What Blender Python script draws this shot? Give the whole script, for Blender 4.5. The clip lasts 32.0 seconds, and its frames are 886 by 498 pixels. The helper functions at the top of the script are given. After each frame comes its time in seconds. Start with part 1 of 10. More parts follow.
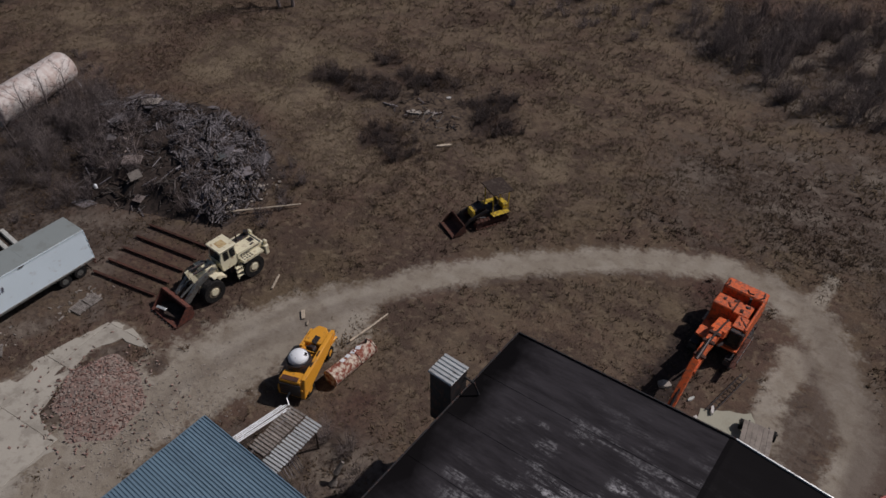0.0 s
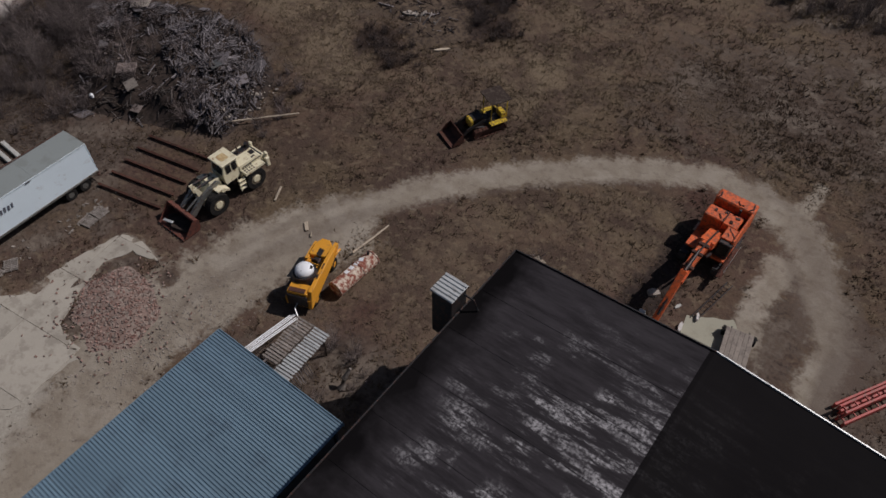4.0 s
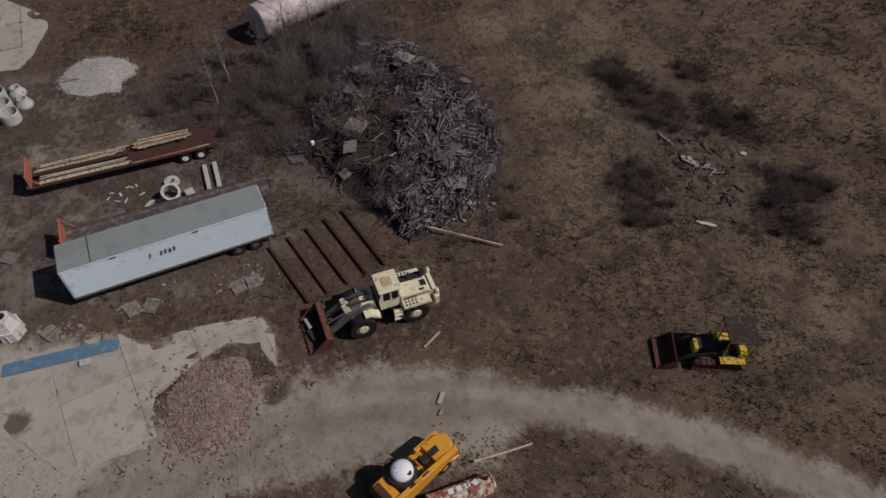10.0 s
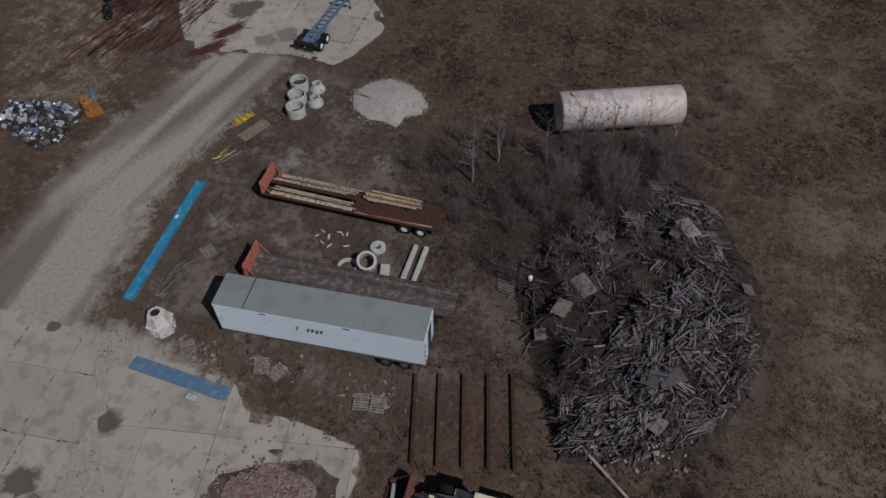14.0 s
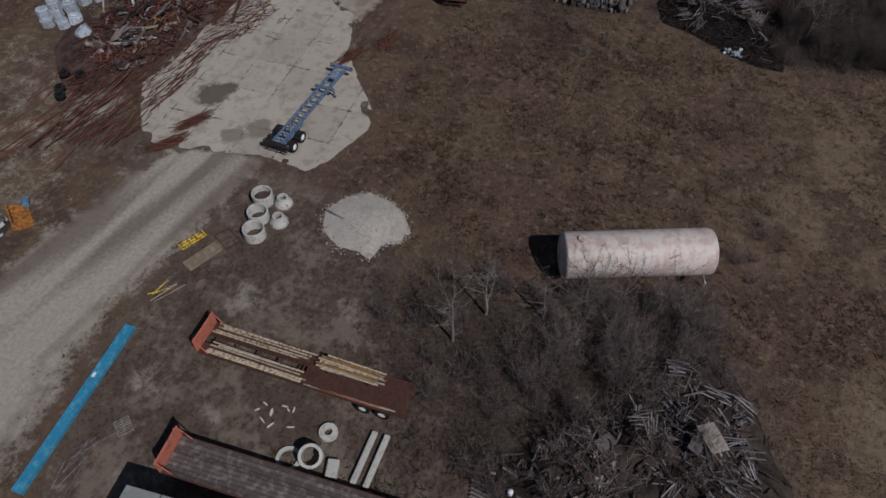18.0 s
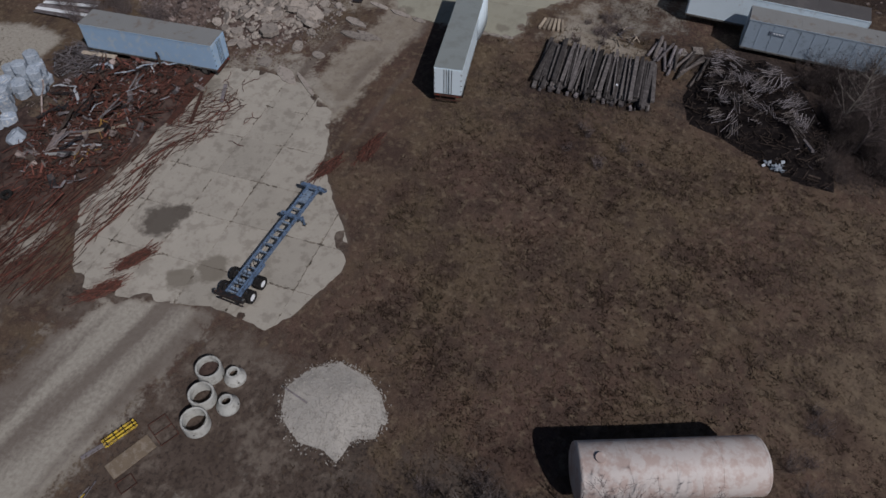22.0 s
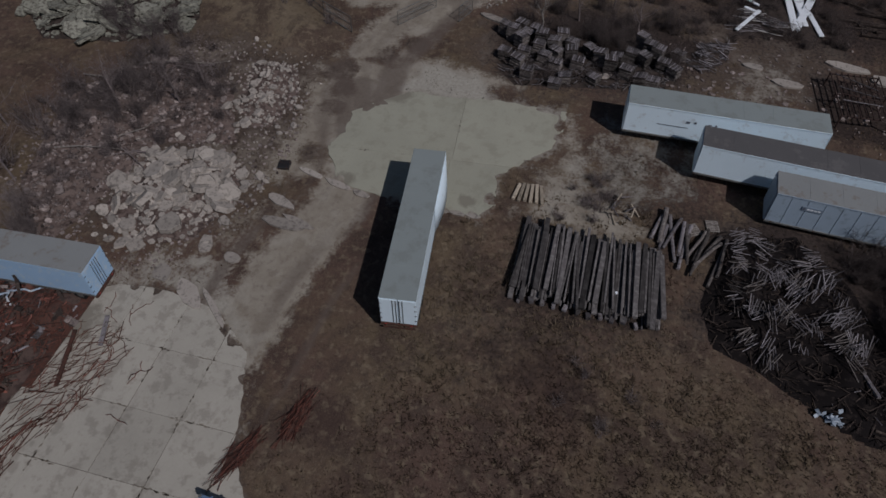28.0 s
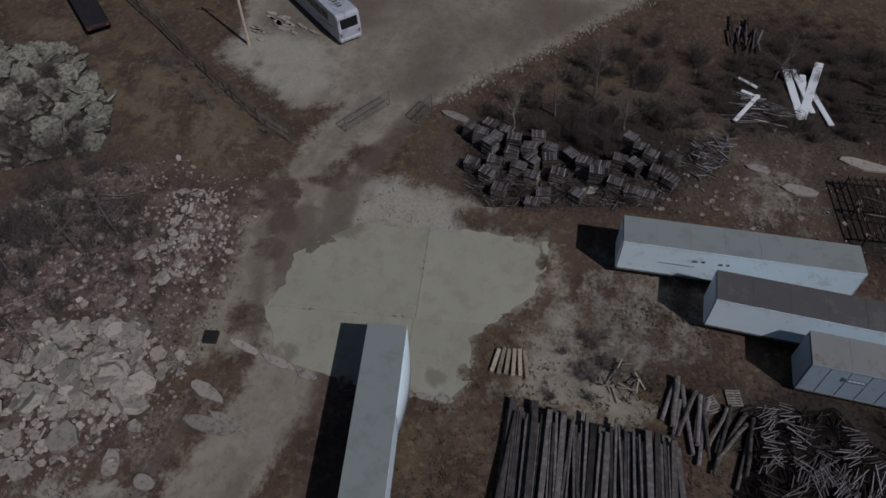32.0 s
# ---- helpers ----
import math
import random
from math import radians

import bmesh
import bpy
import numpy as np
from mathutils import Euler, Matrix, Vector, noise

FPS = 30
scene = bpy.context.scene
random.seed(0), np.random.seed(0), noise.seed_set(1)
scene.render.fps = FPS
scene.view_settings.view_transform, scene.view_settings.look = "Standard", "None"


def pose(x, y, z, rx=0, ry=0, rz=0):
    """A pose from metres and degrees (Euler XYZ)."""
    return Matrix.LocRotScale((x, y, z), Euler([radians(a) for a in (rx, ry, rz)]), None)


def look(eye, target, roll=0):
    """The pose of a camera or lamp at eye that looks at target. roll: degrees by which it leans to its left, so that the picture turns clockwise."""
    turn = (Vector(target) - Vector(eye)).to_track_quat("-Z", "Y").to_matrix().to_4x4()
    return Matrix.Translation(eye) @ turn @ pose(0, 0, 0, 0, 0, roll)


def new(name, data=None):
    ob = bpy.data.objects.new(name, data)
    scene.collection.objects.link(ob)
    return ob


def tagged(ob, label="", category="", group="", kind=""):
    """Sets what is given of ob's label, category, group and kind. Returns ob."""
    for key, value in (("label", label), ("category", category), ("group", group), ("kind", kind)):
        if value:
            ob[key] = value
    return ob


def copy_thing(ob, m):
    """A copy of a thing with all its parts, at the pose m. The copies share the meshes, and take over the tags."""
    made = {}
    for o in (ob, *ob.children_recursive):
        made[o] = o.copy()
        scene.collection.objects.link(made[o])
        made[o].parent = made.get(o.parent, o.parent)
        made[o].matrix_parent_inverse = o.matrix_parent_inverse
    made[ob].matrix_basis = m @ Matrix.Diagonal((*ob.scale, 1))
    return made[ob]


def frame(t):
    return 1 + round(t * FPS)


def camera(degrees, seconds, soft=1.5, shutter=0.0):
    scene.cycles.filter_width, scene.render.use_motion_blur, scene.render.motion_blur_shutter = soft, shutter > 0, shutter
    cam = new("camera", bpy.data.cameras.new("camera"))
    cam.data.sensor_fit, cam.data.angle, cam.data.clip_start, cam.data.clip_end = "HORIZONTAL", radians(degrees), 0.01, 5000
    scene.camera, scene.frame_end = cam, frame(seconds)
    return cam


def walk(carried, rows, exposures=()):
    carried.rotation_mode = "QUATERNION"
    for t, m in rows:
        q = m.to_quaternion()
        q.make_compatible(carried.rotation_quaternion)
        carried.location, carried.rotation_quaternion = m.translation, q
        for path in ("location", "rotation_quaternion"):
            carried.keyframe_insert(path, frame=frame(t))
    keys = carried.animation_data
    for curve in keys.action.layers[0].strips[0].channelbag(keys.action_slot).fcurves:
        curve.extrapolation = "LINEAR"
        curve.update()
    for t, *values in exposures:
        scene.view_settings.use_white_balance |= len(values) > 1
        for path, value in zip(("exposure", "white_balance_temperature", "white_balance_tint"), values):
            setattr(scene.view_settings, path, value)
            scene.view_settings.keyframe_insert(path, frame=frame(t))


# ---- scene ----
cam = camera(64.6, 32.0, soft=1.6)
METRES, EYE, TILT, LEAN, TURN = 108.99, 38.8, 0.0, 0.0, 38.0
ROWS = [
    (0.0, 0.0, 0.0, 0.0, 0.27, -41.46, -0.31),
    (0.5, -0.0005, 0.0004, 0.0002, 0.06, -45.76, -0.32),
    (1.0, -0.0012, 0.0006, 0.0011, -0.02, -48.41, -0.29),
    (1.5, -0.0021, 0.001, 0.0045, -0.07, -50.37, -0.32),
    (2.0, -0.0025, 0.0014, 0.0084, -0.08, -50.71, -0.31),
    (2.5, -0.0024, 0.0016, 0.0131, -0.07, -50.69, -0.31),
    (3.0, -0.0023, 0.0012, 0.0175, -0.08, -50.68, -0.32),
    (3.5, -0.0022, 0.0013, 0.0207, -0.12, -50.66, -0.33),
    (5.5, -0.0055, 0.0248, 0.0199, -0.5, -50.28, -0.42),
    (6.0, -0.0052, 0.0372, 0.0201, -0.69, -50.3, -0.38),
    (6.5, -0.0047, 0.0501, 0.02, -0.82, -50.31, -0.34),
    (7.0, -0.0043, 0.0631, 0.0192, 1.79, -50.31, -0.37),
    (7.5, -0.0024, 0.0837, 0.0193, 7.32, -50.3, -0.34),
    (8.0, -0.002, 0.0967, 0.0186, 10.47, -50.34, -0.35),
    (8.5, -0.0003, 0.1121, 0.018, 14.28, -50.38, -0.29),
    (9.0, -0.0004, 0.1288, 0.0176, 19.18, -50.34, -0.36),
    (9.5, -0.0002, 0.1467, 0.0183, 24.52, -50.45, -0.3),
    (10.0, -0.0007, 0.1629, 0.0187, 29.52, -50.46, -0.24),
    (10.5, -0.0032, 0.1821, 0.0183, 35.26, -50.49, -0.3),
    (11.0, -0.0059, 0.2006, 0.0195, 40.59, -50.62, -0.26),
    (11.5, -0.0097, 0.2181, 0.0194, 45.62, -50.57, -0.24),
    (12.0, -0.0167, 0.2361, 0.0204, 50.37, -50.67, -0.24),
    (12.5, -0.0246, 0.2527, 0.0213, 54.98, -50.58, -0.31),
    (13.0, -0.0331, 0.2676, 0.0219, 59.22, -50.51, -0.38),
    (13.5, -0.0443, 0.2844, 0.0218, 64.18, -50.5, -0.39),
    (14.0, -0.0564, 0.3003, 0.0234, 66.04, -50.5, -0.37),
    (14.5, -0.0682, 0.3128, 0.0244, 66.09, -50.42, -0.37),
    (16.5, -0.1263, 0.3557, 0.0226, 66.69, -50.18, -0.55),
    (17.0, -0.1408, 0.3651, 0.0225, 68.56, -50.25, -0.53),
    (17.5, -0.157, 0.3752, 0.0218, 69.37, -50.2, -0.51),
    (18.0, -0.1728, 0.3847, 0.0217, 69.45, -50.25, -0.47),
    (18.5, -0.1881, 0.3932, 0.0217, 69.49, -50.19, -0.45),
    (19.0, -0.2042, 0.4016, 0.0217, 69.56, -50.21, -0.45),
    (19.5, -0.2199, 0.4094, 0.0218, 69.62, -50.15, -0.45),
    (20.0, -0.2358, 0.4168, 0.022, 69.66, -50.17, -0.43),
    (20.5, -0.252, 0.4241, 0.0227, 69.74, -50.14, -0.44),
    (21.0, -0.2699, 0.432, 0.0227, 69.84, -50.11, -0.42),
    (21.5, -0.287, 0.4388, 0.0224, 69.91, -50.14, -0.45),
    (22.0, -0.3046, 0.4456, 0.0223, 69.95, -50.12, -0.43),
    (22.5, -0.3217, 0.4533, 0.0236, 69.99, -50.12, -0.42),
    (23.0, -0.3394, 0.4608, 0.0241, 70.01, -50.1, -0.43),
    (23.5, -0.3563, 0.4691, 0.0249, 69.07, -50.08, -0.35),
    (24.0, -0.3736, 0.4764, 0.0258, 67.04, -50.1, -0.33),
    (24.5, -0.3893, 0.4832, 0.0266, 66.53, -50.11, -0.3),
    (25.0, -0.4071, 0.4912, 0.0274, 66.53, -50.1, -0.3),
    (25.5, -0.4215, 0.498, 0.0279, 66.55, -50.08, -0.29),
    (27.5, -0.4896, 0.5314, 0.0294, 66.63, -50.09, -0.18),
    (28.0, -0.5077, 0.5404, 0.0298, 66.65, -50.1, -0.15),
    (28.5, -0.5247, 0.5486, 0.03, 66.66, -50.11, -0.15),
    (29.0, -0.5415, 0.5573, 0.0303, 66.69, -50.1, -0.11),
    (29.5, -0.5572, 0.5652, 0.0307, 66.69, -50.09, -0.1),
    (30.0, -0.5749, 0.5745, 0.0306, 65.76, -50.08, -0.04),
    (30.5, -0.5917, 0.5831, 0.0307, 64.87, -50.1, -0.02),
    (31.0, -0.6074, 0.5914, 0.0308, 64.3, -50.07, 0.01),
    (31.5, -0.6241, 0.6003, 0.0306, 63.71, -50.04, 0.04),
    (32.0, -0.6421, 0.6095, 0.0306, 63.04, -50.03, 0.05),
]
walk(cam, [(t, pose(0, 0, EYE, TILT, LEAN, TURN) @ pose(METRES * x, METRES * y, METRES * z, 90 + pitch, roll, yaw)) for t, x, y, z, yaw, pitch, roll in ROWS], exposures=[(0.0, -0.9, 6380, 18.5), (3.0, -0.9, 6400, 18.5), (8.0, -0.93, 6540, 19), (11.0, -1.02, 6330, 18), (14.0, -1.12, 6060, 16.5), (19.0, -0.99, 6170, 17), (24.0, -1.16, 6060, 17), (32.0, -1.44, 5920, 15.5)])

# ---- world, sun ----
SUN = Vector((0.55, 0.74, 1.0))  # towards the sun
world = bpy.data.worlds.new("world")
scene.world = world
world.use_nodes = True
wn = world.node_tree.nodes
sky = wn.new("ShaderNodeTexSky")
sky.sky_type, sky.sun_disc = "NISHITA", False
sky.sun_elevation, sky.sun_rotation = math.atan2(1.0, 0.922), math.atan2(0.55, 0.74)
wn["Background"].inputs["Strength"].default_value = 0.05
world.node_tree.links.new(sky.outputs["Color"], wn["Background"].inputs["Color"])
sun_data = bpy.data.lights.new("sun", "SUN")
sun_data.energy, sun_data.angle, sun_data.color = 5.0, radians(0.6), (1.0, 0.95, 0.88)
sun = new("sun", sun_data)
sun.matrix_world = look(SUN * 60, (0, 0, 0))


# ---- materials ----
def noise_node(nt, vec, scale, detail=4.0, rough=0.6):
    n = nt.nodes.new("ShaderNodeTexNoise")
    n.inputs["Scale"].default_value, n.inputs["Detail"].default_value, n.inputs["Roughness"].default_value = scale, detail, rough
    nt.links.new(vec, n.inputs["Vector"])
    return n.outputs["Fac"]


def ramp(nt, fac, lo, hi):
    n = nt.nodes.new("ShaderNodeMapRange")
    n.inputs["From Min"].default_value, n.inputs["From Max"].default_value = lo, hi
    nt.links.new(fac, n.inputs["Value"])
    return n.outputs["Result"]


def mathn(nt, op, a, b=0.0):
    n = nt.nodes.new("ShaderNodeMath")
    n.operation = op
    for i, v in enumerate((a, b)):
        if isinstance(v, (int, float)):
            n.inputs[i].default_value = v
        else:
            nt.links.new(v, n.inputs[i])
    return n.outputs[0]


def mixc(nt, fac, a, b):
    n = nt.nodes.new("ShaderNodeMix")
    n.data_type = "RGBA"
    for i, v in ((0, fac), (6, a), (7, b)):
        if isinstance(v, (int, float)):
            n.inputs[i].default_value = v
        elif isinstance(v, tuple):
            n.inputs[i].default_value = (*v, 1.0)
        else:
            nt.links.new(v, n.inputs[i])
    return n.outputs[2]


def start_material(name):
    m = bpy.data.materials.new(name)
    m.use_nodes = True
    nt = m.node_tree
    return m, nt, nt.nodes["Principled BSDF"]


def position(nt):
    return nt.nodes.new("ShaderNodeNewGeometry").outputs["Position"]


def bump(nt, bs, height, strength, dist=0.02):
    b = nt.nodes.new("ShaderNodeBump")
    b.inputs["Strength"].default_value, b.inputs["Distance"].default_value = strength, dist
    nt.links.new(height, b.inputs["Height"])
    nt.links.new(b.outputs["Normal"], bs.inputs["Normal"])


def surface(name, col, rough=0.7, metal=0.0, worn=None, wear=0.35, scale=1.5, grain=14.0, vary=0.25, island=0.0, piece=0.0, relief=0.4):
    """A weathered surface: large stains, fine grain, patches of a second colour, and a shift from piece to piece."""
    m, nt, bs = start_material(name)
    p = position(nt)
    big, fine = noise_node(nt, p, scale), noise_node(nt, p, grain, 6.0, 0.7)
    c = col if worn is None else mixc(nt, ramp(nt, noise_node(nt, p, scale * 2.3, 6.0, 0.68), 0.62 - wear * 0.3, 0.68 - wear * 0.2), col, worn)
    hsv = nt.nodes.new("ShaderNodeHueSaturation")
    v = mathn(nt, "ADD", mathn(nt, "MULTIPLY", mathn(nt, "SUBTRACT", big, 0.5), 2.0 * vary), mathn(nt, "MULTIPLY", mathn(nt, "SUBTRACT", fine, 0.5), 1.6 * vary))
    if island:
        g = nt.nodes.new("ShaderNodeNewGeometry").outputs["Random Per Island"]
        v = mathn(nt, "ADD", v, mathn(nt, "MULTIPLY", mathn(nt, "SUBTRACT", g, 0.5), 2.0 * island))
    if piece:
        g = nt.nodes.new("ShaderNodeObjectInfo").outputs["Random"]
        v = mathn(nt, "ADD", v, mathn(nt, "MULTIPLY", mathn(nt, "SUBTRACT", g, 0.5), 2.0 * piece))
    nt.links.new(mathn(nt, "ADD", v, 1.0), hsv.inputs["Value"])
    if isinstance(c, tuple):
        hsv.inputs["Color"].default_value = (*c, 1.0)
    else:
        nt.links.new(c, hsv.inputs["Color"])
    nt.links.new(hsv.outputs["Color"], bs.inputs["Base Color"])
    bs.inputs["Metallic"].default_value = metal
    bs.inputs["Specular IOR Level"].default_value = 0.5 if rough < 0.75 else 0.08
    nt.links.new(mathn(nt, "ADD", mathn(nt, "MULTIPLY", fine, 0.25), rough - 0.12), bs.inputs["Roughness"])
    bump(nt, bs, fine, relief)
    return m


WHITE = surface("white_paint", (0.82, 0.86, 0.89), 0.5, worn=(0.62, 0.64, 0.64), wear=0.15, scale=0.4, vary=0.05)
TRAILER_ROOF = surface("trailer_roof", (0.25, 0.283, 0.277), 0.6, worn=(0.22, 0.245, 0.235), wear=0.35, scale=0.3, grain=4, vary=0.06)
PALE_BLUE = surface("pale_blue_paint", (0.34, 0.50, 0.68), 0.55, worn=(0.45, 0.55, 0.64), wear=0.3, scale=0.6, vary=0.1)
GREY_ROOF = surface("grey_roof", (0.24, 0.25, 0.245), 0.65, worn=(0.20, 0.18, 0.16), wear=0.25, scale=0.4, vary=0.1)
BROWN_ROOF = surface("brown_grey_roof", (0.105, 0.102, 0.103), 0.75, worn=(0.13, 0.125, 0.124), wear=0.3, scale=0.4, vary=0.1)
CREAM = surface("cream_paint", (0.72, 0.68, 0.49), 0.5, worn=(0.36, 0.25, 0.13), wear=0.2, scale=1.1, vary=0.1)
CREAM_WORN = surface("grimy_cream_paint", (0.22, 0.19, 0.13), 0.7, worn=(0.08, 0.06, 0.045), wear=0.5, scale=2.5, vary=0.2)
YELLOW = surface("yellow_paint", (0.72, 0.33, 0.03), 0.45, worn=(0.40, 0.20, 0.05), wear=0.15, scale=1.2, vary=0.1)
BRIGHT_YELLOW = surface("bright_yellow_paint", (0.66, 0.47, 0.03), 0.5, worn=(0.2, 0.12, 0.04), wear=0.5, scale=2.0, vary=0.12)
ORANGE = surface("orange_paint", (0.70, 0.125, 0.028), 0.5, worn=(0.30, 0.085, 0.04), wear=0.45, scale=1.5, vary=0.24)
RED = surface("red_paint", (0.42, 0.06, 0.05), 0.5, worn=(0.25, 0.08, 0.06), wear=0.4, scale=1.4, vary=0.15)
SALMON = surface("faded_red_paint", (0.48, 0.15, 0.10), 0.6, worn=(0.24, 0.09, 0.06), wear=0.3, scale=1.4, vary=0.12)
RUST = surface("rust", (0.115, 0.055, 0.042), 0.85, metal=0.15, worn=(0.075, 0.048, 0.04), wear=0.5, scale=2.0, vary=0.3, island=0.25, piece=0.2)
RED_RUST = surface("red_rust", (0.155, 0.062, 0.047), 0.85, metal=0.1, worn=(0.085, 0.047, 0.04), wear=0.5, scale=2.0, vary=0.3, island=0.45, piece=0.4)
DARK_STEEL = surface("dark_steel", (0.035, 0.035, 0.037), 0.55, metal=0.5, worn=(0.09, 0.05, 0.04), wear=0.35, scale=2.0, vary=0.25)
GREY_STEEL = surface("grey_steel", (0.22, 0.23, 0.22), 0.45, metal=0.6, worn=(0.14, 0.10, 0.08), wear=0.35, scale=2.0, vary=0.2)
BLUE_STEEL = surface("blue_painted_steel", (0.11, 0.175, 0.28), 0.55, worn=(0.045, 0.05, 0.065), wear=0.4, scale=2.5, vary=0.2)
CHASSIS_PALE = surface("worn_pale_blue_steel", (0.22, 0.30, 0.40), 0.55, worn=(0.09, 0.10, 0.12), wear=0.4, scale=2.5, vary=0.25)
BLUE_PAINT = surface("bright_blue_paint", (0.03, 0.235, 0.40), 0.55, worn=(0.09, 0.33, 0.47), wear=0.4, scale=0.9, vary=0.2)
BLUE_MAT = surface("faded_blue_sheet", (0.10, 0.19, 0.28), 0.8, worn=(0.18, 0.25, 0.31), wear=0.35, scale=0.8, vary=0.14)
RUBBER = surface("rubber", (0.018, 0.018, 0.018), 0.8, worn=(0.05, 0.045, 0.04), wear=0.3, scale=3.0, vary=0.2)
GLASS = surface("dark_glass", (0.01, 0.012, 0.014), 0.12, vary=0.1)
TANK_WHITE = surface("tank_paint", (0.57, 0.53, 0.50), 0.55, worn=(0.47, 0.38, 0.34), wear=0.55, scale=0.45, vary=0.12)
RUST_WHITE = surface("flaking_white_on_rust", (0.25, 0.085, 0.06), 0.8, worn=(0.62, 0.55, 0.45), wear=0.55, scale=1.6, vary=0.2)
CONCRETE = surface("concrete", (0.385, 0.362, 0.31), 0.9, worn=(0.30, 0.278, 0.236), wear=0.4, scale=0.35, grain=7, vary=0.14, piece=0.09, relief=0.5)
CONCRETE_PALE = surface("pale_concrete", (0.345, 0.34, 0.272), 0.9, worn=(0.31, 0.302, 0.24), wear=0.4, scale=0.3, grain=7, vary=0.13, piece=0.06, relief=0.5)
PRECAST = surface("precast_concrete", (0.48, 0.49, 0.46), 0.85, worn=(0.36, 0.36, 0.33), wear=0.35, scale=1.2, vary=0.12, piece=0.08)
STONE = surface("broken_concrete", (0.325, 0.293, 0.258), 0.92, worn=(0.20, 0.179, 0.158), wear=0.35, scale=1.2, vary=0.2, island=0.22, piece=0.22, relief=0.7)
STONE_BROWN = surface("dirty_rubble", (0.285, 0.24, 0.22), 0.92, worn=(0.125, 0.098, 0.088), wear=0.45, scale=1.2, vary=0.25, island=0.4, piece=0.4, relief=0.7)
STONE_GREY = surface("grey_green_rubble", (0.235, 0.232, 0.19), 0.92, worn=(0.105, 0.098, 0.082), wear=0.5, scale=1.2, vary=0.2, island=0.25, piece=0.22, relief=0.7)
GRAVEL = surface("pale_gravel", (0.42, 0.405, 0.37), 0.95, worn=(0.39, 0.375, 0.34), wear=0.35, scale=1.0, vary=0.2, island=0.15, relief=0.5)
WOOD_GREY = surface("weathered_grey_wood", (0.188, 0.174, 0.182), 0.9, worn=(0.10, 0.085, 0.075), wear=0.4, scale=2.0, vary=0.3, island=0.5, piece=0.5)
WOOD_LOG = surface("grey_brown_log", (0.105, 0.092, 0.086), 0.92, worn=(0.18, 0.165, 0.152), wear=0.4, scale=1.6, vary=0.3, piece=0.55, island=0.3)
WOOD_PALE = surface("pale_wood", (0.42, 0.36, 0.28), 0.85, worn=(0.28, 0.24, 0.19), wear=0.4, scale=2.0, vary=0.25, piece=0.3, island=0.3)
WOOD_DARK = surface("dark_wet_wood", (0.055, 0.042, 0.036), 0.92, worn=(0.11, 0.09, 0.075), wear=0.3, scale=2.0, vary=0.3, piece=0.3, island=0.3)
DECK = surface("deck_planks", (0.095, 0.08, 0.075), 0.9, worn=(0.17, 0.15, 0.14), wear=0.4, scale=1.0, vary=0.25, piece=0.25)
BARK = surface("bare_twigs", (0.142, 0.118, 0.113), 0.95, worn=(0.21, 0.178, 0.168), wear=0.4, scale=2.0, vary=0.25, piece=0.2, island=0.4)
BARK_DARK = surface("dark_twigs", (0.082, 0.067, 0.063), 0.95, worn=(0.125, 0.104, 0.097), wear=0.4, scale=2.0, vary=0.25, island=0.4)
BIRCH = surface("pale_bark", (0.22, 0.20, 0.18), 0.9, worn=(0.13, 0.115, 0.105), wear=0.4, scale=2.0, vary=0.2, island=0.2)
RED_BRICK = surface("brick_rubble", (0.24, 0.145, 0.122), 0.92, worn=(0.255, 0.212, 0.185), wear=0.6, scale=1.3, vary=0.25, island=0.4)
PLASTIC_GREY = surface("blue_grey_plastic", (0.30, 0.36, 0.43), 0.55, worn=(0.5, 0.52, 0.52), wear=0.4, scale=1.6, vary=0.2, island=0.35, piece=0.2)
TARP = surface("white_tarpaulin", (0.42, 0.44, 0.46), 0.6, worn=(0.35, 0.42, 0.5), wear=0.3, scale=1.5, vary=0.15)
SOIL_DARK = surface("dark_soil", (0.058, 0.045, 0.039), 0.97, worn=(0.03, 0.025, 0.022), wear=0.5, scale=0.7, grain=5, vary=0.4, relief=0.8)
SOIL_RUST = surface("rust_stained_soil", (0.088, 0.062, 0.053), 0.97, worn=(0.05, 0.035, 0.031), wear=0.55, scale=0.5, grain=5, vary=0.3, relief=0.8)
WALL_METAL = surface("wall_sheet", (0.20, 0.20, 0.20), 0.6, worn=(0.12, 0.11, 0.10), wear=0.3, scale=0.5, vary=0.12)
BLUE_ROOF = surface("blue_grey_roof_sheet", (0.15, 0.235, 0.30), 0.5, metal=0.15, worn=(0.125, 0.19, 0.245), wear=0.3, scale=0.25, grain=5, vary=0.1, piece=0.08)
WHITE_METAL = surface("silver_sheet", (0.55, 0.58, 0.58), 0.4, metal=0.3, worn=(0.38, 0.39, 0.38), wear=0.3, scale=1.0, vary=0.12, piece=0.12)
OCHRE = surface("dull_ochre_paint", (0.30, 0.17, 0.04), 0.6, worn=(0.14, 0.08, 0.04), wear=0.5, scale=2.0, vary=0.2)
BALE_WRAP = surface("pale_shrink_wrap", (0.40, 0.46, 0.52), 0.5, worn=(0.27, 0.33, 0.40), wear=0.4, scale=1.4, vary=0.18, piece=0.1, relief=0.8)
JOINT_SOIL = surface("joint_soil", (0.20, 0.175, 0.14), 0.97, worn=(0.10, 0.085, 0.07), wear=0.5, scale=0.7, vary=0.3, island=0.3)
NEAR_BLACK = surface("near_black_base", (0.012, 0.010, 0.010), 0.97, worn=(0.03, 0.024, 0.022), wear=0.3, scale=0.8, grain=5, vary=0.4, relief=0.8)
TRAILER_WHITE = surface("trailer_paint", (0.70, 0.83, 0.90), 0.5, worn=(0.58, 0.66, 0.70), wear=0.18, scale=0.4, vary=0.06)
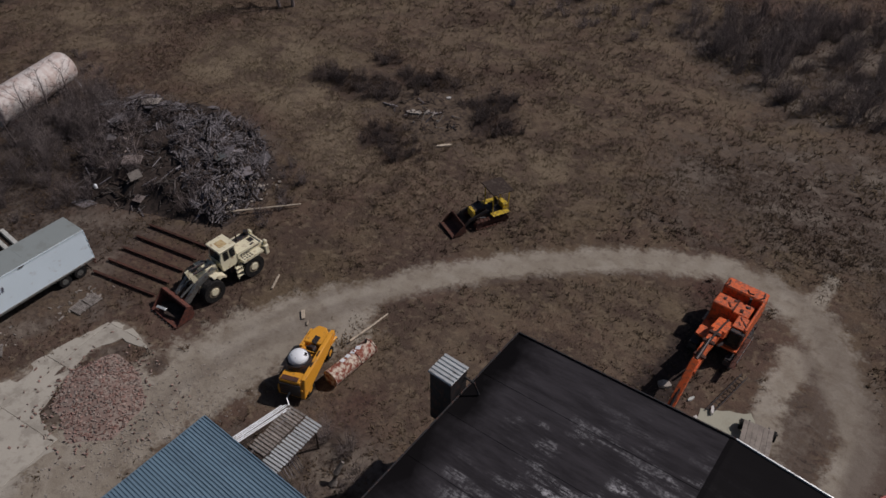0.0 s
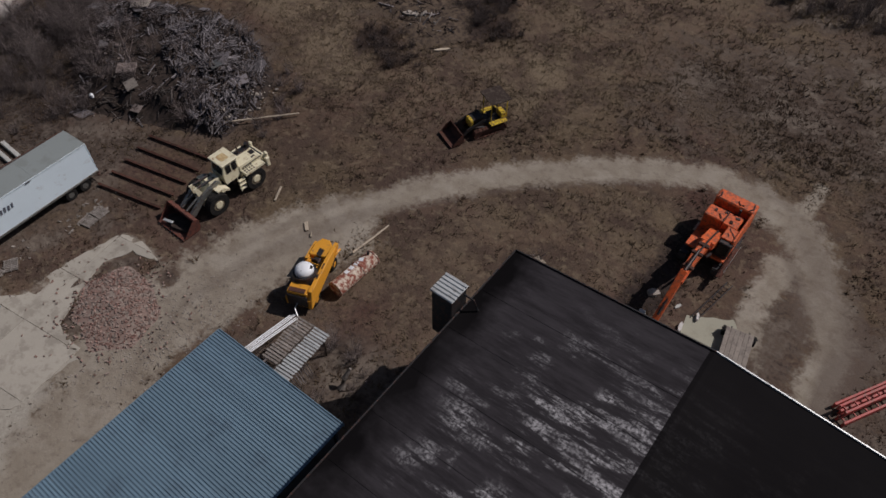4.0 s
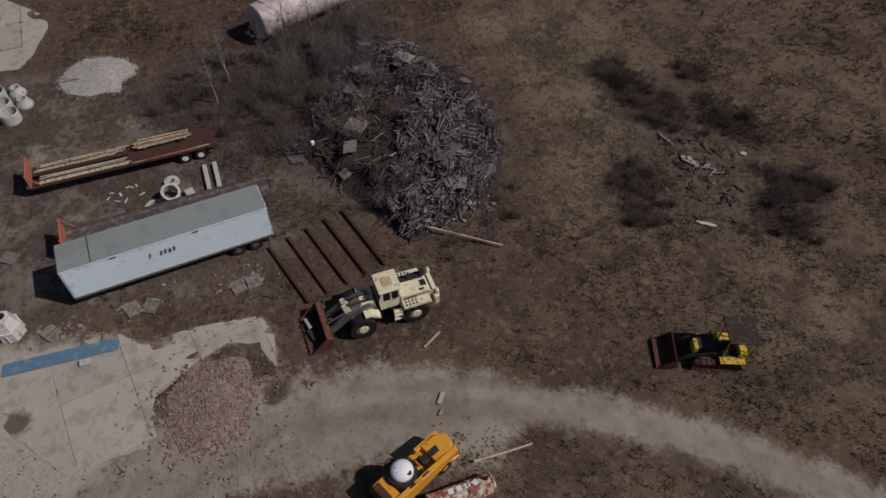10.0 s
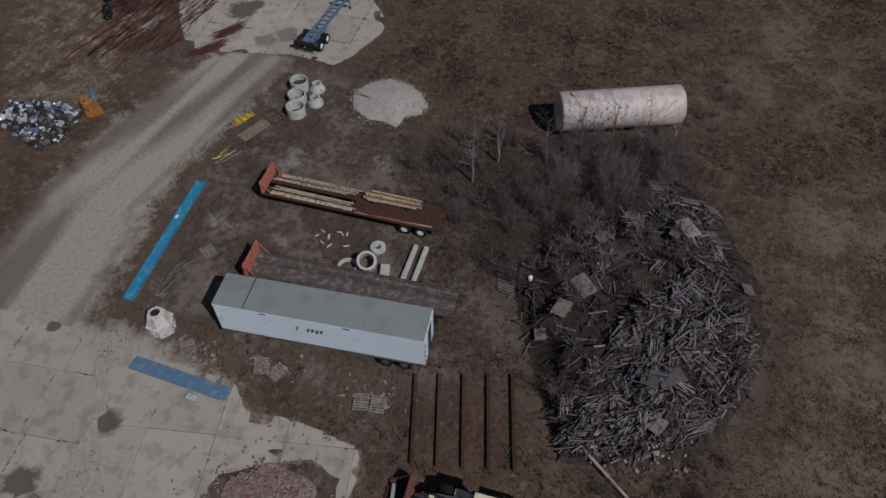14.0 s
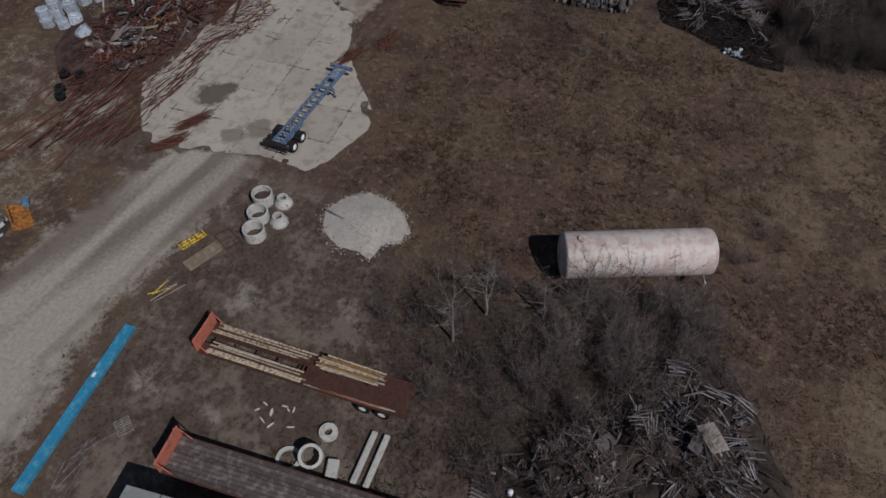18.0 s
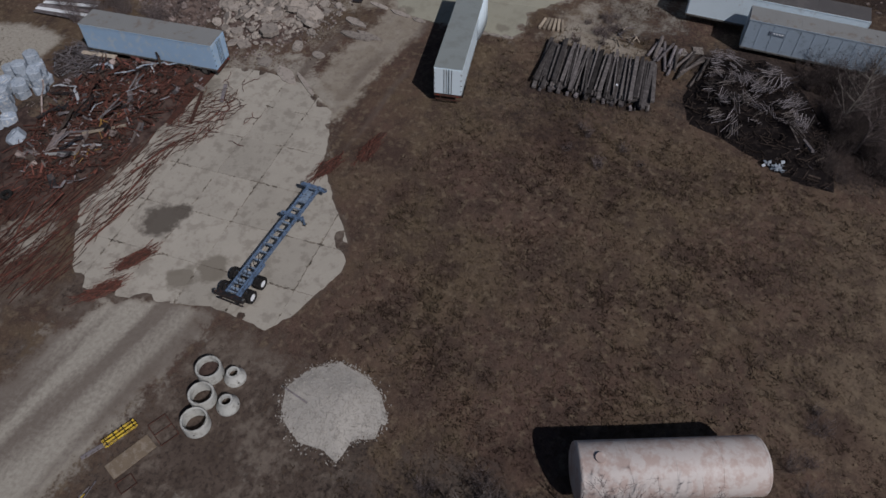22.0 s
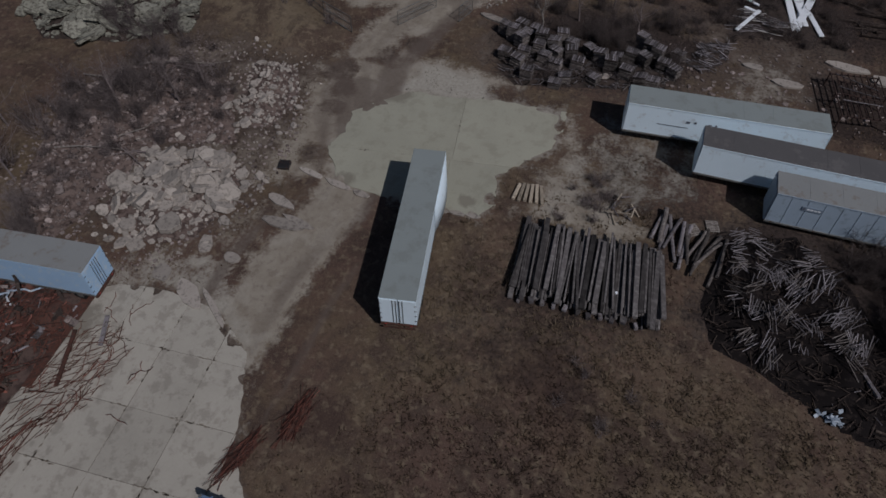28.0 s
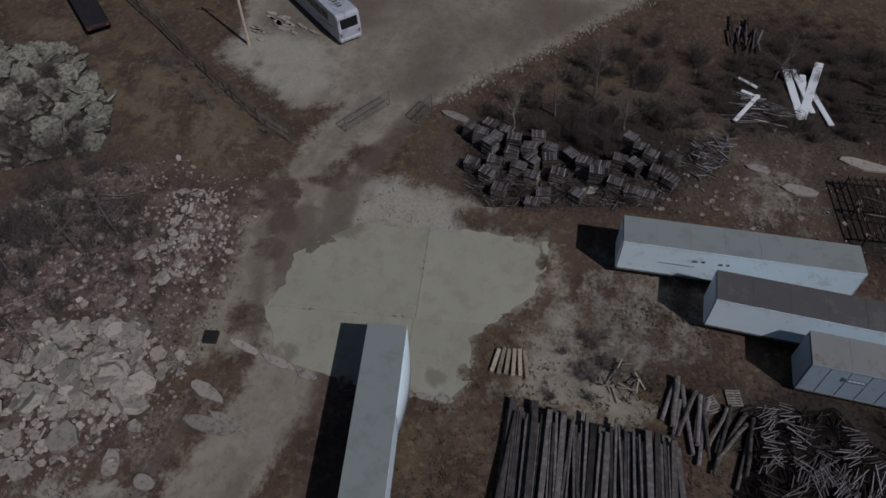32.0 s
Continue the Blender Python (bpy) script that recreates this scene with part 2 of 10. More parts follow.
PALE_CAST = surface("grubby_white_casting", (0.60, 0.585, 0.56), 0.75, worn=(0.40, 0.37, 0.34), wear=0.3, scale=1.6, vary=0.14)
POLE_PAINT = surface("peeling_cream_paint", (0.52, 0.46, 0.34), 0.7, worn=(0.20, 0.12, 0.07), wear=0.5, scale=2.2, vary=0.2, piece=0.2)
DECK_PALE = surface("pale_worn_deck", (0.27, 0.24, 0.21), 0.9, worn=(0.20, 0.175, 0.155), wear=0.4, scale=1.5, vary=0.2, piece=0.06)
BRICK_DUST = surface("brick_dust", (0.235, 0.17, 0.145), 0.95, worn=(0.29, 0.245, 0.21), wear=0.5, scale=1.0, vary=0.25, relief=0.7)
PALLET_WOOD = surface("dusty_pallet_wood", (0.30, 0.272, 0.245), 0.9, worn=(0.19, 0.168, 0.15), wear=0.4, scale=2.0, vary=0.25, island=0.3, piece=0.2)
BUCKET_PAINT = surface("worn_orange_paint", (0.42, 0.17, 0.03), 0.6, worn=(0.13, 0.07, 0.04), wear=0.45, scale=1.6, vary=0.2)
INK = surface("faded_dark_lettering", (0.10, 0.11, 0.14), 0.7, vary=0.2)
LAMP_RED = surface("red_lens", (0.30, 0.02, 0.02), 0.3, vary=0.1)


def stain(material, spots, colour):
    """Dark spilt patches on a surface, each round a place (x, y, radius)."""
    nt = material.node_tree
    bs = nt.nodes["Principled BSDF"]
    p = position(nt)
    rag = noise_node(nt, p, 0.8, 6.0, 0.65)
    src = bs.inputs["Base Color"].links[0].from_socket
    total = None
    for x, y, r in spots:
        d = nt.nodes.new("ShaderNodeVectorMath")
        d.operation = "DISTANCE"
        nt.links.new(p, d.inputs[0])
        d.inputs[1].default_value = (x, y, 0.06)
        f = ramp(nt, mathn(nt, "ADD", mathn(nt, "DIVIDE", d.outputs["Value"], r), mathn(nt, "MULTIPLY", mathn(nt, "SUBTRACT", rag, 0.5), 1.8)), 1.1, 0.75)
        total = f if total is None else mathn(nt, "MAXIMUM", total, f)
    nt.links.new(mixc(nt, mathn(nt, "MULTIPLY", total, 0.85), src, colour), bs.inputs["Base Color"])


stain(CONCRETE, ((-39.1, -3.1, 0.95), (-84.7, -14.6, 1.7), (-86.0, -13.6, 1.0), (-44.6, -10.6, 0.5), (-34.1, -6.0, 1.3)), (0.085, 0.072, 0.06))
stain(CONCRETE, ((-81.7, -8.2, 1.3), (-80.2, -10.0, 1.2), (-100.5, -20.2, 1.8)), (0.20, 0.18, 0.145))
stain(CONCRETE_PALE, ((-119.4, 4.2, 0.8), (-119.2, -6.6, 1.0), (-131.6, -5.6, 1.6)), (0.21, 0.195, 0.155))


def membrane(name, worn_on):
    """Black roofing felt, with silvery flaking streaks along x where it is worn."""
    m, nt, bs = start_material(name)
    p = position(nt)
    st = nt.nodes.new("ShaderNodeMapping")
    st.inputs["Scale"].default_value = (0.26, 1.7, 1.0)
    nt.links.new(p, st.inputs["Vector"])
    a = noise_node(nt, st.outputs["Vector"], 1.1, 8.0, 0.72)
    b = noise_node(nt, p, 0.16, 3.0, 0.5)
    c = noise_node(nt, p, 6.0, 5.0, 0.7)
    sx = nt.nodes.new("ShaderNodeSeparateXYZ")
    nt.links.new(p, sx.inputs[0])
    d = noise_node(nt, p, 0.45, 4.0, 0.6)
    # bare along the eave and the end, worn in the middle of the slope
    field = mathn(nt, "MULTIPLY", ramp(nt, mathn(nt, "ADD", sx.outputs["X"], mathn(nt, "MULTIPLY", d, 4.0)), -8.6, -6.4), ramp(nt, mathn(nt, "ADD", sx.outputs["Y"], mathn(nt, "MULTIPLY", d, 5.0)), 24.6, 20.5))
    f = mathn(nt, "MULTIPLY", ramp(nt, a, 0.49, 0.57), ramp(nt, mathn(nt, "ADD", mathn(nt, "MULTIPLY", b, 0.5), mathn(nt, "MULTIPLY", d, 0.5)), 0.47, 0.55))
    f = mathn(nt, "MULTIPLY", mathn(nt, "MULTIPLY", f, ramp(nt, c, 0.40, 0.66)), field)
    wide = ramp(nt, mathn(nt, "ADD", sx.outputs["X"], mathn(nt, "MULTIPLY", d, 4.0)), -10.4, -8.4)
    film = mathn(nt, "MULTIPLY", mathn(nt, "MULTIPLY", mathn(nt, "ADD", mathn(nt, "MULTIPLY", ramp(nt, a, 0.36, 0.64), 0.22), 0.16), wide), worn_on)
    base = mixc(nt, ramp(nt, b, 0.3, 0.7), (0.0045, 0.004, 0.0046), (0.009, 0.0082, 0.0089))
    base = mixc(nt, film, base, (0.118, 0.110, 0.122))
    col = mixc(nt, mathn(nt, "MULTIPLY", f, worn_on), base, (0.46, 0.46, 0.47))
    nt.links.new(col, bs.inputs["Base Color"])
    bs.inputs["Roughness"].default_value = 0.85
    bs.inputs["Specular IOR Level"].default_value = 0.06
    bump(nt, bs, c, 0.3)
    return m


FELT_WORN, FELT = membrane("worn_roofing_felt", 1.0), membrane("black_roofing_felt", 0.04)


def grass_blades():
    m, nt, bs = start_material("dry_grass")
    g = nt.nodes.new("ShaderNodeNewGeometry")
    r = nt.nodes.new("ShaderNodeValToRGB")
    e = r.color_ramp.elements
    e[0].position, e[0].color = 0.0, (0.078, 0.056, 0.044, 1)
    e[1].position, e[1].color = 1.0, (0.36, 0.285, 0.20, 1)
    for at, c in ((0.3, (0.098, 0.068, 0.052, 1)), (0.55, (0.136, 0.099, 0.070, 1)), (0.8, (0.190, 0.143, 0.098, 1))):
        x = e.new(at)
        x.color = c
    pale = mathn(nt, "ADD", mathn(nt, "MULTIPLY", noise_node(nt, g.outputs["Position"], 0.16, 4.0, 0.65), 0.5), mathn(nt, "MULTIPLY", noise_node(nt, g.outputs["Position"], 1.3, 4.0, 0.65), 0.5))
    k = mathn(nt, "ADD", mathn(nt, "MULTIPLY", g.outputs["Random Per Island"], 0.42), mathn(nt, "MULTIPLY", ramp(nt, pale, 0.34, 0.66), 0.58))
    nt.links.new(k, r.inputs["Fac"])
    # patches of dark, of reddish and of olive growth
    p = g.outputs["Position"]
    col = mixc(nt, mathn(nt, "MULTIPLY", ramp(nt, noise_node(nt, p, 0.07, 5.0, 0.6), 0.46, 0.56), 0.65), r.outputs["Color"], (0.148, 0.118, 0.078))
    col = mixc(nt, mathn(nt, "MULTIPLY", ramp(nt, noise_node(nt, p, 0.11, 4.0, 0.6), 0.50, 0.62), 0.5), col, (0.112, 0.070, 0.055))
    col = mixc(nt, mathn(nt, "MULTIPLY", ramp(nt, noise_node(nt, p, 0.23, 5.0, 0.65), 0.47, 0.60), 0.62), col, (0.058, 0.041, 0.034))
    at = nt.nodes.new("ShaderNodeAttribute")
    at.attribute_name = "tan"
    col = mixc(nt, mathn(nt, "MULTIPLY", mathn(nt, "MULTIPLY", at.outputs["Fac"], k), 1.3), col, (0.335, 0.274, 0.19))
    dk = nt.nodes.new("ShaderNodeAttribute")
    dk.attribute_name = "dark"
    col = mixc(nt, mathn(nt, "MULTIPLY", dk.outputs["Fac"], 0.75), col, (0.060, 0.038, 0.032))
    nt.links.new(col, bs.inputs["Base Color"])
    bs.inputs["Roughness"].default_value = 0.9
    bs.inputs["Specular IOR Level"].default_value = 0.05
    tr, mx = nt.nodes.new("ShaderNodeBsdfTranslucent"), nt.nodes.new("ShaderNodeMixShader")
    nt.links.new(col, tr.inputs["Color"])
    mx.inputs[0].default_value = 0.45
    nt.links.new(bs.outputs[0], mx.inputs[1])
    nt.links.new(tr.outputs[0], mx.inputs[2])
    nt.links.new(mx.outputs[0], nt.nodes["Material Output"].inputs["Surface"])
    return m


DRY_GRASS = grass_blades()


def ground_material():
    m, nt, bs = start_material("yard_ground")
    p = position(nt)
    n1, n2, n3, n4 = noise_node(nt, p, 0.07, 5.0, 0.6), noise_node(nt, p, 0.6, 6.0, 0.65), noise_node(nt, p, 3.2, 6.0, 0.7), noise_node(nt, p, 12.0, 4.0, 0.7)
    a, b = nt.nodes.new("ShaderNodeAttribute"), nt.nodes.new("ShaderNodeAttribute")
    a.attribute_name, b.attribute_name = "cover", "cover_b"
    sa, sb = nt.nodes.new("ShaderNodeSeparateColor"), nt.nodes.new("ShaderNodeSeparateColor")
    nt.links.new(a.outputs["Color"], sa.inputs["Color"])
    nt.links.new(b.outputs["Color"], sb.inputs["Color"])
    rag = mathn(nt, "ADD", mathn(nt, "MULTIPLY", mathn(nt, "SUBTRACT", n2, 0.5), 1.1), mathn(nt, "MULTIPLY", mathn(nt, "SUBTRACT", n3, 0.5), 0.9))

    def cover(out, soft=0.16):
        return ramp(nt, mathn(nt, "ADD", out, rag), 0.5 - soft, 0.5 + soft)

    n5 = noise_node(nt, p, 0.23, 5.0, 0.65)
    n6 = noise_node(nt, p, 1.5, 5.0, 0.65)
    turf = mixc(nt, ramp(nt, n1, 0.42, 0.58), (0.106, 0.070, 0.055), (0.122, 0.091, 0.060))
    turf = mixc(nt, mathn(nt, "MULTIPLY", cover(sa.outputs["Blue"], 0.35), 0.8), turf, (0.212, 0.170, 0.117))
    turf = mixc(nt, mathn(nt, "MULTIPLY", ramp(nt, noise_node(nt, p, 0.11, 4.0, 0.6), 0.50, 0.62), 0.5), turf, (0.108, 0.068, 0.054))
    turf = mixc(nt, mathn(nt, "MULTIPLY", ramp(nt, n5, 0.47, 0.58), 0.8), turf, (0.066, 0.045, 0.037))
    turf = mixc(nt, mathn(nt, "MULTIPLY", ramp(nt, n2, 0.52, 0.62), 0.60), turf, (0.064, 0.047, 0.038))
    turf = mixc(nt, mathn(nt, "MULTIPLY", ramp(nt, n6, 0.47, 0.38), 0.55), turf, (0.205, 0.163, 0.112))
    turf = mixc(nt, mathn(nt, "MULTIPLY", ramp(nt, n3, 0.47, 0.66), 0.5), turf, (0.052, 0.039, 0.032))
    turf = mixc(nt, mathn(nt, "MULTIPLY", ramp(nt, n4, 0.53, 0.68), 0.45), turf, (0.25, 0.20, 0.15))
    dk = nt.nodes.new("ShaderNodeAttribute")
    dk.attribute_name = "dark"
    turf = mixc(nt, mathn(nt, "MULTIPLY", ramp(nt, mathn(nt, "ADD", dk.outputs["Fac"], rag), 0.25, 0.8), 0.7), turf, (0.062, 0.040, 0.034))
    soil = mixc(nt, ramp(nt, n2, 0.35, 0.7), (0.068, 0.052, 0.043), (0.130, 0.102, 0.083))
    soil = mixc(nt, mathn(nt, "MULTIPLY", ramp(nt, n3, 0.50, 0.62), 0.7), soil, (0.036, 0.028, 0.024))
    soil = mixc(nt, mathn(nt, "MULTIPLY", ramp(nt, mathn(nt, "ADD", mathn(nt, "MULTIPLY", n5, 0.6), mathn(nt, "MULTIPLY", n6, 0.4)), 0.49, 0.58), 0.68), soil, (0.205, 0.174, 0.142))
    c = mixc(nt, cover(sb.outputs["Red"], 0.25), turf, soil)
    c = mixc(nt, cover(sb.outputs["Green"], 0.25), c, mixc(nt, ramp(nt, n3, 0.4, 0.65), (0.105, 0.06, 0.047), (0.05, 0.035, 0.031)))
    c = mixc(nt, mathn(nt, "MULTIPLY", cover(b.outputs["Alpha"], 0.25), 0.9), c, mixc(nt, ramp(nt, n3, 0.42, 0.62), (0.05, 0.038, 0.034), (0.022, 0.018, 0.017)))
    dust = mixc(nt, ramp(nt, n2, 0.35, 0.68), (0.238, 0.206, 0.163), (0.315, 0.284, 0.232))
    dust = mixc(nt, mathn(nt, "MULTIPLY", ramp(nt, n6, 0.52, 0.62), 0.45), dust, (0.17, 0.138, 0.112))
    dust = mixc(nt, mathn(nt, "MULTIPLY", ramp(nt, n5, 0.47, 0.40), 0.5), dust, (0.36, 0.33, 0.278))
    dust = mixc(nt, mathn(nt, "MULTIPLY", ramp(nt, n4, 0.56, 0.72), 0.5), dust, (0.15, 0.125, 0.104))
    c = mixc(nt, cover(sa.outputs["Red"]), c, dust)
    grit = mixc(nt, ramp(nt, n3, 0.4, 0.65), (0.39, 0.37, 0.315), (0.30, 0.275, 0.235))
    c = mixc(nt, cover(sa.outputs["Green"], 0.2), c, grit)
    c = mixc(nt, mathn(nt, "MULTIPLY", ramp(nt, mathn(nt, "ADD", sb.outputs["Blue"], mathn(nt, "MULTIPLY", mathn(nt, "SUBTRACT", n3, 0.5), 0.35)), 0.45, 0.85), 0.72), c, (0.125, 0.1, 0.084))
    nt.links.new(c, bs.inputs["Base Color"])
    bs.inputs["Roughness"].default_value = 0.97
    bs.inputs["Specular IOR Level"].default_value = 0.05
    h = mathn(nt, "ADD", mathn(nt, "MULTIPLY", n3, 1.0), mathn(nt, "MULTIPLY", n4, 0.4))
    bump(nt, bs, h, 0.45, 0.1)
    return m


GROUND = ground_material()


# ---- mesh tools ----
class Shape:
    """Gathers the corners and faces of one mesh."""

    def __init__(self):
        self.v, self.f = [], []

    def add(self, vs, fs):
        k = len(self.v)
        self.v += [tuple(q) for q in vs]
        self.f += [tuple(i + k for i in g) for g in fs]
        return self

    def box(self, c, s, m=None, b=0.02):
        """A box of size s round c with its edges taken off by b, turned by m about c."""
        hx, hy, hz = s[0] / 2, s[1] / 2, s[2] / 2
        b = min(b, 0.3 * min(s))
        vs, ids = [], {}
        for sx in (-1, 1):
            for sy in (-1, 1):
                for sz in (-1, 1):
                    for ax in range(3):
                        q = [hx, hy, hz]
                        for k in range(3):
                            if k != ax:
                                q[k] -= b
                        ids[sx, sy, sz, ax] = len(vs)
                        vs.append(Vector((sx * q[0], sy * q[1], sz * q[2])))
        fs = []
        for ax in range(3):
            u, w = (ax + 1) % 3, (ax + 2) % 3
            for sg in (-1, 1):
                loop = []
                for su, sw in ((-1, -1), (1, -1), (1, 1), (-1, 1)):
                    k = [0, 0, 0]
                    k[ax], k[u], k[w] = sg, su, sw
                    loop.append(ids[k[0], k[1], k[2], ax])
                fs.append(tuple(loop if sg > 0 else loop[::-1]))
            for su in (-1, 1):
                for sw in (-1, 1):
                    k0, k1 = [0, 0, 0], [0, 0, 0]
                    k0[u], k0[w], k0[ax] = su, sw, -1
                    k1[u], k1[w], k1[ax] = su, sw, 1
                    q = (ids[(*k0, u)], ids[(*k1, u)], ids[(*k1, w)], ids[(*k0, w)])
                    fs.append(q[::-1] if su * sw > 0 else q)
        for sx in (-1, 1):
            for sy in (-1, 1):
                for sz in (-1, 1):
                    t = tuple(ids[sx, sy, sz, ax] for ax in range(3))
                    fs.append(t if sx * sy * sz > 0 else t[::-1])
        mm = m.to_3x3() if m is not None else Matrix.Identity(3)
        return self.add([mm @ q + Vector(c) for q in vs], fs)

    def beam(self, a, b, w, h, e=0.01):
        """A bar from a to b, w across and h high."""
        a, b = Vector(a), Vector(b)
        d = b - a
        x = d.normalized()
        up = Vector((0, 0, 1)) if abs(x.z) < 0.95 else Vector((0, 1, 0))
        y = up.cross(x).normalized()
        z = x.cross(y)
        return self.box((a + b) / 2, (d.length, w, h), Matrix((x, y, z)).transposed(), e)

    def tube(self, pts, radii, n=8, caps=True):
        """A round bar along pts."""
        pts = [Vector(q) for q in pts]
        if isinstance(radii, (int, float)):
            radii = [radii] * len(pts)
        vs, fs = [], []
        for i, q in enumerate(pts):
            d = (pts[min(i + 1, len(pts) - 1)] - pts[max(i - 1, 0)]).normalized()
            up = Vector((0, 0, 1)) if abs(d.z) < 0.9 else Vector((0, 1, 0))
            u = up.cross(d).normalized()
            w = d.cross(u)
            for k in range(n):
                t = 2 * math.pi * k / n
                vs.append(q + radii[i] * (math.cos(t) * u + math.sin(t) * w))
            if i:
                for k in range(n):
                    fs.append(((i - 1) * n + k, (i - 1) * n + (k + 1) % n, i * n + (k + 1) % n, i * n + k))
        if caps:
            fs.append(tuple(range(n))[::-1])
            fs.append(tuple(range((len(pts) - 1) * n, len(pts) * n)))
        return self.add(vs, fs)

    def prism(self, outline, z0, z1, b=0.0):
        """An upright block over an outline that runs anticlockwise; b: its top edge stands in by b."""
        n = len(outline)
        cx, cy = sum(q[0] for q in outline) / n, sum(q[1] for q in outline) / n
        vs = [(x, y, z0) for x, y in outline] + [(x, y, z1 - b) for x, y in outline]
        fs = [tuple(range(n))[::-1]] + [(i, (i + 1) % n, n + (i + 1) % n, n + i) for i in range(n)]
        if b:
            for x, y in outline:
                l = max(math.hypot(x - cx, y - cy), 1e-3)
                vs.append((x - (x - cx) / l * b, y - (y - cy) / l * b, z1))
            fs += [(n + i, n + (i + 1) % n, 2 * n + (i + 1) % n, 2 * n + i) for i in range(n)]
            fs.append(tuple(range(2 * n, 3 * n)))
        else:
            fs.append(tuple(range(n, 2 * n)))
        return self.add(vs, fs)

    def side(self, outline, y0, y1, b=0.0):
        """A block whose outline lies in the x-z plane, from y0 to y1."""
        k = len(self.v)
        self.prism(outline, -y1, -y0, b)
        for i in range(k, len(self.v)):
            x, z, w = self.v[i]
            self.v[i] = (x, -w, z)
        return self

    def ring(self, c, axis, r0, r1, width, n=20):
        """A hollow cylinder (r0 within, r1 without) round axis."""
        ax = Vector(axis).normalized()
        up = Vector((0, 0, 1)) if abs(ax.z) < 0.9 else Vector((1, 0, 0))
        u = up.cross(ax).normalized()
        w = ax.cross(u)
        vs, fs = [], []
        for r, s in ((r0, -0.5), (r1 * 0.98, -0.5), (r1, -0.44), (r1, 0.44), (r1 * 0.98, 0.5), (r0, 0.5)):
            for k in range(n):
                t = 2 * math.pi * k / n
                vs.append(Vector(c) + ax * (s * width) + r * (math.cos(t) * u + math.sin(t) * w))
        for j in range(6):
            for k in range(n):
                fs.append((j * n + k, j * n + (k + 1) % n, ((j + 1) % 6) * n + (k + 1) % n, ((j + 1) % 6) * n + k))
        return self.add(vs, fs)

    def lump(self, c, s, rnd, n=7, m=None):
        """A broken stone: a rough block with chipped sides."""
        out, a0 = [], rnd.random() * 6.28
        for k in range(n):
            t = a0 + 2 * math.pi * k / n
            r = rnd.uniform(0.72, 1.0)
            out.append((r * math.cos(t) * s[0] / 2, r * math.sin(t) * s[1] / 2))
        tp = Shape().prism(out, -s[2] / 2, s[2] / 2, min(s) * 0.09)
        mm = m.to_3x3() if m is not None else Matrix.Identity(3)
        return self.add([mm @ Vector(q) + Vector(c) for q in tp.v], tp.f)

    def mesh(self, name, material, smooth=False):
        me = bpy.data.meshes.new(name)
        me.from_pydata(self.v, [], self.f)
        me.materials.append(material)
        if smooth:
            me.polygons.foreach_set("use_smooth", [True] * len(me.polygons))
        me.update()
        return me


def part(name, shape, material, parent, label="", at=None, smooth=False):
    """Links a shape (or a mesh that is shared) as one mesh object under a thing or a part."""
    ob = new(name, shape.mesh(name, material, smooth) if isinstance(shape, Shape) else shape)
    ob.parent = parent
    if at is not None:
        ob.matrix_basis = at
    return tagged(ob, label)


def thing(name, label, category, at=None, group="", kind=""):
    """An Empty at the base of a thing."""
    ob = new(name)
    if at is not None:
        ob.matrix_basis = at
    return tagged(ob, label, category, group, kind)


def single(name, shape, material, label, category, at=None, group="", kind="", smooth=False):
    """A thing that is one mesh."""
    ob = new(name, shape.mesh(name, material, smooth) if isinstance(shape, Shape) else shape)
    if at is not None:
        ob.matrix_basis = at
    return tagged(ob, label, category, group, kind)


def inside(x, y, poly):
    """Whether points lie in a polygon (x, y: arrays)."""
    x, y = np.asarray(x, float), np.asarray(y, float)
    r = np.zeros(x.shape, bool)
    n = len(poly)
    for i in range(n):
        (x0, y0), (x1, y1) = poly[i], poly[(i + 1) % n]
        if y0 != y1:
            r ^= ((y0 > y) != (y1 > y)) & (x < (x1 - x0) * (y - y0) / (y1 - y0) + x0)
    return r


def edge_distance(x, y, poly, closed=True):
    """The distance from points to a polygon's edge or a polyline."""
    d = np.full(np.shape(x), 1e9)
    n = len(poly)
    for i in range(n if closed else n - 1):
        (x0, y0), (x1, y1) = poly[i], poly[(i + 1) % n]
        dx, dy = x1 - x0, y1 - y0
        t = np.clip(((x - x0) * dx + (y - y0) * dy) / (dx * dx + dy * dy), 0, 1)
        d = np.minimum(d, np.hypot(x - x0 - t * dx, y - y0 - t * dy))
    return d


def zone(x, y, poly, soft):
    """1 well inside a polygon, 0.5 on its edge, 0 outside."""
    d = edge_distance(x, y, poly)
    return np.clip(0.5 + np.where(inside(x, y, poly), d, -d) / (2 * soft), 0, 1)


def track(x, y, line, half, soft):
    """The same for a band along a polyline."""
    return np.clip(0.5 + (half - edge_distance(x, y, line, False)) / (2 * soft), 0, 1)

# ---- plan of the yard ----
ARC = [(-26, -22), (-28.5, -8), (-29.5, -1), (-31, 5), (-33, 12), (-32, 18), (-29.6, 24.8), (-26, 30.8), (-21.6, 36.4), (-14.6, 43), (-7.6, 47.2), (-2, 46.5), (1.6, 43.5), (4.1, 39.5), (5.8, 35.5), (5.5, 30), (4.5, 25)]
MAIN = [(-46, -14.5), (-56, -14.8), (-66, -12.8), (-78, -10.5), (-90, -10.5), (-101, -8.5), (-108, -8.0), (-116, -6.2), (-121, -6.0), (-128, -8.5), (-136, -9.5), (-146, -7), (-156, -4)]
OUTSIDE = [(-147, -9), (-148, -2), (-155, 4.4), (-171, 18), (-230, 72), (-300, 40), (-178, -30), (-156, -24), (-145, -15)]
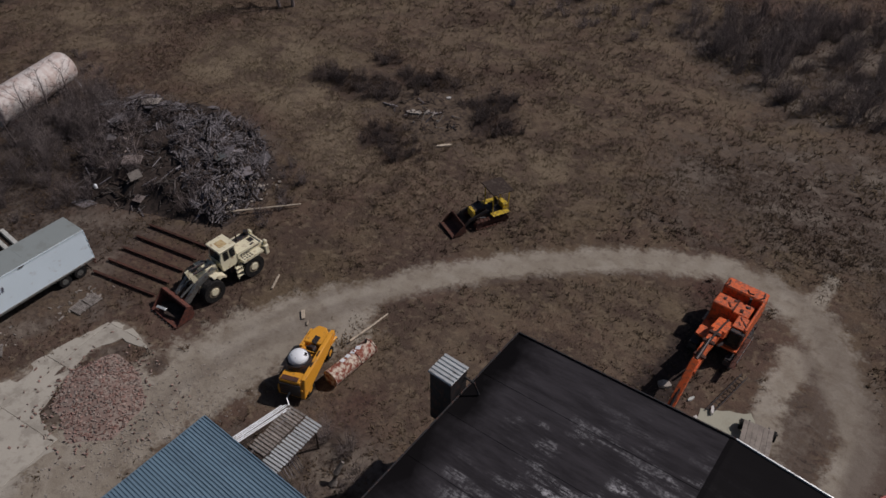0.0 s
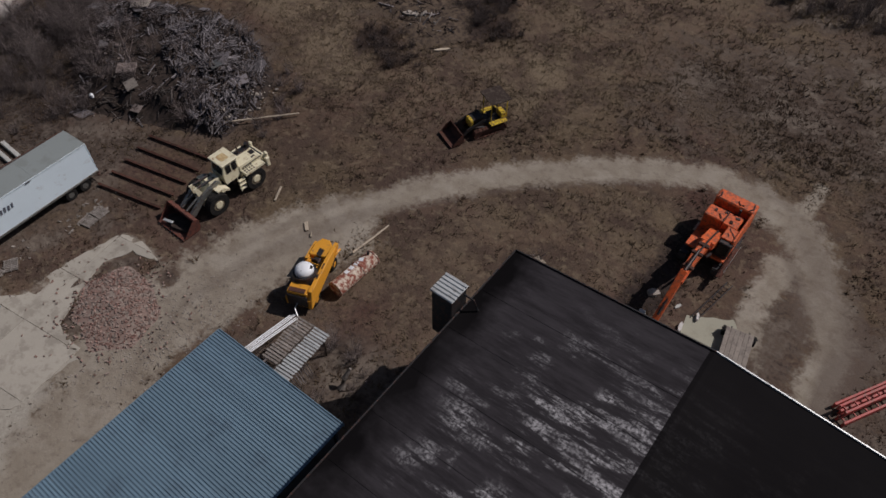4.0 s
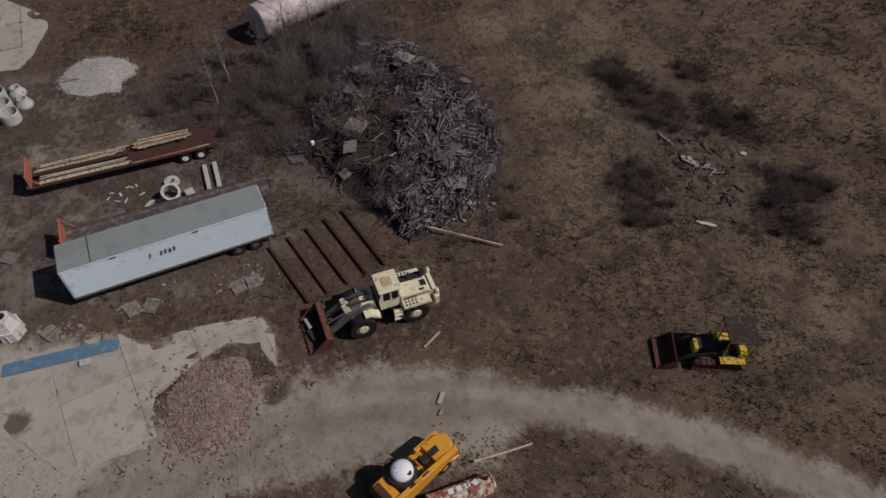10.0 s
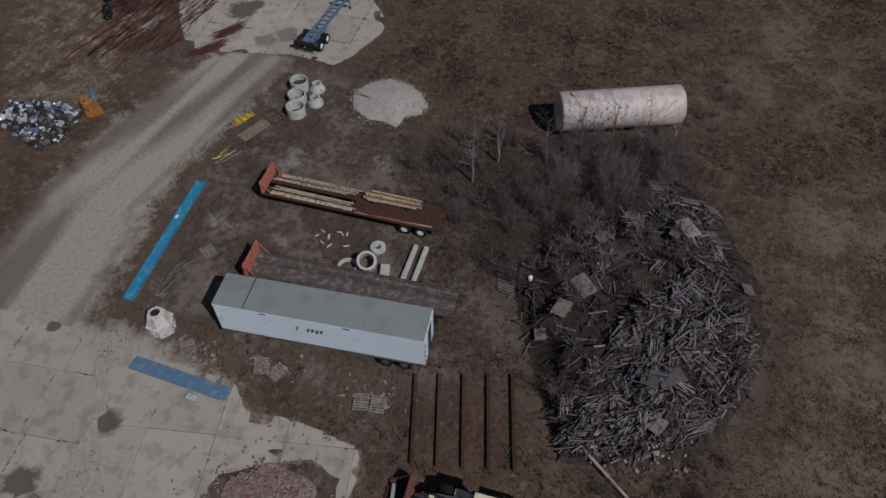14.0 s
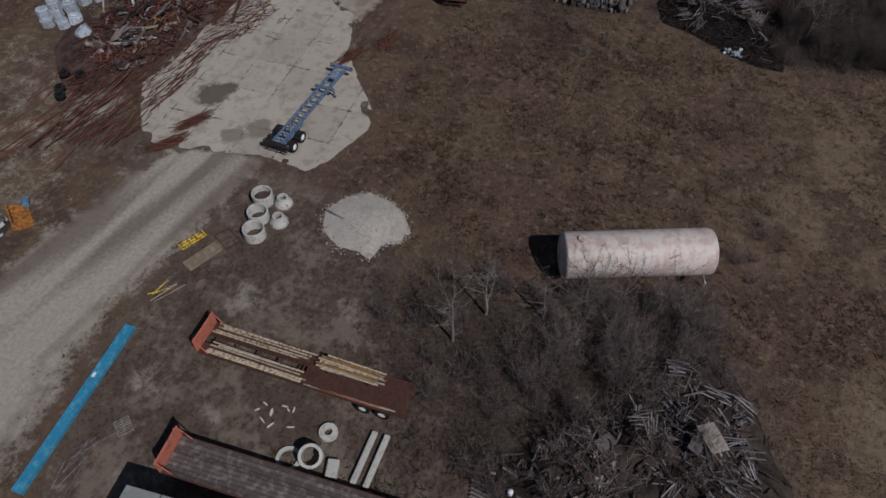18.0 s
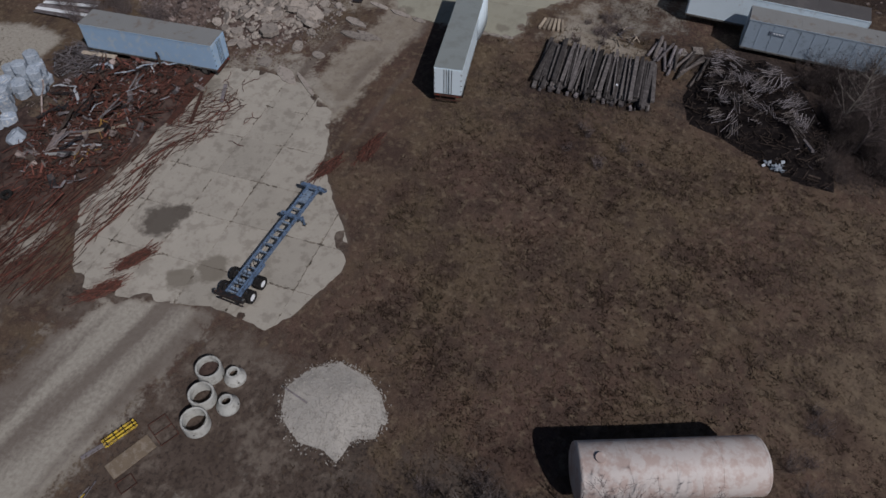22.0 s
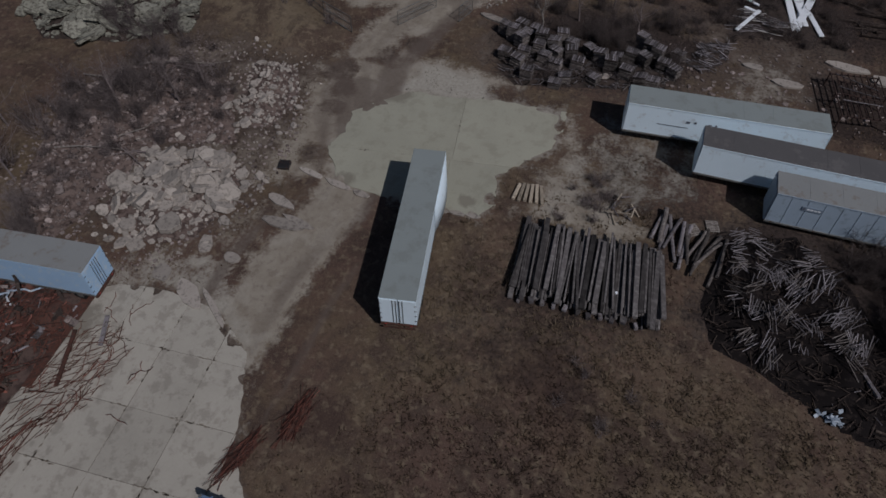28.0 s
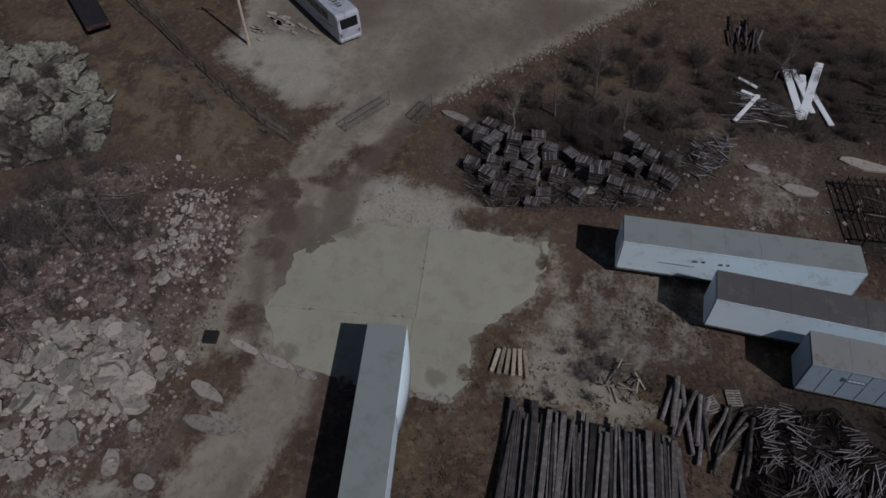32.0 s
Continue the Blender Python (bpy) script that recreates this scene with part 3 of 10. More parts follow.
SLAB_MID = [(-41.3, -5.1), (-44.2, -4.6), (-43.8, 0.0), (-43.3, 3.8), (-41.9, 5.0), (-41.7, 9.7), (-41.5, 12.9), (-39.2, 13.4), (-36.9, 13.2), (-39.0, 12.0), (-39.9, 10.0), (-39.0, 7.5), (-38.0, 5.3), (-36.7, 5.2), (-34.4, 4.6), (-34.5, -0.3), (-36.8, -2.6)]
SLAB_WEST = [(-45.3, -24), (-31, -24), (-31, -10), (-34, -4.5), (-37, -3.8), (-41.3, -5), (-44.3, -7.2), (-45.1, -9.2)]
SLAB_CHASSIS = [(-76.8, -16.6), (-77.4, -12.5), (-78.4, -6.8), (-78.2, -2), (-80, -0.6), (-81.9, 0.2), (-84.5, 0.9), (-86.6, 0.7), (-89.2, -0.8), (-91, -2.5), (-95.4, -5.2), (-101.5, -7.5), (-104, -11), (-105, -16), (-103.5, -21.5), (-98, -22.5), (-92, -21.5), (-84, -21.5), (-80.5, -19.6)]
SLAB_GATE = [(-117.6, -1), (-117.7, 5.5), (-119.8, 6.3), (-123.1, 6.1), (-127.2, 10.2), (-133.4, 10.3), (-133, 4), (-132.4, -4.4), (-128, -8.5), (-122.8, -9.3), (-119.3, -7), (-118.5, -3.8)]
HEAP = [(-43.5, 25), (-45, 30.5), (-46.5, 34), (-50.5, 36.2), (-56, 37.6), (-62, 37), (-67, 34.5), (-71, 31.5), (-68, 27), (-62.5, 23), (-57, 19.5), (-52.5, 21), (-48, 23)]
THICKET = [(-72.5, 32), (-67, 33), (-58, 22), (-54, 18.5), (-56, 15), (-62, 12.5), (-66, 9), (-70, 7.5), (-73, 14), (-71.5, 20), (-74, 29)]
MOUND_BUSH = [(-56.7, 48.6), (-52.9, 55.6), (-45.9, 59.8), (-38.1, 59.4), (-33, 52.2), (-35.5, 47.7), (-41.2, 43.2), (-47.2, 46.4)]
SCRAP = [(-76, -20.6), (-82.3, -19.2), (-90, -19), (-96.4, -20.5), (-101.6, -18.6), (-104, -22), (-102.5, -27.8), (-100.4, -33.3), (-91.7, -34.5), (-84, -36), (-76, -31)]
FAR_WEST = [(-112, 22), (-116, 24), (-121, 23), (-124, 28), (-122, 40), (-118, 52), (-107, 47), (-106, 37.5), (-108.6, 30.5)]
# x, y, radius, strength; the two near (-81, 50) paint the tall trees' shadow
WEEDS_AND_SHADE = ((-105.0, 12.8, 3.6, 0.9), (-101.4, 14.6, 2.2, 0.6), (-98.8, 19.0, 2.4, 0.45), (-94.2, 2.4, 2.0, 0.7), (-97.8, -0.6, 2.6, 0.6), (-87.0, 7.4, 2.2, 0.5), (-10.6, 60.0, 5.0, 0.75), (-4.4, 58.6, 5.5, 0.9), (-15.2, 52.0, 3.0, 0.5), (-15.8, 44.6, 2.2, 0.45), (-82.0, 35.8, 2.6, 0.8), (-80.0, 51.5, 3.5, 0.7), (-82.6, 47.5, 3.0, 0.6), (-42.6, 63.4, 2.8, 0.7), (-37.2, 64.0, 4.0, 0.75), (-51.0, 74.5, 6.0, 0.8), (-73.8, 17.0, 3.0, 0.7), (-88.0, 24.0, 2.4, 0.4), (-93.0, 30.0, 3.0, 0.4), (-110.5, 12.5, 2.5, 0.5), (-22.0, 39.0, 2.0, 0.35), (-30.0, 44.0, 2.6, 0.4), (-17.5, 33.5, 2.4, 0.45), (-11.5, 37.5, 2.4, 0.45), (-21.5, 27.0, 2.0, 0.4))
CLUMPS = ((-56.0, 49.8, 1.5), (-52.9, 50.5, 1.9), (-49.6, 52.0, 1.8), (-53.0, 57.6, 1.1), (-45.4, 56.9, 2.2), (-48.2, 55.3, 1.3), (-42.4, 44.4, 1.7), (-39.6, 43.2, 1.6), (-38.2, 54.4, 1.7), (-35.4, 53.3, 1.9), (-36.8, 57.0, 1.5))
PALLET_YARD = [(-134, 2), (-137, 17), (-140, 36), (-152, 40), (-160, 26), (-152, 8), (-146, 0), (-139, -1)]


import functools


@functools.lru_cache(None)
def lattice(seed):
    return np.random.RandomState(seed).uniform(-1, 1, (97, 97))


def vnoise(x, y, s, seed):
    """Smooth noise on arrays, from -1 to 1."""
    g = lattice(seed)
    u, v = np.asarray(x) / s + 40.3, np.asarray(y) / s + 40.7
    i, j = np.floor(u).astype(int), np.floor(v).astype(int)
    a, b = u - i, v - j
    a, b = a * a * (3 - 2 * a), b * b * (3 - 2 * b)
    q = lambda m, n: g[m % 97, n % 97]
    return (q(i, j) * (1 - a) + q(i + 1, j) * a) * (1 - b) + (q(i, j + 1) * (1 - a) + q(i + 1, j + 1) * a) * b


def hard(x, y):
    """How far the ground is trodden, paved or built on."""
    w = np.maximum(track(x, y, ARC, 2.2, 1.0), track(x, y, MAIN, 5.5, 1.5))
    for q in (SLAB_MID, SLAB_WEST, SLAB_CHASSIS, SLAB_GATE, OUTSIDE, SCRAP):
        w = np.maximum(w, zone(x, y, q, 0.8))
    return w


def lie(x, y):
    """The height of the ground."""
    x, y = np.asarray(x, float), np.asarray(y, float)
    soft = np.clip(zone(x, y, FIELD, 4), 0, 1) * (1 - hard(x, y))
    z = soft * (0.10 * vnoise(x, y, 2.2, 3) + 0.16 * vnoise(x, y, 7.0, 4))
    rim = np.full(x.shape, 1e9)
    for q in (SLAB_MID, SLAB_WEST, SLAB_CHASSIS, SLAB_GATE):
        rim = np.minimum(rim, edge_distance(x, y, q))
    rim = np.clip(1.3 - rim / 1.1, 0, 1)
    z = z * (1 - rim) + rim * (0.012 + 0.055 * vnoise(x, y, 0.9, 41) + 0.04 * vnoise(x, y, 2.6, 42))
    bank = np.clip(1 - edge_distance(x, y, [(-146.5, -29.5), (-138.5, -18)], False) / 4.5, 0, 1)
    return z + 1.1 * bank * bank * (3 - 2 * bank)


FIELD = [(-118, 9), (-108, 3), (-92, 2), (-80, 4), (-74, 12), (-60, 16), (-40, 33), (-28, 33), (-14, 47), (2, 49), (15, 45), (60, 60), (60, 180), (-200, 180), (-190, 60), (-125, 60), (-104, 46), (-103, 34)]


def span(a, b, step):
    return list(np.arange(a, b, step))


gx = np.array([-2500, -1200, -700, -450, -320, -270, -230, -210] + span(-200, -165, 1.2) + span(-165, 22, 0.4) + span(22, 45, 1.5) + [55, 75, 110, 180, 300, 600, 1200, 2500])
gy = np.array([-2500, -1200, -600, -300, -160, -110, -85] + span(-70, -42, 1.3) + span(-42, 64, 0.4) + span(64, 110, 1.5) + [125, 150, 190, 260, 400, 800, 1500, 2500])
GX, GY = np.meshgrid(gx, gy, indexing="ij")
gz = lie(GX, GY)
ni, nj = GX.shape
gme = bpy.data.meshes.new("ground")
idx = np.arange(ni * nj).reshape(ni, nj)
quads = np.stack([idx[:-1, :-1], idx[1:, :-1], idx[1:, 1:], idx[:-1, 1:]], -1).reshape(-1, 4)
gme.from_pydata(np.stack([GX, GY, gz], -1).reshape(-1, 3).tolist(), [], quads.tolist())
fx, fy = GX.ravel(), GY.ravel()
def blot(x, y, cx, cy, r, seed):
    """An uneven round patch: 1 within, fading out."""
    d = np.hypot(x - cx, y - cy) / r + 0.35 * vnoise(x, y, 2.4, seed) + 0.2 * vnoise(x, y, 0.9, seed + 1)
    return np.clip(1.25 - d, 0, 1)


# cover: worn dust, pale grit, tan grass; cover_b: bare soil, rust-stained soil
dirt = np.maximum.reduce([
    track(fx, fy, ARC, 1.35, 1.3), track(fx, fy, [(-33, 6), (-32.5, 13), (-31, 19), (-28.8, 23)], 3.4, 2.0), track(fx, fy, [(-29, -24), (-29, -8), (-31, 4)], 3.2, 1.6),
    track(fx, fy, [(-30, 14), (-34.5, 14.4)], 2.0, 1.8) * 0.7,
    track(fx, fy, [(-4, 47), (0, 45.5), (2.8, 41), (5.2, 36.5), (5.8, 31)], 1.9, 1.6) * 0.85, track(fx, fy, [(0, 41), (0.5, 35), (1.5, 31)], 1.3, 1.0), track(fx, fy, [(-0.6, 46), (-0.3, 51)], 0.6, 0.6),
    track(fx, fy, MAIN[:4], 4.2, 1.6), track(fx, fy, MAIN[5:], 2.5, 1.4), track(fx, fy, MAIN[9:], 3.6, 2.0), zone(fx, fy, OUTSIDE, 1.5),
    zone(fx, fy, [(-120, -8), (-117, -14), (-126, -13), (-134, -15), (-138, -4), (-136, 6), (-134, 0), (-128, -9)], 2.0),
    zone(fx, fy, [(-133, 11), (-129, 13), (-124, 13), (-120, 20), (-117, 17), (-119, 8), (-126, 10)], 2.2) * 0.75,
    zone(fx, fy, [(-104, -10), (-104, -21), (-108, -19), (-116, -13), (-117, -8)], 1.6) * 0.42,
    zone(fx, fy, [(-62, -30), (-80, -40), (-92, -40), (-78, -19), (-66, -17)], 3.0) * 0.4,
    zone(fx, fy, SLAB_WEST + [(-28, -20)], 2.0) * 0.8, zone(fx, fy, SLAB_MID, 1.0) * 0.9, zone(fx, fy, SLAB_CHASSIS, 1.0) * 0.8])
pale = np.maximum.reduce([
    zone(fx, fy, [(-146, -17), (-152, -26), (-158, -24), (-156, -14), (-148, -11)], 1.6) * 0.7, zone(fx, fy, SLAB_GATE, 1.6) * 0.8, zone(fx, fy, [(-132, -6), (-137, -4), (-136, 2), (-132, 4)], 1.4),
    zone(fx, fy, [(-119, 9), (-121, 16), (-124, 23), (-131, 24), (-134, 14), (-126, 11)], 1.5) * 0.4, zone(fx, fy, [(-103, -48), (-104.5, -42.8), (-103.7, -37.6), (-100, -37.6), (-96, -38.4), (-95, -44)], 1.0) * 0.9, zone(fx, fy, [(-76, -24), (-80, -27), (-85, -24), (-80, -20.5)], 1.5) * 0.52, zone(fx, fy, [(-136, 26), (-140, 23), (-148, 28), (-146, 33), (-137, 32)], 3.0) * 0.4, track(fx, fy, [(-44, -13), (-60, -14.2), (-77, -11)], 4.6, 2.5) * 0.9, zone(fx, fy, [(-95, -6.5), (-104, -8), (-110, -12), (-108, -18), (-106, -24), (-100, -22)], 2.0) * 0.5, zone(fx, fy, [(-94, -4.6), (-103, -6.6), (-106, -11), (-106, -22), (-101, -22), (-99, -9)], 1.2) * 0.6, zone(fx, fy, [(-45.6, -4), (-44, 1), (-34, 2), (-31, -4), (-32, -11), (-45.5, -9)], 1.5),
    zone(fx, fy, [(-43, -4), (-42.4, 4.5), (-44.6, 4.5), (-45.2, -4)], 1.2) * 0.55] + [blot(fx, fy, cx, cy, r * 1.5, 93) * 0.36 for cx, cy, r in ((-50.4, -1.2, 1.4), (-51.6, 0.4, 1.6), (-57.2, -3.4, 1.5), (-60.8, -2.6, 1.2), (-61.8, -4.2, 1.3), (-47.6, 2.2, 1.2), (-56.0, 1.6, 1.1), (-64.5, -0.5, 1.6), (-68.8, 1.2, 1.3), (-62.6, 2.0, 1.0), (-48.8, -5.2, 1.3), (-66.4, 7.0, 1.2))])
pits = np.maximum.reduce([blot(fx, fy, cx, cy, r, 96) for cx, cy, r in ((-38.4, 11.2, 1.5), (-37.5, 6.0, 1.3), (-35.2, 12.4, 1.0), (-44.8, 9.5, 2.4), (-43.4, 12.5, 2.2), (-33.2, -4.6, 1.2), (-134.0, -12.6, 2.6), (-131.0, -10.6, 1.9), (-137.0, -8.2, 2.6), (-140.0, -6.0, 2.6), (-128.4, -10.8, 1.5), (-122.0, -10.6, 1.6), (-76.6, -16.4, 3.0), (-75.6, -20.2, 3.0), (-71.0, -17.6, 2.2), (-77.6, -13.6, 1.2))]) * 0.85


def tan_cover(x, y):
    """Where the grass is pale and dry."""
    return np.maximum.reduce([zone(x, y, [(-40, 33), (-48, 40), (-58, 42), (-72, 42), (-88, 60), (-60, 90), (-20, 90), (10, 70), (2, 54), (-15, 50), (-30, 40)], 7) * 0.5, zone(x, y, [(-41, 34), (-46, 37), (-52, 40), (-60, 40), (-70, 40), (-78, 50), (-64, 56), (-57, 50), (-49, 48), (-43, 43), (-38, 40)], 2.5) * 0.95,
                              zone(x, y, [(-36, 46), (-33, 52), (-27, 56), (-20, 52), (-22, 45), (-29, 42)], 4) * 0.75, zone(x, y, [(-75, 32), (-100, 30), (-103, 44), (-80, 58)], 6) * 0.6,
                              zone(x, y, [(-29, 14), (-26, 28), (-15, 41), (-6, 43), (-7, 32), (-14, 24), (-15, 12)], 2) * 0.4, zone(x, y, [(-119, 9), (-104, 4), (-108, 24), (-112, 22)], 4) * 0.5, zone(x, y, [(-156, -46), (-150, -28), (-140, -14.5), (-134, -13.5), (-134, -22), (-139, -29), (-146, -36), (-151, -48)], 2.5) * 0.8])


def dark_cover(x, y):
    """Where dead weeds stand dark and reddish in the grass, with the tall trees' shadow painted in."""
    return np.maximum.reduce([blot(x, y, cx, cy, r, 45 + i) * k for i, (cx, cy, r, k) in enumerate(WEEDS_AND_SHADE)] + [blot(x, y, cx, cy, 1.9 * r, 91) * 0.95 for cx, cy, r in CLUMPS] + [blot(x, y, -42.5, 51.0, 5.0, 92) * 0.6])


tan = tan_cover(fx, fy)
soil = np.maximum.reduce([zone(fx, fy, HEAP, 3), zone(fx, fy, THICKET, 3) * 0.9, zone(fx, fy, FAR_WEST, 2), zone(fx, fy, PALLET_YARD, 4) * 0.7, zone(fx, fy, MOUND_BUSH, 5) * 0.55, zone(fx, fy, [(-16, 49), (0, 52), (20, 40), (44, 60), (30, 80), (-6, 74), (-22, 62)], 6) * 0.7, zone(fx, fy, [(-31, 88), (-22, 79), (-12, 74), (2, 75), (14, 70), (24, 84), (-6, 108)], 4),
                          zone(fx, fy, [(-46, -6), (-46, 24), (-66, 14), (-76, 4), (-78, -6), (-62, -8.5)], 2.5) * 0.85,
                          zone(fx, fy, [(-112, -14), (-108, -26), (-124, -36), (-138, -30), (-134, -14), (-122, -12)], 3) * 0.9, zone(fx, fy, [(-28, 10), (-17, 8), (-15, 17), (-22, 18)], 2)])
rusty = np.maximum.reduce([zone(fx, fy, SCRAP, 2.5) * 0.42, zone(fx, fy, [(-73, -20), (-80, -34), (-70, -36), (-66, -22)], 3) * 0.3, zone(fx, fy, [(-38, 12), (-42, 16), (-48, 16), (-48, 23), (-41, 23)], 2) * 0.6,
                           zone(fx, fy, [(-10, 44), (-6, 46), (-3, 43), (-7, 41)], 1.0) * 0.75, zone(fx, fy, [(-24, 19), (-21, 22), (-19, 17), (-22, 15)], 1.5) * 0.6, zone(fx, fy, [(-136, 26), (-150, 30), (-156, 40), (-170, 30), (-156, 16), (-140, 18)], 4) * 0.3])


# near-black ground; the strip along the excavator paints in its boom's shadow
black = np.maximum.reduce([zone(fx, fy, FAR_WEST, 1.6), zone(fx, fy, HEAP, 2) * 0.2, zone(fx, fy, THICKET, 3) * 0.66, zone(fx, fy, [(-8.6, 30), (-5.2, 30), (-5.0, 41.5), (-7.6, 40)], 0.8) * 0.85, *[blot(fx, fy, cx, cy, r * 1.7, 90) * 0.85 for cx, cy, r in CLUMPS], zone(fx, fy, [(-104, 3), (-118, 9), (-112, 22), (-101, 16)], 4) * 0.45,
                           # first zone below: dark pad painting the shade between the stacked timbers
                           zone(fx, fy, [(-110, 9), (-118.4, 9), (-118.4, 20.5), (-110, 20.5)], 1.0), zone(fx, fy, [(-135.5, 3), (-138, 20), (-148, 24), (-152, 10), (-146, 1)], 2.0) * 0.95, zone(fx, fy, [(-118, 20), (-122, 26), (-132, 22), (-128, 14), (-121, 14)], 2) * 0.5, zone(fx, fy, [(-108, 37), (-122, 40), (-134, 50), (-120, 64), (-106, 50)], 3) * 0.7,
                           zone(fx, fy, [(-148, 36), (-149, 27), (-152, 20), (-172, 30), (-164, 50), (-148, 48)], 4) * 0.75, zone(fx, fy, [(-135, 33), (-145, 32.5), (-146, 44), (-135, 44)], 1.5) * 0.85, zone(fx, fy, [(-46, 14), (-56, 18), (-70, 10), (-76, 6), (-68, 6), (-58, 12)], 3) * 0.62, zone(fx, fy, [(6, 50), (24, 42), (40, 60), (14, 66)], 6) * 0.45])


def ruts(line, half, seed):
    """Wheel ruts and streaks that run along a track: 0 to 1."""
    best, lat, run = np.full(fx.shape, 1e9), np.zeros(fx.shape), np.zeros(fx.shape)
    base = 0.0
    for (x0, y0), (x1, y1) in zip(line[:-1], line[1:]):
        dx, dy = x1 - x0, y1 - y0
        l = math.hypot(dx, dy)
        t = np.clip(((fx - x0) * dx + (fy - y0) * dy) / (l * l), 0, 1)
        d = np.hypot(fx - x0 - t * dx, fy - y0 - t * dy)
        side = ((fx - x0) * dy - (fy - y0) * dx) / l
        near = d < best
        best, lat, run = np.where(near, d, best), np.where(near, side, lat), np.where(near, base + t * l, run)
        base += l
    v = 0.5 + 0.55 * vnoise(lat * 15.0, run, 14.0, seed) + 0.4 * vnoise(lat * 5.0, run, 10.0, seed + 1)
    return np.clip(v, 0, 1) * np.clip((half + 0.8 - best) / 0.8, 0, 1)


streak = np.maximum.reduce([ruts(ARC, 1.9, 31) * 0.65, ruts([(-4, 47), (0, 45.5), (2.8, 41), (5.2, 36.5), (5.8, 31)], 2.6, 39) * 0.95, ruts(MAIN[:10], 5.0, 33), ruts(MAIN[9:], 4.0, 37) * 0.85, ruts([(-143, -8), (-158, -6), (-178, 10), (-200, 30)], 9, 35) * 0.6, zone(fx, fy, OUTSIDE, 2.0) * np.clip(0.72 + 0.3 * vnoise(fx, fy, 5.0, 36), 0, 1) * (1 - zone(fx, fy, [(-145, -18), (-150, -26), (-157, -24), (-155, -14), (-148, -11)], 2.0))])
under = np.maximum.reduce([np.clip(zone(fx, fy, q, 0.8) * 4 - 3, 0, 1) for q in (SLAB_MID, SLAB_WEST)] + [zone(fx, fy, SLAB_CHASSIS, 0.5)])
by_pad = np.maximum(zone(fx, fy, [(-0.1, 36.8), (1.2, 39.3), (3.0, 37.9), (4.3, 35.0), (3.9, 30), (0.5, 30), (0.6, 34.2)], 0.8), zone(fx, fy, [(7, 43), (7.2, 36), (6.2, 28), (14, 28), (16, 44)], 1.0)) * 0.62
dirt, soil, pale = dirt * (1 - under) * (1 - by_pad) * (1 - pits), np.maximum.reduce([soil, under, by_pad, pits]), pale * (1 - under) * (1 - pits)
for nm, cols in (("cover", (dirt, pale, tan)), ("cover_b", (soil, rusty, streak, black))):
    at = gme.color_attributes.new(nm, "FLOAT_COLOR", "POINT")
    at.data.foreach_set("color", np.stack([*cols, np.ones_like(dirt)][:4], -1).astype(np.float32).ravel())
at = gme.attributes.new("dark", "FLOAT", "POINT")
at.data.foreach_set("value", dark_cover(fx, fy).astype(np.float32))
gme.polygons.foreach_set("use_smooth", [True] * len(gme.polygons))
gme.materials.append(GROUND)
ground = tagged(new("ground", gme), "brown winter field with worn dirt tracks and bare soil", "ground", kind="structure")


# ---- concrete paving, slab by slab ----
def clip_cell(poly, cell):
    """The part of a polygon inside a convex anticlockwise cell."""
    out = poly
    for i in range(len(cell)):
        (ax, ay), (bx, by) = cell[i], cell[(i + 1) % len(cell)]
        sd = [(bx - ax) * (q[1] - ay) - (by - ay) * (q[0] - ax) for q in out]
        nxt = []
        for j in range(len(out)):
            k = (j + 1) % len(out)
            if sd[j] >= 0:
                nxt.append(out[j])
            if (sd[j] >= 0) != (sd[k] >= 0):
                t = sd[j] / (sd[j] - sd[k])
                nxt.append((out[j][0] + t * (out[k][0] - out[j][0]), out[j][1] + t * (out[k][1] - out[j][1])))
        out = nxt
        if len(out) < 3:
            return []
    return out


def ragged(poly, step, amp, rnd):
    """A polygon with a broken, uneven edge."""
    out = []
    for i in range(len(poly)):
        (x0, y0), (x1, y1) = poly[i], poly[(i + 1) % len(poly)]
        n = max(1, int(math.hypot(x1 - x0, y1 - y0) / step))
        for k in range(n):
            t = k / n
            out.append((x0 + t * (x1 - x0) + rnd.uniform(-amp, amp), y0 + t * (y1 - y0) + rnd.uniform(-amp, amp)))
    return out


def turned_way(poly):
    return poly if sum(poly[i][0] * poly[(i + 1) % len(poly)][1] - poly[(i + 1) % len(poly)][0] * poly[i][1] for i in range(len(poly))) > 0 else poly[::-1]


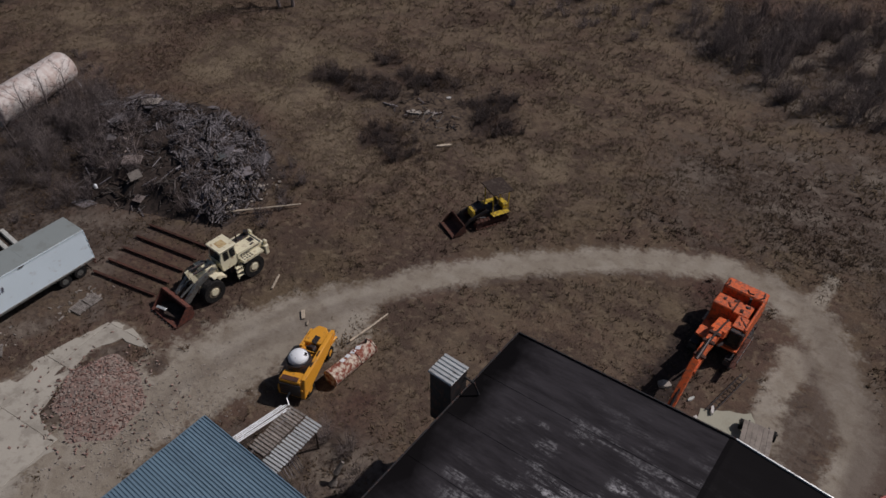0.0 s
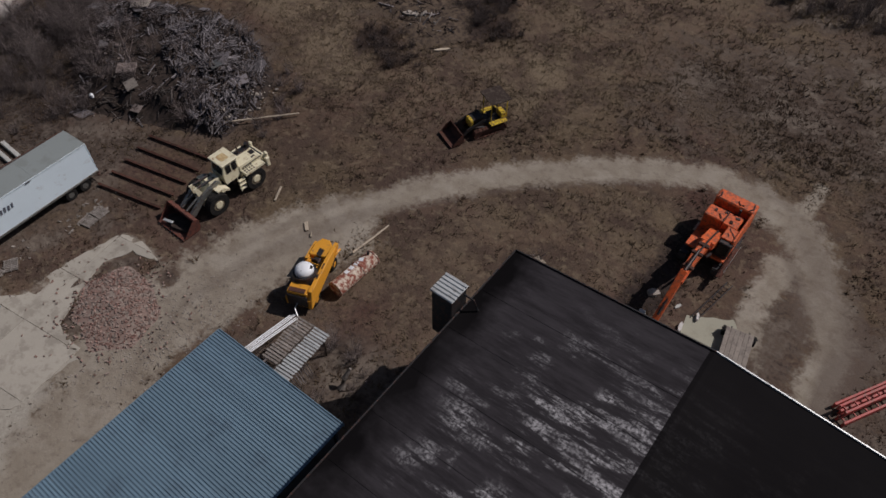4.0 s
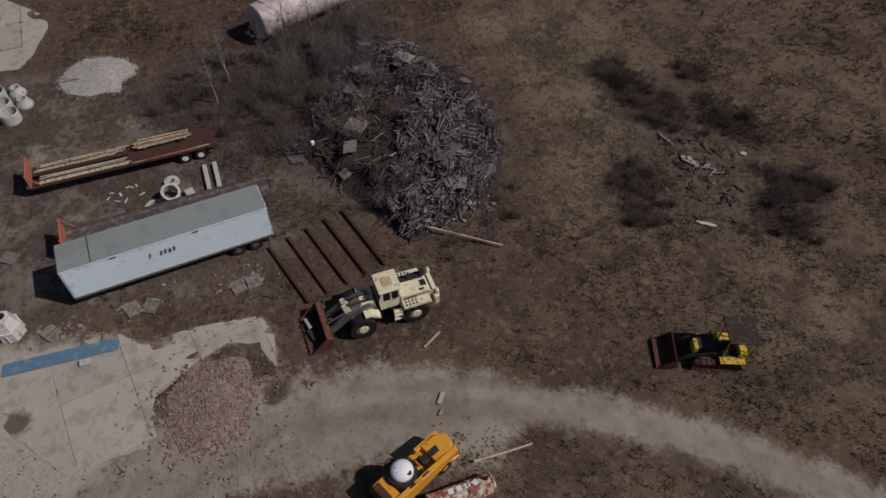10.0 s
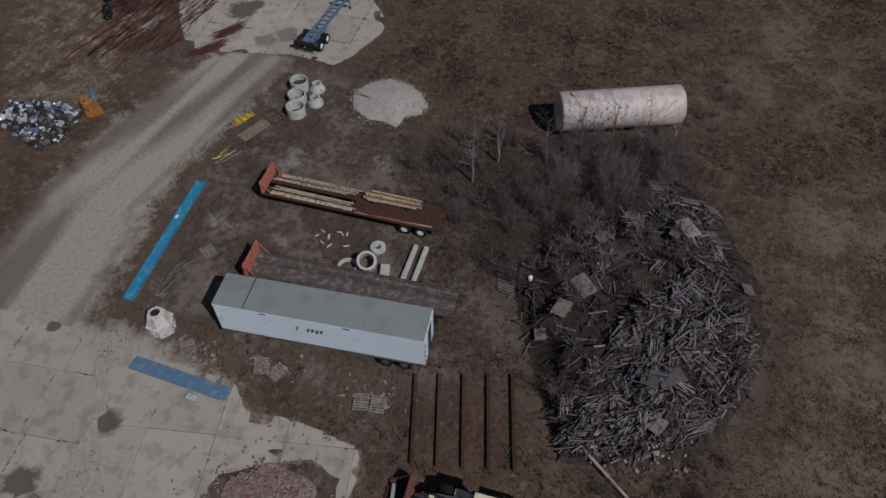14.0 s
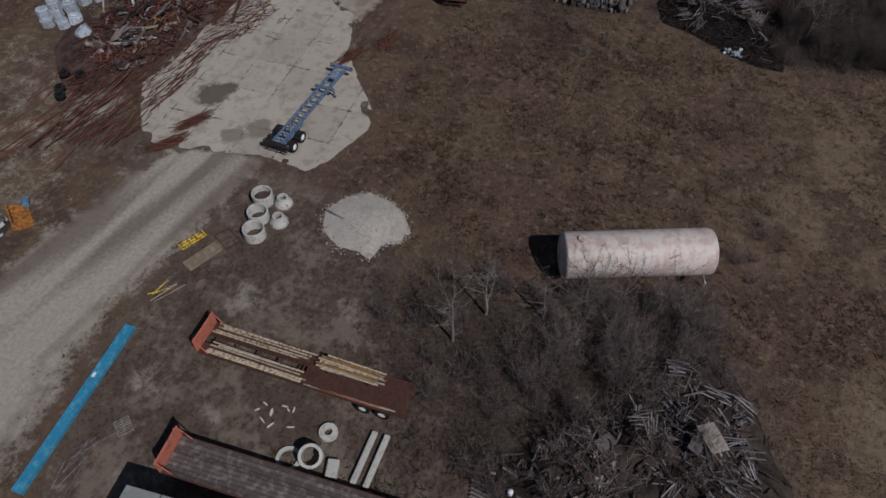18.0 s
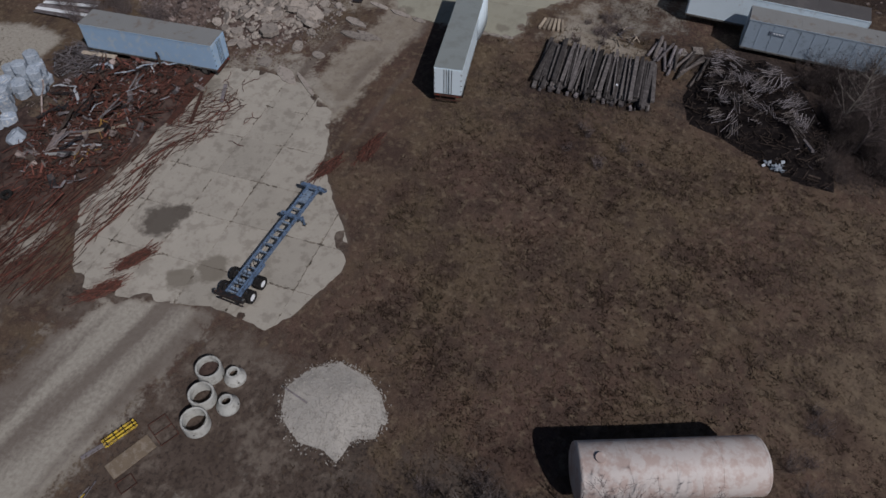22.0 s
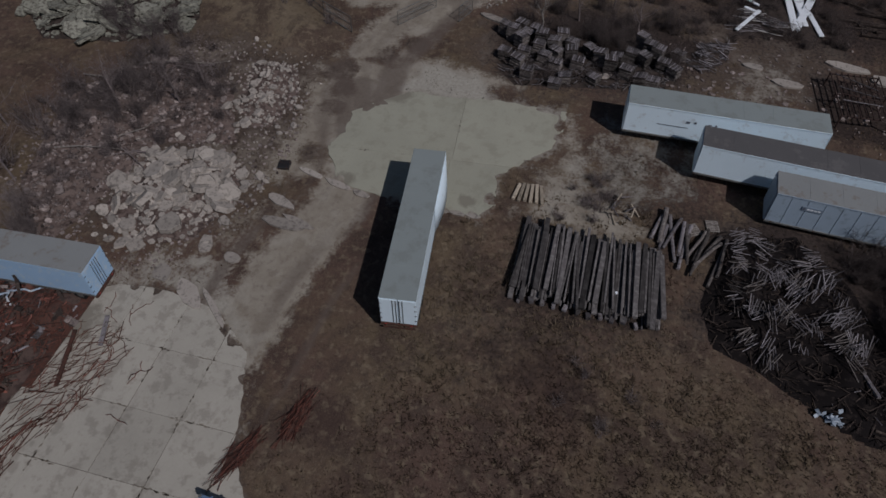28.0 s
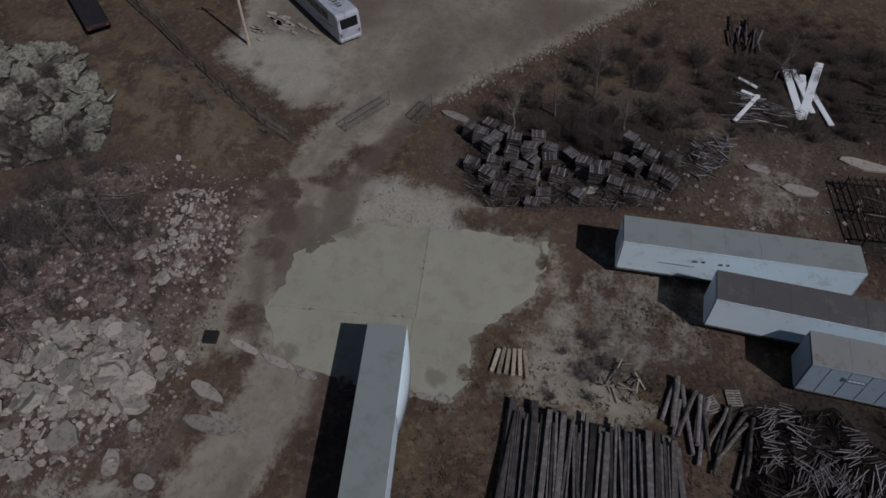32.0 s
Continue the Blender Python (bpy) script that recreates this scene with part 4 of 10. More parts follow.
def paving(name, label, outline, angle, w, h, material, amp, seed, gap=0.05, lost=0.0, ox=None, oy=None, weedy=0.1):
    rnd = random.Random(seed)
    base = thing(name, label, "pavement", kind="structure")
    weeds = Shape()
    poly = ragged(ragged(turned_way(outline), 2.2, amp * 1.4, rnd), 0.45, amp * 0.5, rnd)
    ca, sa = math.cos(radians(angle)), math.sin(radians(angle))
    loc = [(x * ca + y * sa, -x * sa + y * ca) for x, y in poly]
    x0, x1, y0, y1 = min(q[0] for q in loc), max(q[0] for q in loc), min(q[1] for q in loc), max(q[1] for q in loc)
    a = x0 if ox is None else ox - w * math.ceil((ox - x0) / w)
    while a < x1:
        b = y0 + rnd.uniform(-0.3, 0.3) if oy is None else oy - h * math.ceil((oy - y0) / h)
        while b < y1:
            g0, g1, g2, g3 = (gap * rnd.uniform(0.3, 1.8) for _ in range(4))
            cell = clip_cell(loc, [(a + g0, b + g1), (a + w - g2, b + g1), (a + w - g2, b + h - g3), (a + g0, b + h - g3)])
            if len(cell) >= 3 and rnd.random() >= lost:
                area = abs(sum(cell[i][0] * cell[(i + 1) % len(cell)][1] - cell[(i + 1) % len(cell)][0] * cell[i][1] for i in range(len(cell)))) / 2
                if area > 0.25:
                    top = 0.04 + rnd.uniform(-0.01, 0.01)
                    for ex, ey, lx, ly in ((a, b, w, 0.0), (a, b, 0.0, h)):
                        for _ in range(26):
                            t = rnd.random()
                            u, v = ex + lx * t + rnd.gauss(0, 0.04), ey + ly * t + rnd.gauss(0, 0.04)
                            if float(vnoise(u, v, 1.1, seed + 70)) > weedy and inside(np.array([u]), np.array([v]), loc)[0]:
                                q = rnd.uniform(0.08, 0.24)
                                weeds.lump((u * ca - v * sa, u * sa + v * ca, 0.044), (q * (1.5 if lx else 0.5), q * (0.5 if lx else 1.5), 0.022), rnd, 6, pose(0, 0, 0, 0, 0, angle + rnd.gauss(0, 8)))
                    part("slab", Shape().prism([(x * ca - y * sa, x * sa + y * ca) for x, y in cell], -0.15, top, 0.012), material, base)
            b += h
        a += w
    tagged(part("joint_weed", weeds, JOINT_SOIL, base), kind="stuff")
    return base


paving("pavement_mid", "broken pale concrete slabs with ragged grassy edge", SLAB_MID, 8, 5.2, 4.4, CONCRETE, 0.22, 1, gap=0.012, weedy=0.3)
paving("pavement_west", "old concrete slabs with dirty open joints", SLAB_WEST, 4, 4.6, 4.2, CONCRETE, 0.25, 2, gap=0.012, weedy=0.05)
paving("pavement_chassis", "pale concrete slabs with weedy joints and rounded edge", SLAB_CHASSIS, 0, 4.6, 3.85, CONCRETE, 0.16, 3, gap=0.012, ox=-86.35, oy=-13.1, weedy=0.12)
paving("pavement_gate", "cracked pale concrete apron by the gate", SLAB_GATE, 5, 9.0, 11.0, CONCRETE_PALE, 0.3, 4, gap=0.012, weedy=0.35)


# ---- buildings ----
def black_building():
    b = thing("workshop_building", "large workshop with low gabled black felt roof, partly flaking silver", "building")
    x0, xr, x1, y0, y1, ze, zr = -12.8, -0.7, 11.4, -46.0, 23.3, 9.35, 10.35
    zw = 9.2
    t = 0.3
    part("wall", Shape().box(((x0 + x1) / 2, y1 - 0.45, zw / 2 - 0.15), (x1 - x0 - 0.4, t, zw - 0.1)), WALL_METAL, b)
    part("wall", Shape().box((x0 + 0.45, (y0 + y1) / 2, zw / 2 - 0.15), (t, y1 - y0 - 1.3, zw - 0.1)), WALL_METAL, b)
    part("wall", Shape().box((x1 - 0.45, (y0 + y1) / 2, zw / 2 - 0.15), (t, y1 - y0 - 1.3, zw - 0.1)), WALL_METAL, b)
    part("wall", Shape().box(((x0 + x1) / 2, y0 + 0.45, zw / 2 - 0.15), (x1 - x0 - 0.4, t, zw - 0.1)), WALL_METAL, b)
    part("roof", Shape().side([(x0, ze - 0.18), (xr, zr - 0.18), (xr, zr), (x0, ze)], y0, y1), FELT_WORN, b, "black felt with flaking silver coating")
    part("roof", Shape().side([(xr + 0.01, zr - 0.18), (x1, ze - 0.18), (x1, ze), (xr + 0.01, zr)], y0, y1), FELT, b, "plain black felt")
    part("ridge_strip", Shape().side([(xr - 0.25, zr - 0.012), (xr + 0.25, zr - 0.012), (xr + 0.02, zr + 0.03), (xr - 0.02, zr + 0.03)], y0, y1), FELT, b)
    part("roof_edge", Shape().beam((x0 - 0.03, y0, ze - 0.06), (x0 - 0.03, y1, ze - 0.06), 0.08, 0.26), DARK_STEEL, b)
    for i, (a, c) in enumerate((((x0, ze), (xr, zr)), ((xr, zr), (x1, ze)))):
        part("verge_trim", Shape().beam((a[0], y1 + 0.04, a[1] - 0.05), (c[0], y1 + 0.04, c[1] - 0.05), 0.08, 0.3), (DARK_STEEL, WHITE_METAL)[i], b, ("", "bare silver metal verge trim")[i])
    rnd = random.Random(5)
    for k in range(9):
        y = y1 - 3.5 - 3.1 * k
        part("felt_seam", Shape().side([(x0 + 0.1, ze + 0.012), (xr - 0.3, zr + 0.01 - 0.024), (xr - 0.3, zr + 0.012 - 0.012), (x0 + 0.1, ze + 0.024)], y, y + 0.09), FELT_WORN, b)
    # a service box on brackets outside the eave
    s = thing("rooftop_box", "silver ribbed box with dark sides on brackets at the eave", "utility box", pose(-13.62, 17.95, 0))
    part("body", Shape().box((0, 0, 8.85), (1.35, 1.35, 3.8)), DARK_STEEL, s)
    for k in range(6):
        part("roof_rib", Shape().box((0, -0.63 + 0.252 * k, 10.8), (1.5, 0.19, 0.07)), WHITE_METAL, s)
    part("roof_sheet", Shape().box((0, 0, 10.755), (1.5, 1.5, 0.03)), WHITE_METAL, s)
    part("pipe", Shape().tube([(0.6, 0.5, 10.2), (1.3, 0.5, 10.15), (1.6, 0.5, 9.5)], 0.06), DARK_STEEL, s)
    for sy in (-0.5, 0.5):
        part("bracket", Shape().beam((0.0, sy, 6.95), (1.15, sy, 6.2), 0.08, 0.1), DARK_STEEL, s)


black_building()


def blue_building():
    b = thing("steel_shed", "long shed with blue-grey corrugated steel roof", "building")
    x0, x1, y0, y1, ze, zr = -24.85, -14.7, -34.0, 10.1, 5.55, 5.75
    zw = 5.3
    part("wall", Shape().box(((x0 + x1) / 2, y1 - 0.4, zw / 2), (x1 - x0 - 0.5, 0.2, zw)), WALL_METAL, b)
    part("wall", Shape().box((x0 + 0.4, (y0 + y1) / 2 - 0.1, zw / 2), (0.2, y1 - y0 - 1.0, zw)), WALL_METAL, b)
    part("wall", Shape().box((x1 - 0.4, (y0 + y1) / 2 - 0.1, zw / 2), (0.2, y1 - y0 - 1.0, zw)), WALL_METAL, b)
    part("wall", Shape().box(((x0 + x1) / 2, y0 + 0.4, zw / 2), (x1 - x0 - 0.5, 0.2, zw)), WALL_METAL, b)
    # one corrugated sheet a metre, the ribs running from eave to eave
    prof = Shape()
    pitch, nrib = 0.19, 5
    vs, fs = [], []
    for r in range(nrib):
        for u, h in ((0.0, 0.0), (0.07, 0.0), (0.095, 0.05), (0.155, 0.05), (0.185, 0.0)):
            for x, z in ((x0, ze), (x1, zr)):
                vs.append((x, -(r * pitch + u), z + h))
    n = len(vs) // 2
    for i in range(n - 1):
        fs.append((2 * i, 2 * i + 1, 2 * i + 3, 2 * i + 2))
    k = len(vs)
    vs += [(x, y, z - 0.02) for x, y, z in vs]
    fs += [tuple(i + k for i in f)[::-1] for f in fs]
    fs += [(2 * i, 2 * i + 2, k + 2 * i + 2, k + 2 * i) for i in range(n - 1)] + [(2 * i + 1, k + 2 * i + 1, k + 2 * i + 3, 2 * i + 3) for i in range(n - 1)]
    me = prof.add(vs, fs).mesh("roof_sheet", BLUE_ROOF)
    y = y1
    while y > y0 + 1:
        part("roof_sheet", me, None, b, at=pose(0, y, 0))
        y -= pitch * nrib
    part("verge_trim", Shape().beam((x0, y1 + 0.03, ze - 0.03), (x1, y1 + 0.03, zr - 0.03), 0.07, 0.2), BLUE_ROOF, b)
    part("gutter", Shape().beam((x0 - 0.06, y0, ze - 0.1), (x0 - 0.06, y1, ze - 0.1), 0.12, 0.12), BLUE_ROOF, b)


blue_building()


# ---- trailers ----
def wheel_parts(parent, x, y, r, w, side, hub=GREY_STEEL, z=None):
    z = r if z is None else z
    t = part("tyre", Shape().ring((x, y, z), (0, 1, 0), r * 0.55, r, w, 22), RUBBER, parent)
    part("rim", Shape().ring((x, y + side * w * 0.06, z), (0, 1, 0), r * 0.2, r * 0.56, w * 0.72, 18), hub, t)
    part("hub", Shape().tube([(x, y - w * 0.32, z), (x, y + side * w * 0.46, z)], r * 0.22, 12), hub, t)


def semi_trailer(label, at, length, width=2.59, height=4.0, floor=1.1, body=TRAILER_WHITE, roof=TRAILER_ROOF, wheels=True, ribs=False, group="", end_mat=None):
    """A box trailer; x runs to the rear doors, which stand at x = length / 2."""
    s = thing("semi_trailer", label, "trailer", at, group)
    hl, hw = length / 2, width / 2
    part("box_body", Shape().box((0, 0, (height + floor) / 2 - 0.02), (length - 0.08, width - 0.06, height - floor - 0.06)), body, s)
    part("roof", Shape().box((0, 0, height - 0.02), (length, width, 0.05)), roof, s)
    for sy in (-1, 1):
        part("top_rail", Shape().box((0, sy * (hw - 0.02), height - 0.09), (length, 0.06, 0.14)), body, s)
        part("bottom_rail", Shape().box((0, sy * (hw - 0.02), floor + 0.08), (length, 0.06, 0.2)), GREY_STEEL, s)
        if ribs:
            k = int(length / 1.22)
            for i in range(1, k):
                part("side_post", Shape().box((-hl + i * length / k, sy * (hw - 0.016), (height + floor) / 2), (0.05, 0.035, height - floor - 0.4), b=0.006), body, s)
    for i in range(1, int(length / 2.4)):
        part("roof_seam", Shape().box((-hl + i * 2.4, 0, height + 0.008), (0.04, width - 0.1, 0.014), b=0.004), roof, s)
    em = end_mat or body
    for sy in (-1, 1):
        d = part("door", Shape().box((hl + 0.01, sy * width / 4, (height + floor) / 2), (0.06, width / 2 - 0.06, height - floor - 0.22)), em, s)
        for u in (0.12, 0.34):
            part("lock_rod", Shape().tube([(hl + 0.07, sy * u, floor + 0.12), (hl + 0.07, sy * u, height - 0.14)], 0.022, 6), DARK_STEEL, d)
        for z in (0.2, 0.4, 0.6, 0.8):
            part("hinge", Shape().box((hl + 0.05, sy * (hw - 0.07), floor + z * (height - floor)), (0.04, 0.16, 0.06), b=0.008), DARK_STEEL, d)
    part("front_cap", Shape().box((-hl - 0.03, 0, (height + floor) / 2), (0.08, width - 0.2, height - floor - 0.2)), em, s)
    part("rear_sill", Shape().box((hl, 0, floor - 0.08), (0.14, width, 0.18)), RUST, s)
    if wheels:
        part("bumper", Shape().box((hl - 0.02, 0, 0.55), (0.1, width * 0.9, 0.12)), RUST, s)
        for sy in (-0.7, 0.7):
            part("bumper_post", Shape().beam((hl - 0.05, sy, 0.55), (hl - 0.05, sy, floor), 0.08, 0.08), RUST, s)
        part("slider_frame", Shape().box((hl - 2.4, 0, 0.88), (3.6, 1.1, 0.26)), DARK_STEEL, s)
        for x in (hl - 1.4, hl - 2.7):
            part("axle", Shape().tube([(x, -0.95, 0.5), (x, 0.95, 0.5)], 0.07), DARK_STEEL, s)
            for sy in (-1, 1):
                wheel_parts(s, x, sy * 0.98, 0.5, 0.5, sy)
        for sy in (-0.75, 0.75):
            part("landing_leg", Shape().beam((-hl + 2.9, sy, 0.05), (-hl + 2.9, sy, floor), 0.14, 0.14), DARK_STEEL, s)
            part("landing_foot", Shape().box((-hl + 2.9, sy, 0.03), (0.32, 0.26, 0.06)), DARK_STEEL, s)
    else:
        for x in (-hl + 1.2, 0, hl - 1.2):
            part("crib_block", Shape().box((x, 0, floor / 2 - 0.04), (0.5, width * 0.8, floor - 0.06)), WOOD_DARK, s)
    for sy in (-0.9, 0.9):
        part("tail_lamp", Shape().box((hl + 0.08, sy, floor - 0.06), (0.03, 0.14, 0.08), b=0.006), LAMP_RED, s)
    return s


# white trailer on the grass by the apron: rear doors towards +x
white_trailer = semi_trailer("long white semi trailer standing on grass beside the dirt road", pose(-113.05, 1.65, 0, 0, 0, 6.8), 14.9)
bulge = Shape()
for i in range(13):
    f = i / 12
    x, k = -7.4 + 6.2 * f, 0.42 * math.sin(math.pi * f) ** 0.8
    bulge.v += [(x, 1.27, 3.86), (x, 1.30 + 0.25 * k, 3.84), (x, 1.30 + 0.85 * k, 2.6), (x, 1.30 + k, 1.3), (x, 1.27, 1.26)]
    if i:
        a, b = 5 * (i - 1), 5 * i
        bulge.f += [(a + j, b + j, b + (j + 1) % 5, a + (j + 1) % 5) for j in range(5)]
part("bulged_side_panel", bulge, TRAILER_WHITE, white_trailer, "white side sheeting bulged outwards", smooth=True)
# pale trailer beside the deck trailer
pale_trailer = semi_trailer("old pale semi trailer with grey roof and faded lettering", pose(-48.33, 8.35, 0, 0, 0, 92.5), 14.1, height=4.05, floor=1.0)
part("roof_joint", Shape().box((-4.95, 0, 4.07), (0.06, 2.6, 0.02), b=0.005), DARK_STEEL, pale_trailer)
for k, (x, w) in enumerate(((-1.6, 0.1), (-0.85, 0.14), (-0.55, 0.16), (-0.25, 0.16), (0.05, 0.14))):
    part("faded_letter", Shape().box((x + 0.2, -1.31, 2.95 - 0.05 * (k % 2)), (w, 0.012, 0.42), pose(0, 0, 0, 0, 14, 0), 0.003), INK, pale_trailer, "faded dark lettering too worn to read")
for x in (-3.6, 2.0):
    part("rail_clip", Shape().box((x, -1.33, 3.9), (0.4, 0.04, 0.1)), DARK_STEEL, pale_trailer)
# three trailers side by side at the far end
row_a = semi_trailer("white semi trailer with grey roof, parked in a staggered row", pose(-131.95, 23.95, 0, 0, 0, 90.6), 16.6, height=4.05, floor=0.9, group="staggered trailers")
row_b = semi_trailer("white semi trailer with brown-grey roof, parked in a staggered row", pose(-127.35, 30.4, 0, 0, 0, 86.4), 16.8, height=4.05, floor=0.9, roof=BROWN_ROOF, group="staggered trailers")
row_c = semi_trailer("pale blue-white ribbed semi trailer with a lettered panel", pose(-123.62, 35.75, 0, 0, 0, 86.4), 16.0, height=3.75, floor=0.55, roof=GREY_ROOF, ribs=True, body=surface("bluish_white_paint", (0.33, 0.41, 0.49), 0.5, worn=(0.26, 0.32, 0.37), wear=0.2, scale=0.6, vary=0.08), group="staggered trailers")
sgn = part("sign_panel", Shape().box((-5.1, -1.31, 2.75), (1.5, 0.03, 0.42)), surface("blue_grey_panel", (0.20, 0.25, 0.31), 0.6, vary=0.1), row_c, "blue-grey sign panel with unreadable lettering")
for k in range(4):
    part("sign_bar", Shape().box((-5.4 + 0.26 * k, -1.33, 2.75), (0.2, 0.012, 0.12), b=0.003), WHITE, sgn)
part("sign_emblem", Shape().box((-5.7, -1.33, 2.75), (0.18, 0.012, 0.26), b=0.003), INK, sgn)
for k, (x, z, w) in enumerate(((-3.0, 2.9, 0.3), (-2.4, 2.95, 0.2), (-1.2, 2.9, 0.25), (-0.7, 2.95, 0.15))):
    part("faded_mark", Shape().box((x, -1.31, z), (w, 0.012, 0.2), b=0.003), INK, row_a)
part("scrape", Shape().box((-4.2, -1.31, 2.3), (2.6, 0.012, 0.05), b=0.003), INK, row_a)
# faded blue trailer beyond the scrap
blue_trailer = semi_trailer("faded light blue box trailer with grey stained roof", pose(-103.4, -26.4, 0, 0, 0, 93.0), 13.8, height=3.6, floor=0.8, roof=GREY_ROOF, body=PALE_BLUE)


# ---- container chassis ----
def chassis_trailer(at, length=12.2):
    s = thing("container_chassis", "empty blue skeletal container chassis on concrete", "trailer", at)
    hl = length / 2
    for sy in (-0.45, 0.45):
        part("main_beam", Shape().box((0.2, sy, 1.05), (length - 0.4, 0.14, 0.34)), BLUE_STEEL, s)
    for i in range(15):
        part("cross_member", Shape().box((-hl + 0.6 + i * 0.8, 0, 1.08), (0.12, 0.8, 0.16)), CHASSIS_PALE, s)
    part("rear_bolster", Shape().box((-hl + 0.2, 0, 1.08), (0.35, 2.44, 0.3)), DARK_STEEL, s)
    part("front_bolster", Shape().box((hl - 0.25, 0, 1.12), (0.3, 2.3, 0.26)), BLUE_STEEL, s)
    part("kingpin_plate", Shape().box((hl - 1.3, 0, 1.0), (1.3, 1.0, 0.12)), CHASSIS_PALE, s)
    part("mid_bolster", Shape().box((hl - 3.6, 0, 1.1), (0.28, 1.9, 0.22)), BLUE_STEEL, s)
    for sy in (-1, 1):
        part("landing_leg", Shape().beam((hl - 3.3, sy * 0.8, 0.05), (hl - 3.3, sy * 0.75, 1.0), 0.13, 0.13), BLUE_STEEL, s)
        part("landing_foot", Shape().box((hl - 3.3, sy * 0.8, 0.105), (0.3, 0.26, 0.06)), DARK_STEEL, s)
        part("slider_rail", Shape().box((-hl + 2.1, sy * 0.55, 0.8), (3.4, 0.12, 0.2)), BLUE_STEEL, s)
        for x in (-hl + 1.0, -hl + 2.35):
            part("spring", Shape().beam((x - 0.45, sy * 0.6, 0.66), (x + 0.45, sy * 0.6, 0.66), 0.09, 0.08), DARK_STEEL, s)
            part("mudguard_stay", Shape().beam((x, sy * 0.5, 0.95), (x, sy * 0.9, 1.08), 0.05, 0.05), BLUE_STEEL, s)
            for u in (0.86, 1.16):
                wheel_parts(s, x, sy * u, 0.51, 0.26, sy, WHITE if u > 1 else GREY_STEEL, 0.58)
    for x in (-hl + 1.0, -hl + 2.35):
        part("axle", Shape().tube([(x, -1.1, 0.58), (x, 1.1, 0.58)], 0.07), DARK_STEEL, s)
    part("bumper", Shape().box((-hl + 0.06, 0, 0.6), (0.1, 2.2, 0.12)), DARK_STEEL, s)
    for sy in (-0.7, 0.7):
        part("bumper_post", Shape().beam((-hl + 0.1, sy, 0.6), (-hl + 0.1, sy, 1.0), 0.08, 0.08), DARK_STEEL, s)
        part("corner_lock", Shape().box((-hl + 0.2, sy * 1.65, 1.26), (0.18, 0.16, 0.1)), GREY_STEEL, s)
        part("corner_lock", Shape().box((hl - 0.25, sy * 1.55, 1.29), (0.18, 0.16, 0.1)), GREY_STEEL, s)
    for k in range(7):
        part("air_line", Shape().tube([(-hl + 0.6 + 0.5 * k, -0.2, 1.2), (-hl + 1.0 + 0.5 * k, 0.1 * (k % 3), 1.24), (-hl + 1.2 + 0.5 * k, 0.2, 1.18)], 0.03, 6), DARK_STEEL, s)
    for x in (-hl + 0.9, -hl + 1.7, -hl + 2.5):
        part("air_tank", Shape().tube([(x, -0.3, 1.12), (x, 0.3, 1.12)], 0.13, 12), CHASSIS_PALE, s)
    return s


# rear at (-79, -5.2), nose at (-91.2, -4.1)
chassis_trailer(pose(-85.1, -4.62, 0.0, 0, 0, 174.7))


# ---- deck trailers with red headboards ----
def deck_trailer(at, length, label, load):
    s = thing("flatbed_trailer", label, "trailer", at)
    hl = length / 2
    for sy in (-0.5, 0.5):
        part("main_beam", Shape().box((0, sy, 0.88), (length, 0.14, 0.4)), RUST, s)
    for sy in (-1.19, 1.19):
        part("side_rail", Shape().box((0, sy, 1.16), (length, 0.08, 0.18)), RUST, s)
    n = 9
    for i in range(n):
        if load and i in (3, 4):
            continue
        part("deck_plank", Shape().box((0, -1.04 + i * 0.26, 1.2), (length - 0.1, 0.24, 0.05), b=0.008), DECK if not load else RUST, s)
    for i in range(int(length / 1.6)):
        part("cross_member", Shape().box((-hl + 0.7 + i * 1.6, 0, 1.1), (0.1, 2.3, 0.1)), RUST, s)
    h = part("headboard", Shape().box((-hl - 0.02, 0, 1.8), (0.1, 2.5, 1.25)), SALMON, s, "faded red steel headboard")
    for sy in (-1.0, 1.0):
        part("stiffener", Shape().box((-hl - 0.1, sy, 1.8), (0.1, 0.12, 1.2)), SALMON, h)
        part("brace", Shape().beam((-hl + 0.05, sy * 1.15, 2.3), (-hl + 0.75, sy * 1.15, 1.25), 0.06, 0.06), SALMON, h)
    for sy in (-0.55, 0.55):
        part("hole_plate", Shape().box((-hl - 0.09, sy, 1.75), (0.04, 0.42, 0.3)), DARK_STEEL, h)
    for x in (hl - 1.6, hl - 2.9):
        part("axle", Shape().tube([(x, -1.0, 0.5), (x, 1.0, 0.5)], 0.07), DARK_STEEL, s)
        for sy in (-1, 1):
            wheel_parts(s, x, sy * 0.98, 0.5, 0.42, sy, WHITE)
    for sy in (-0.7, 0.7):
        part("landing_leg", Shape().beam((-hl + 2.4, sy, 0.05), (-hl + 2.4, sy, 0.9), 0.14, 0.14), RUST, s)
    return s


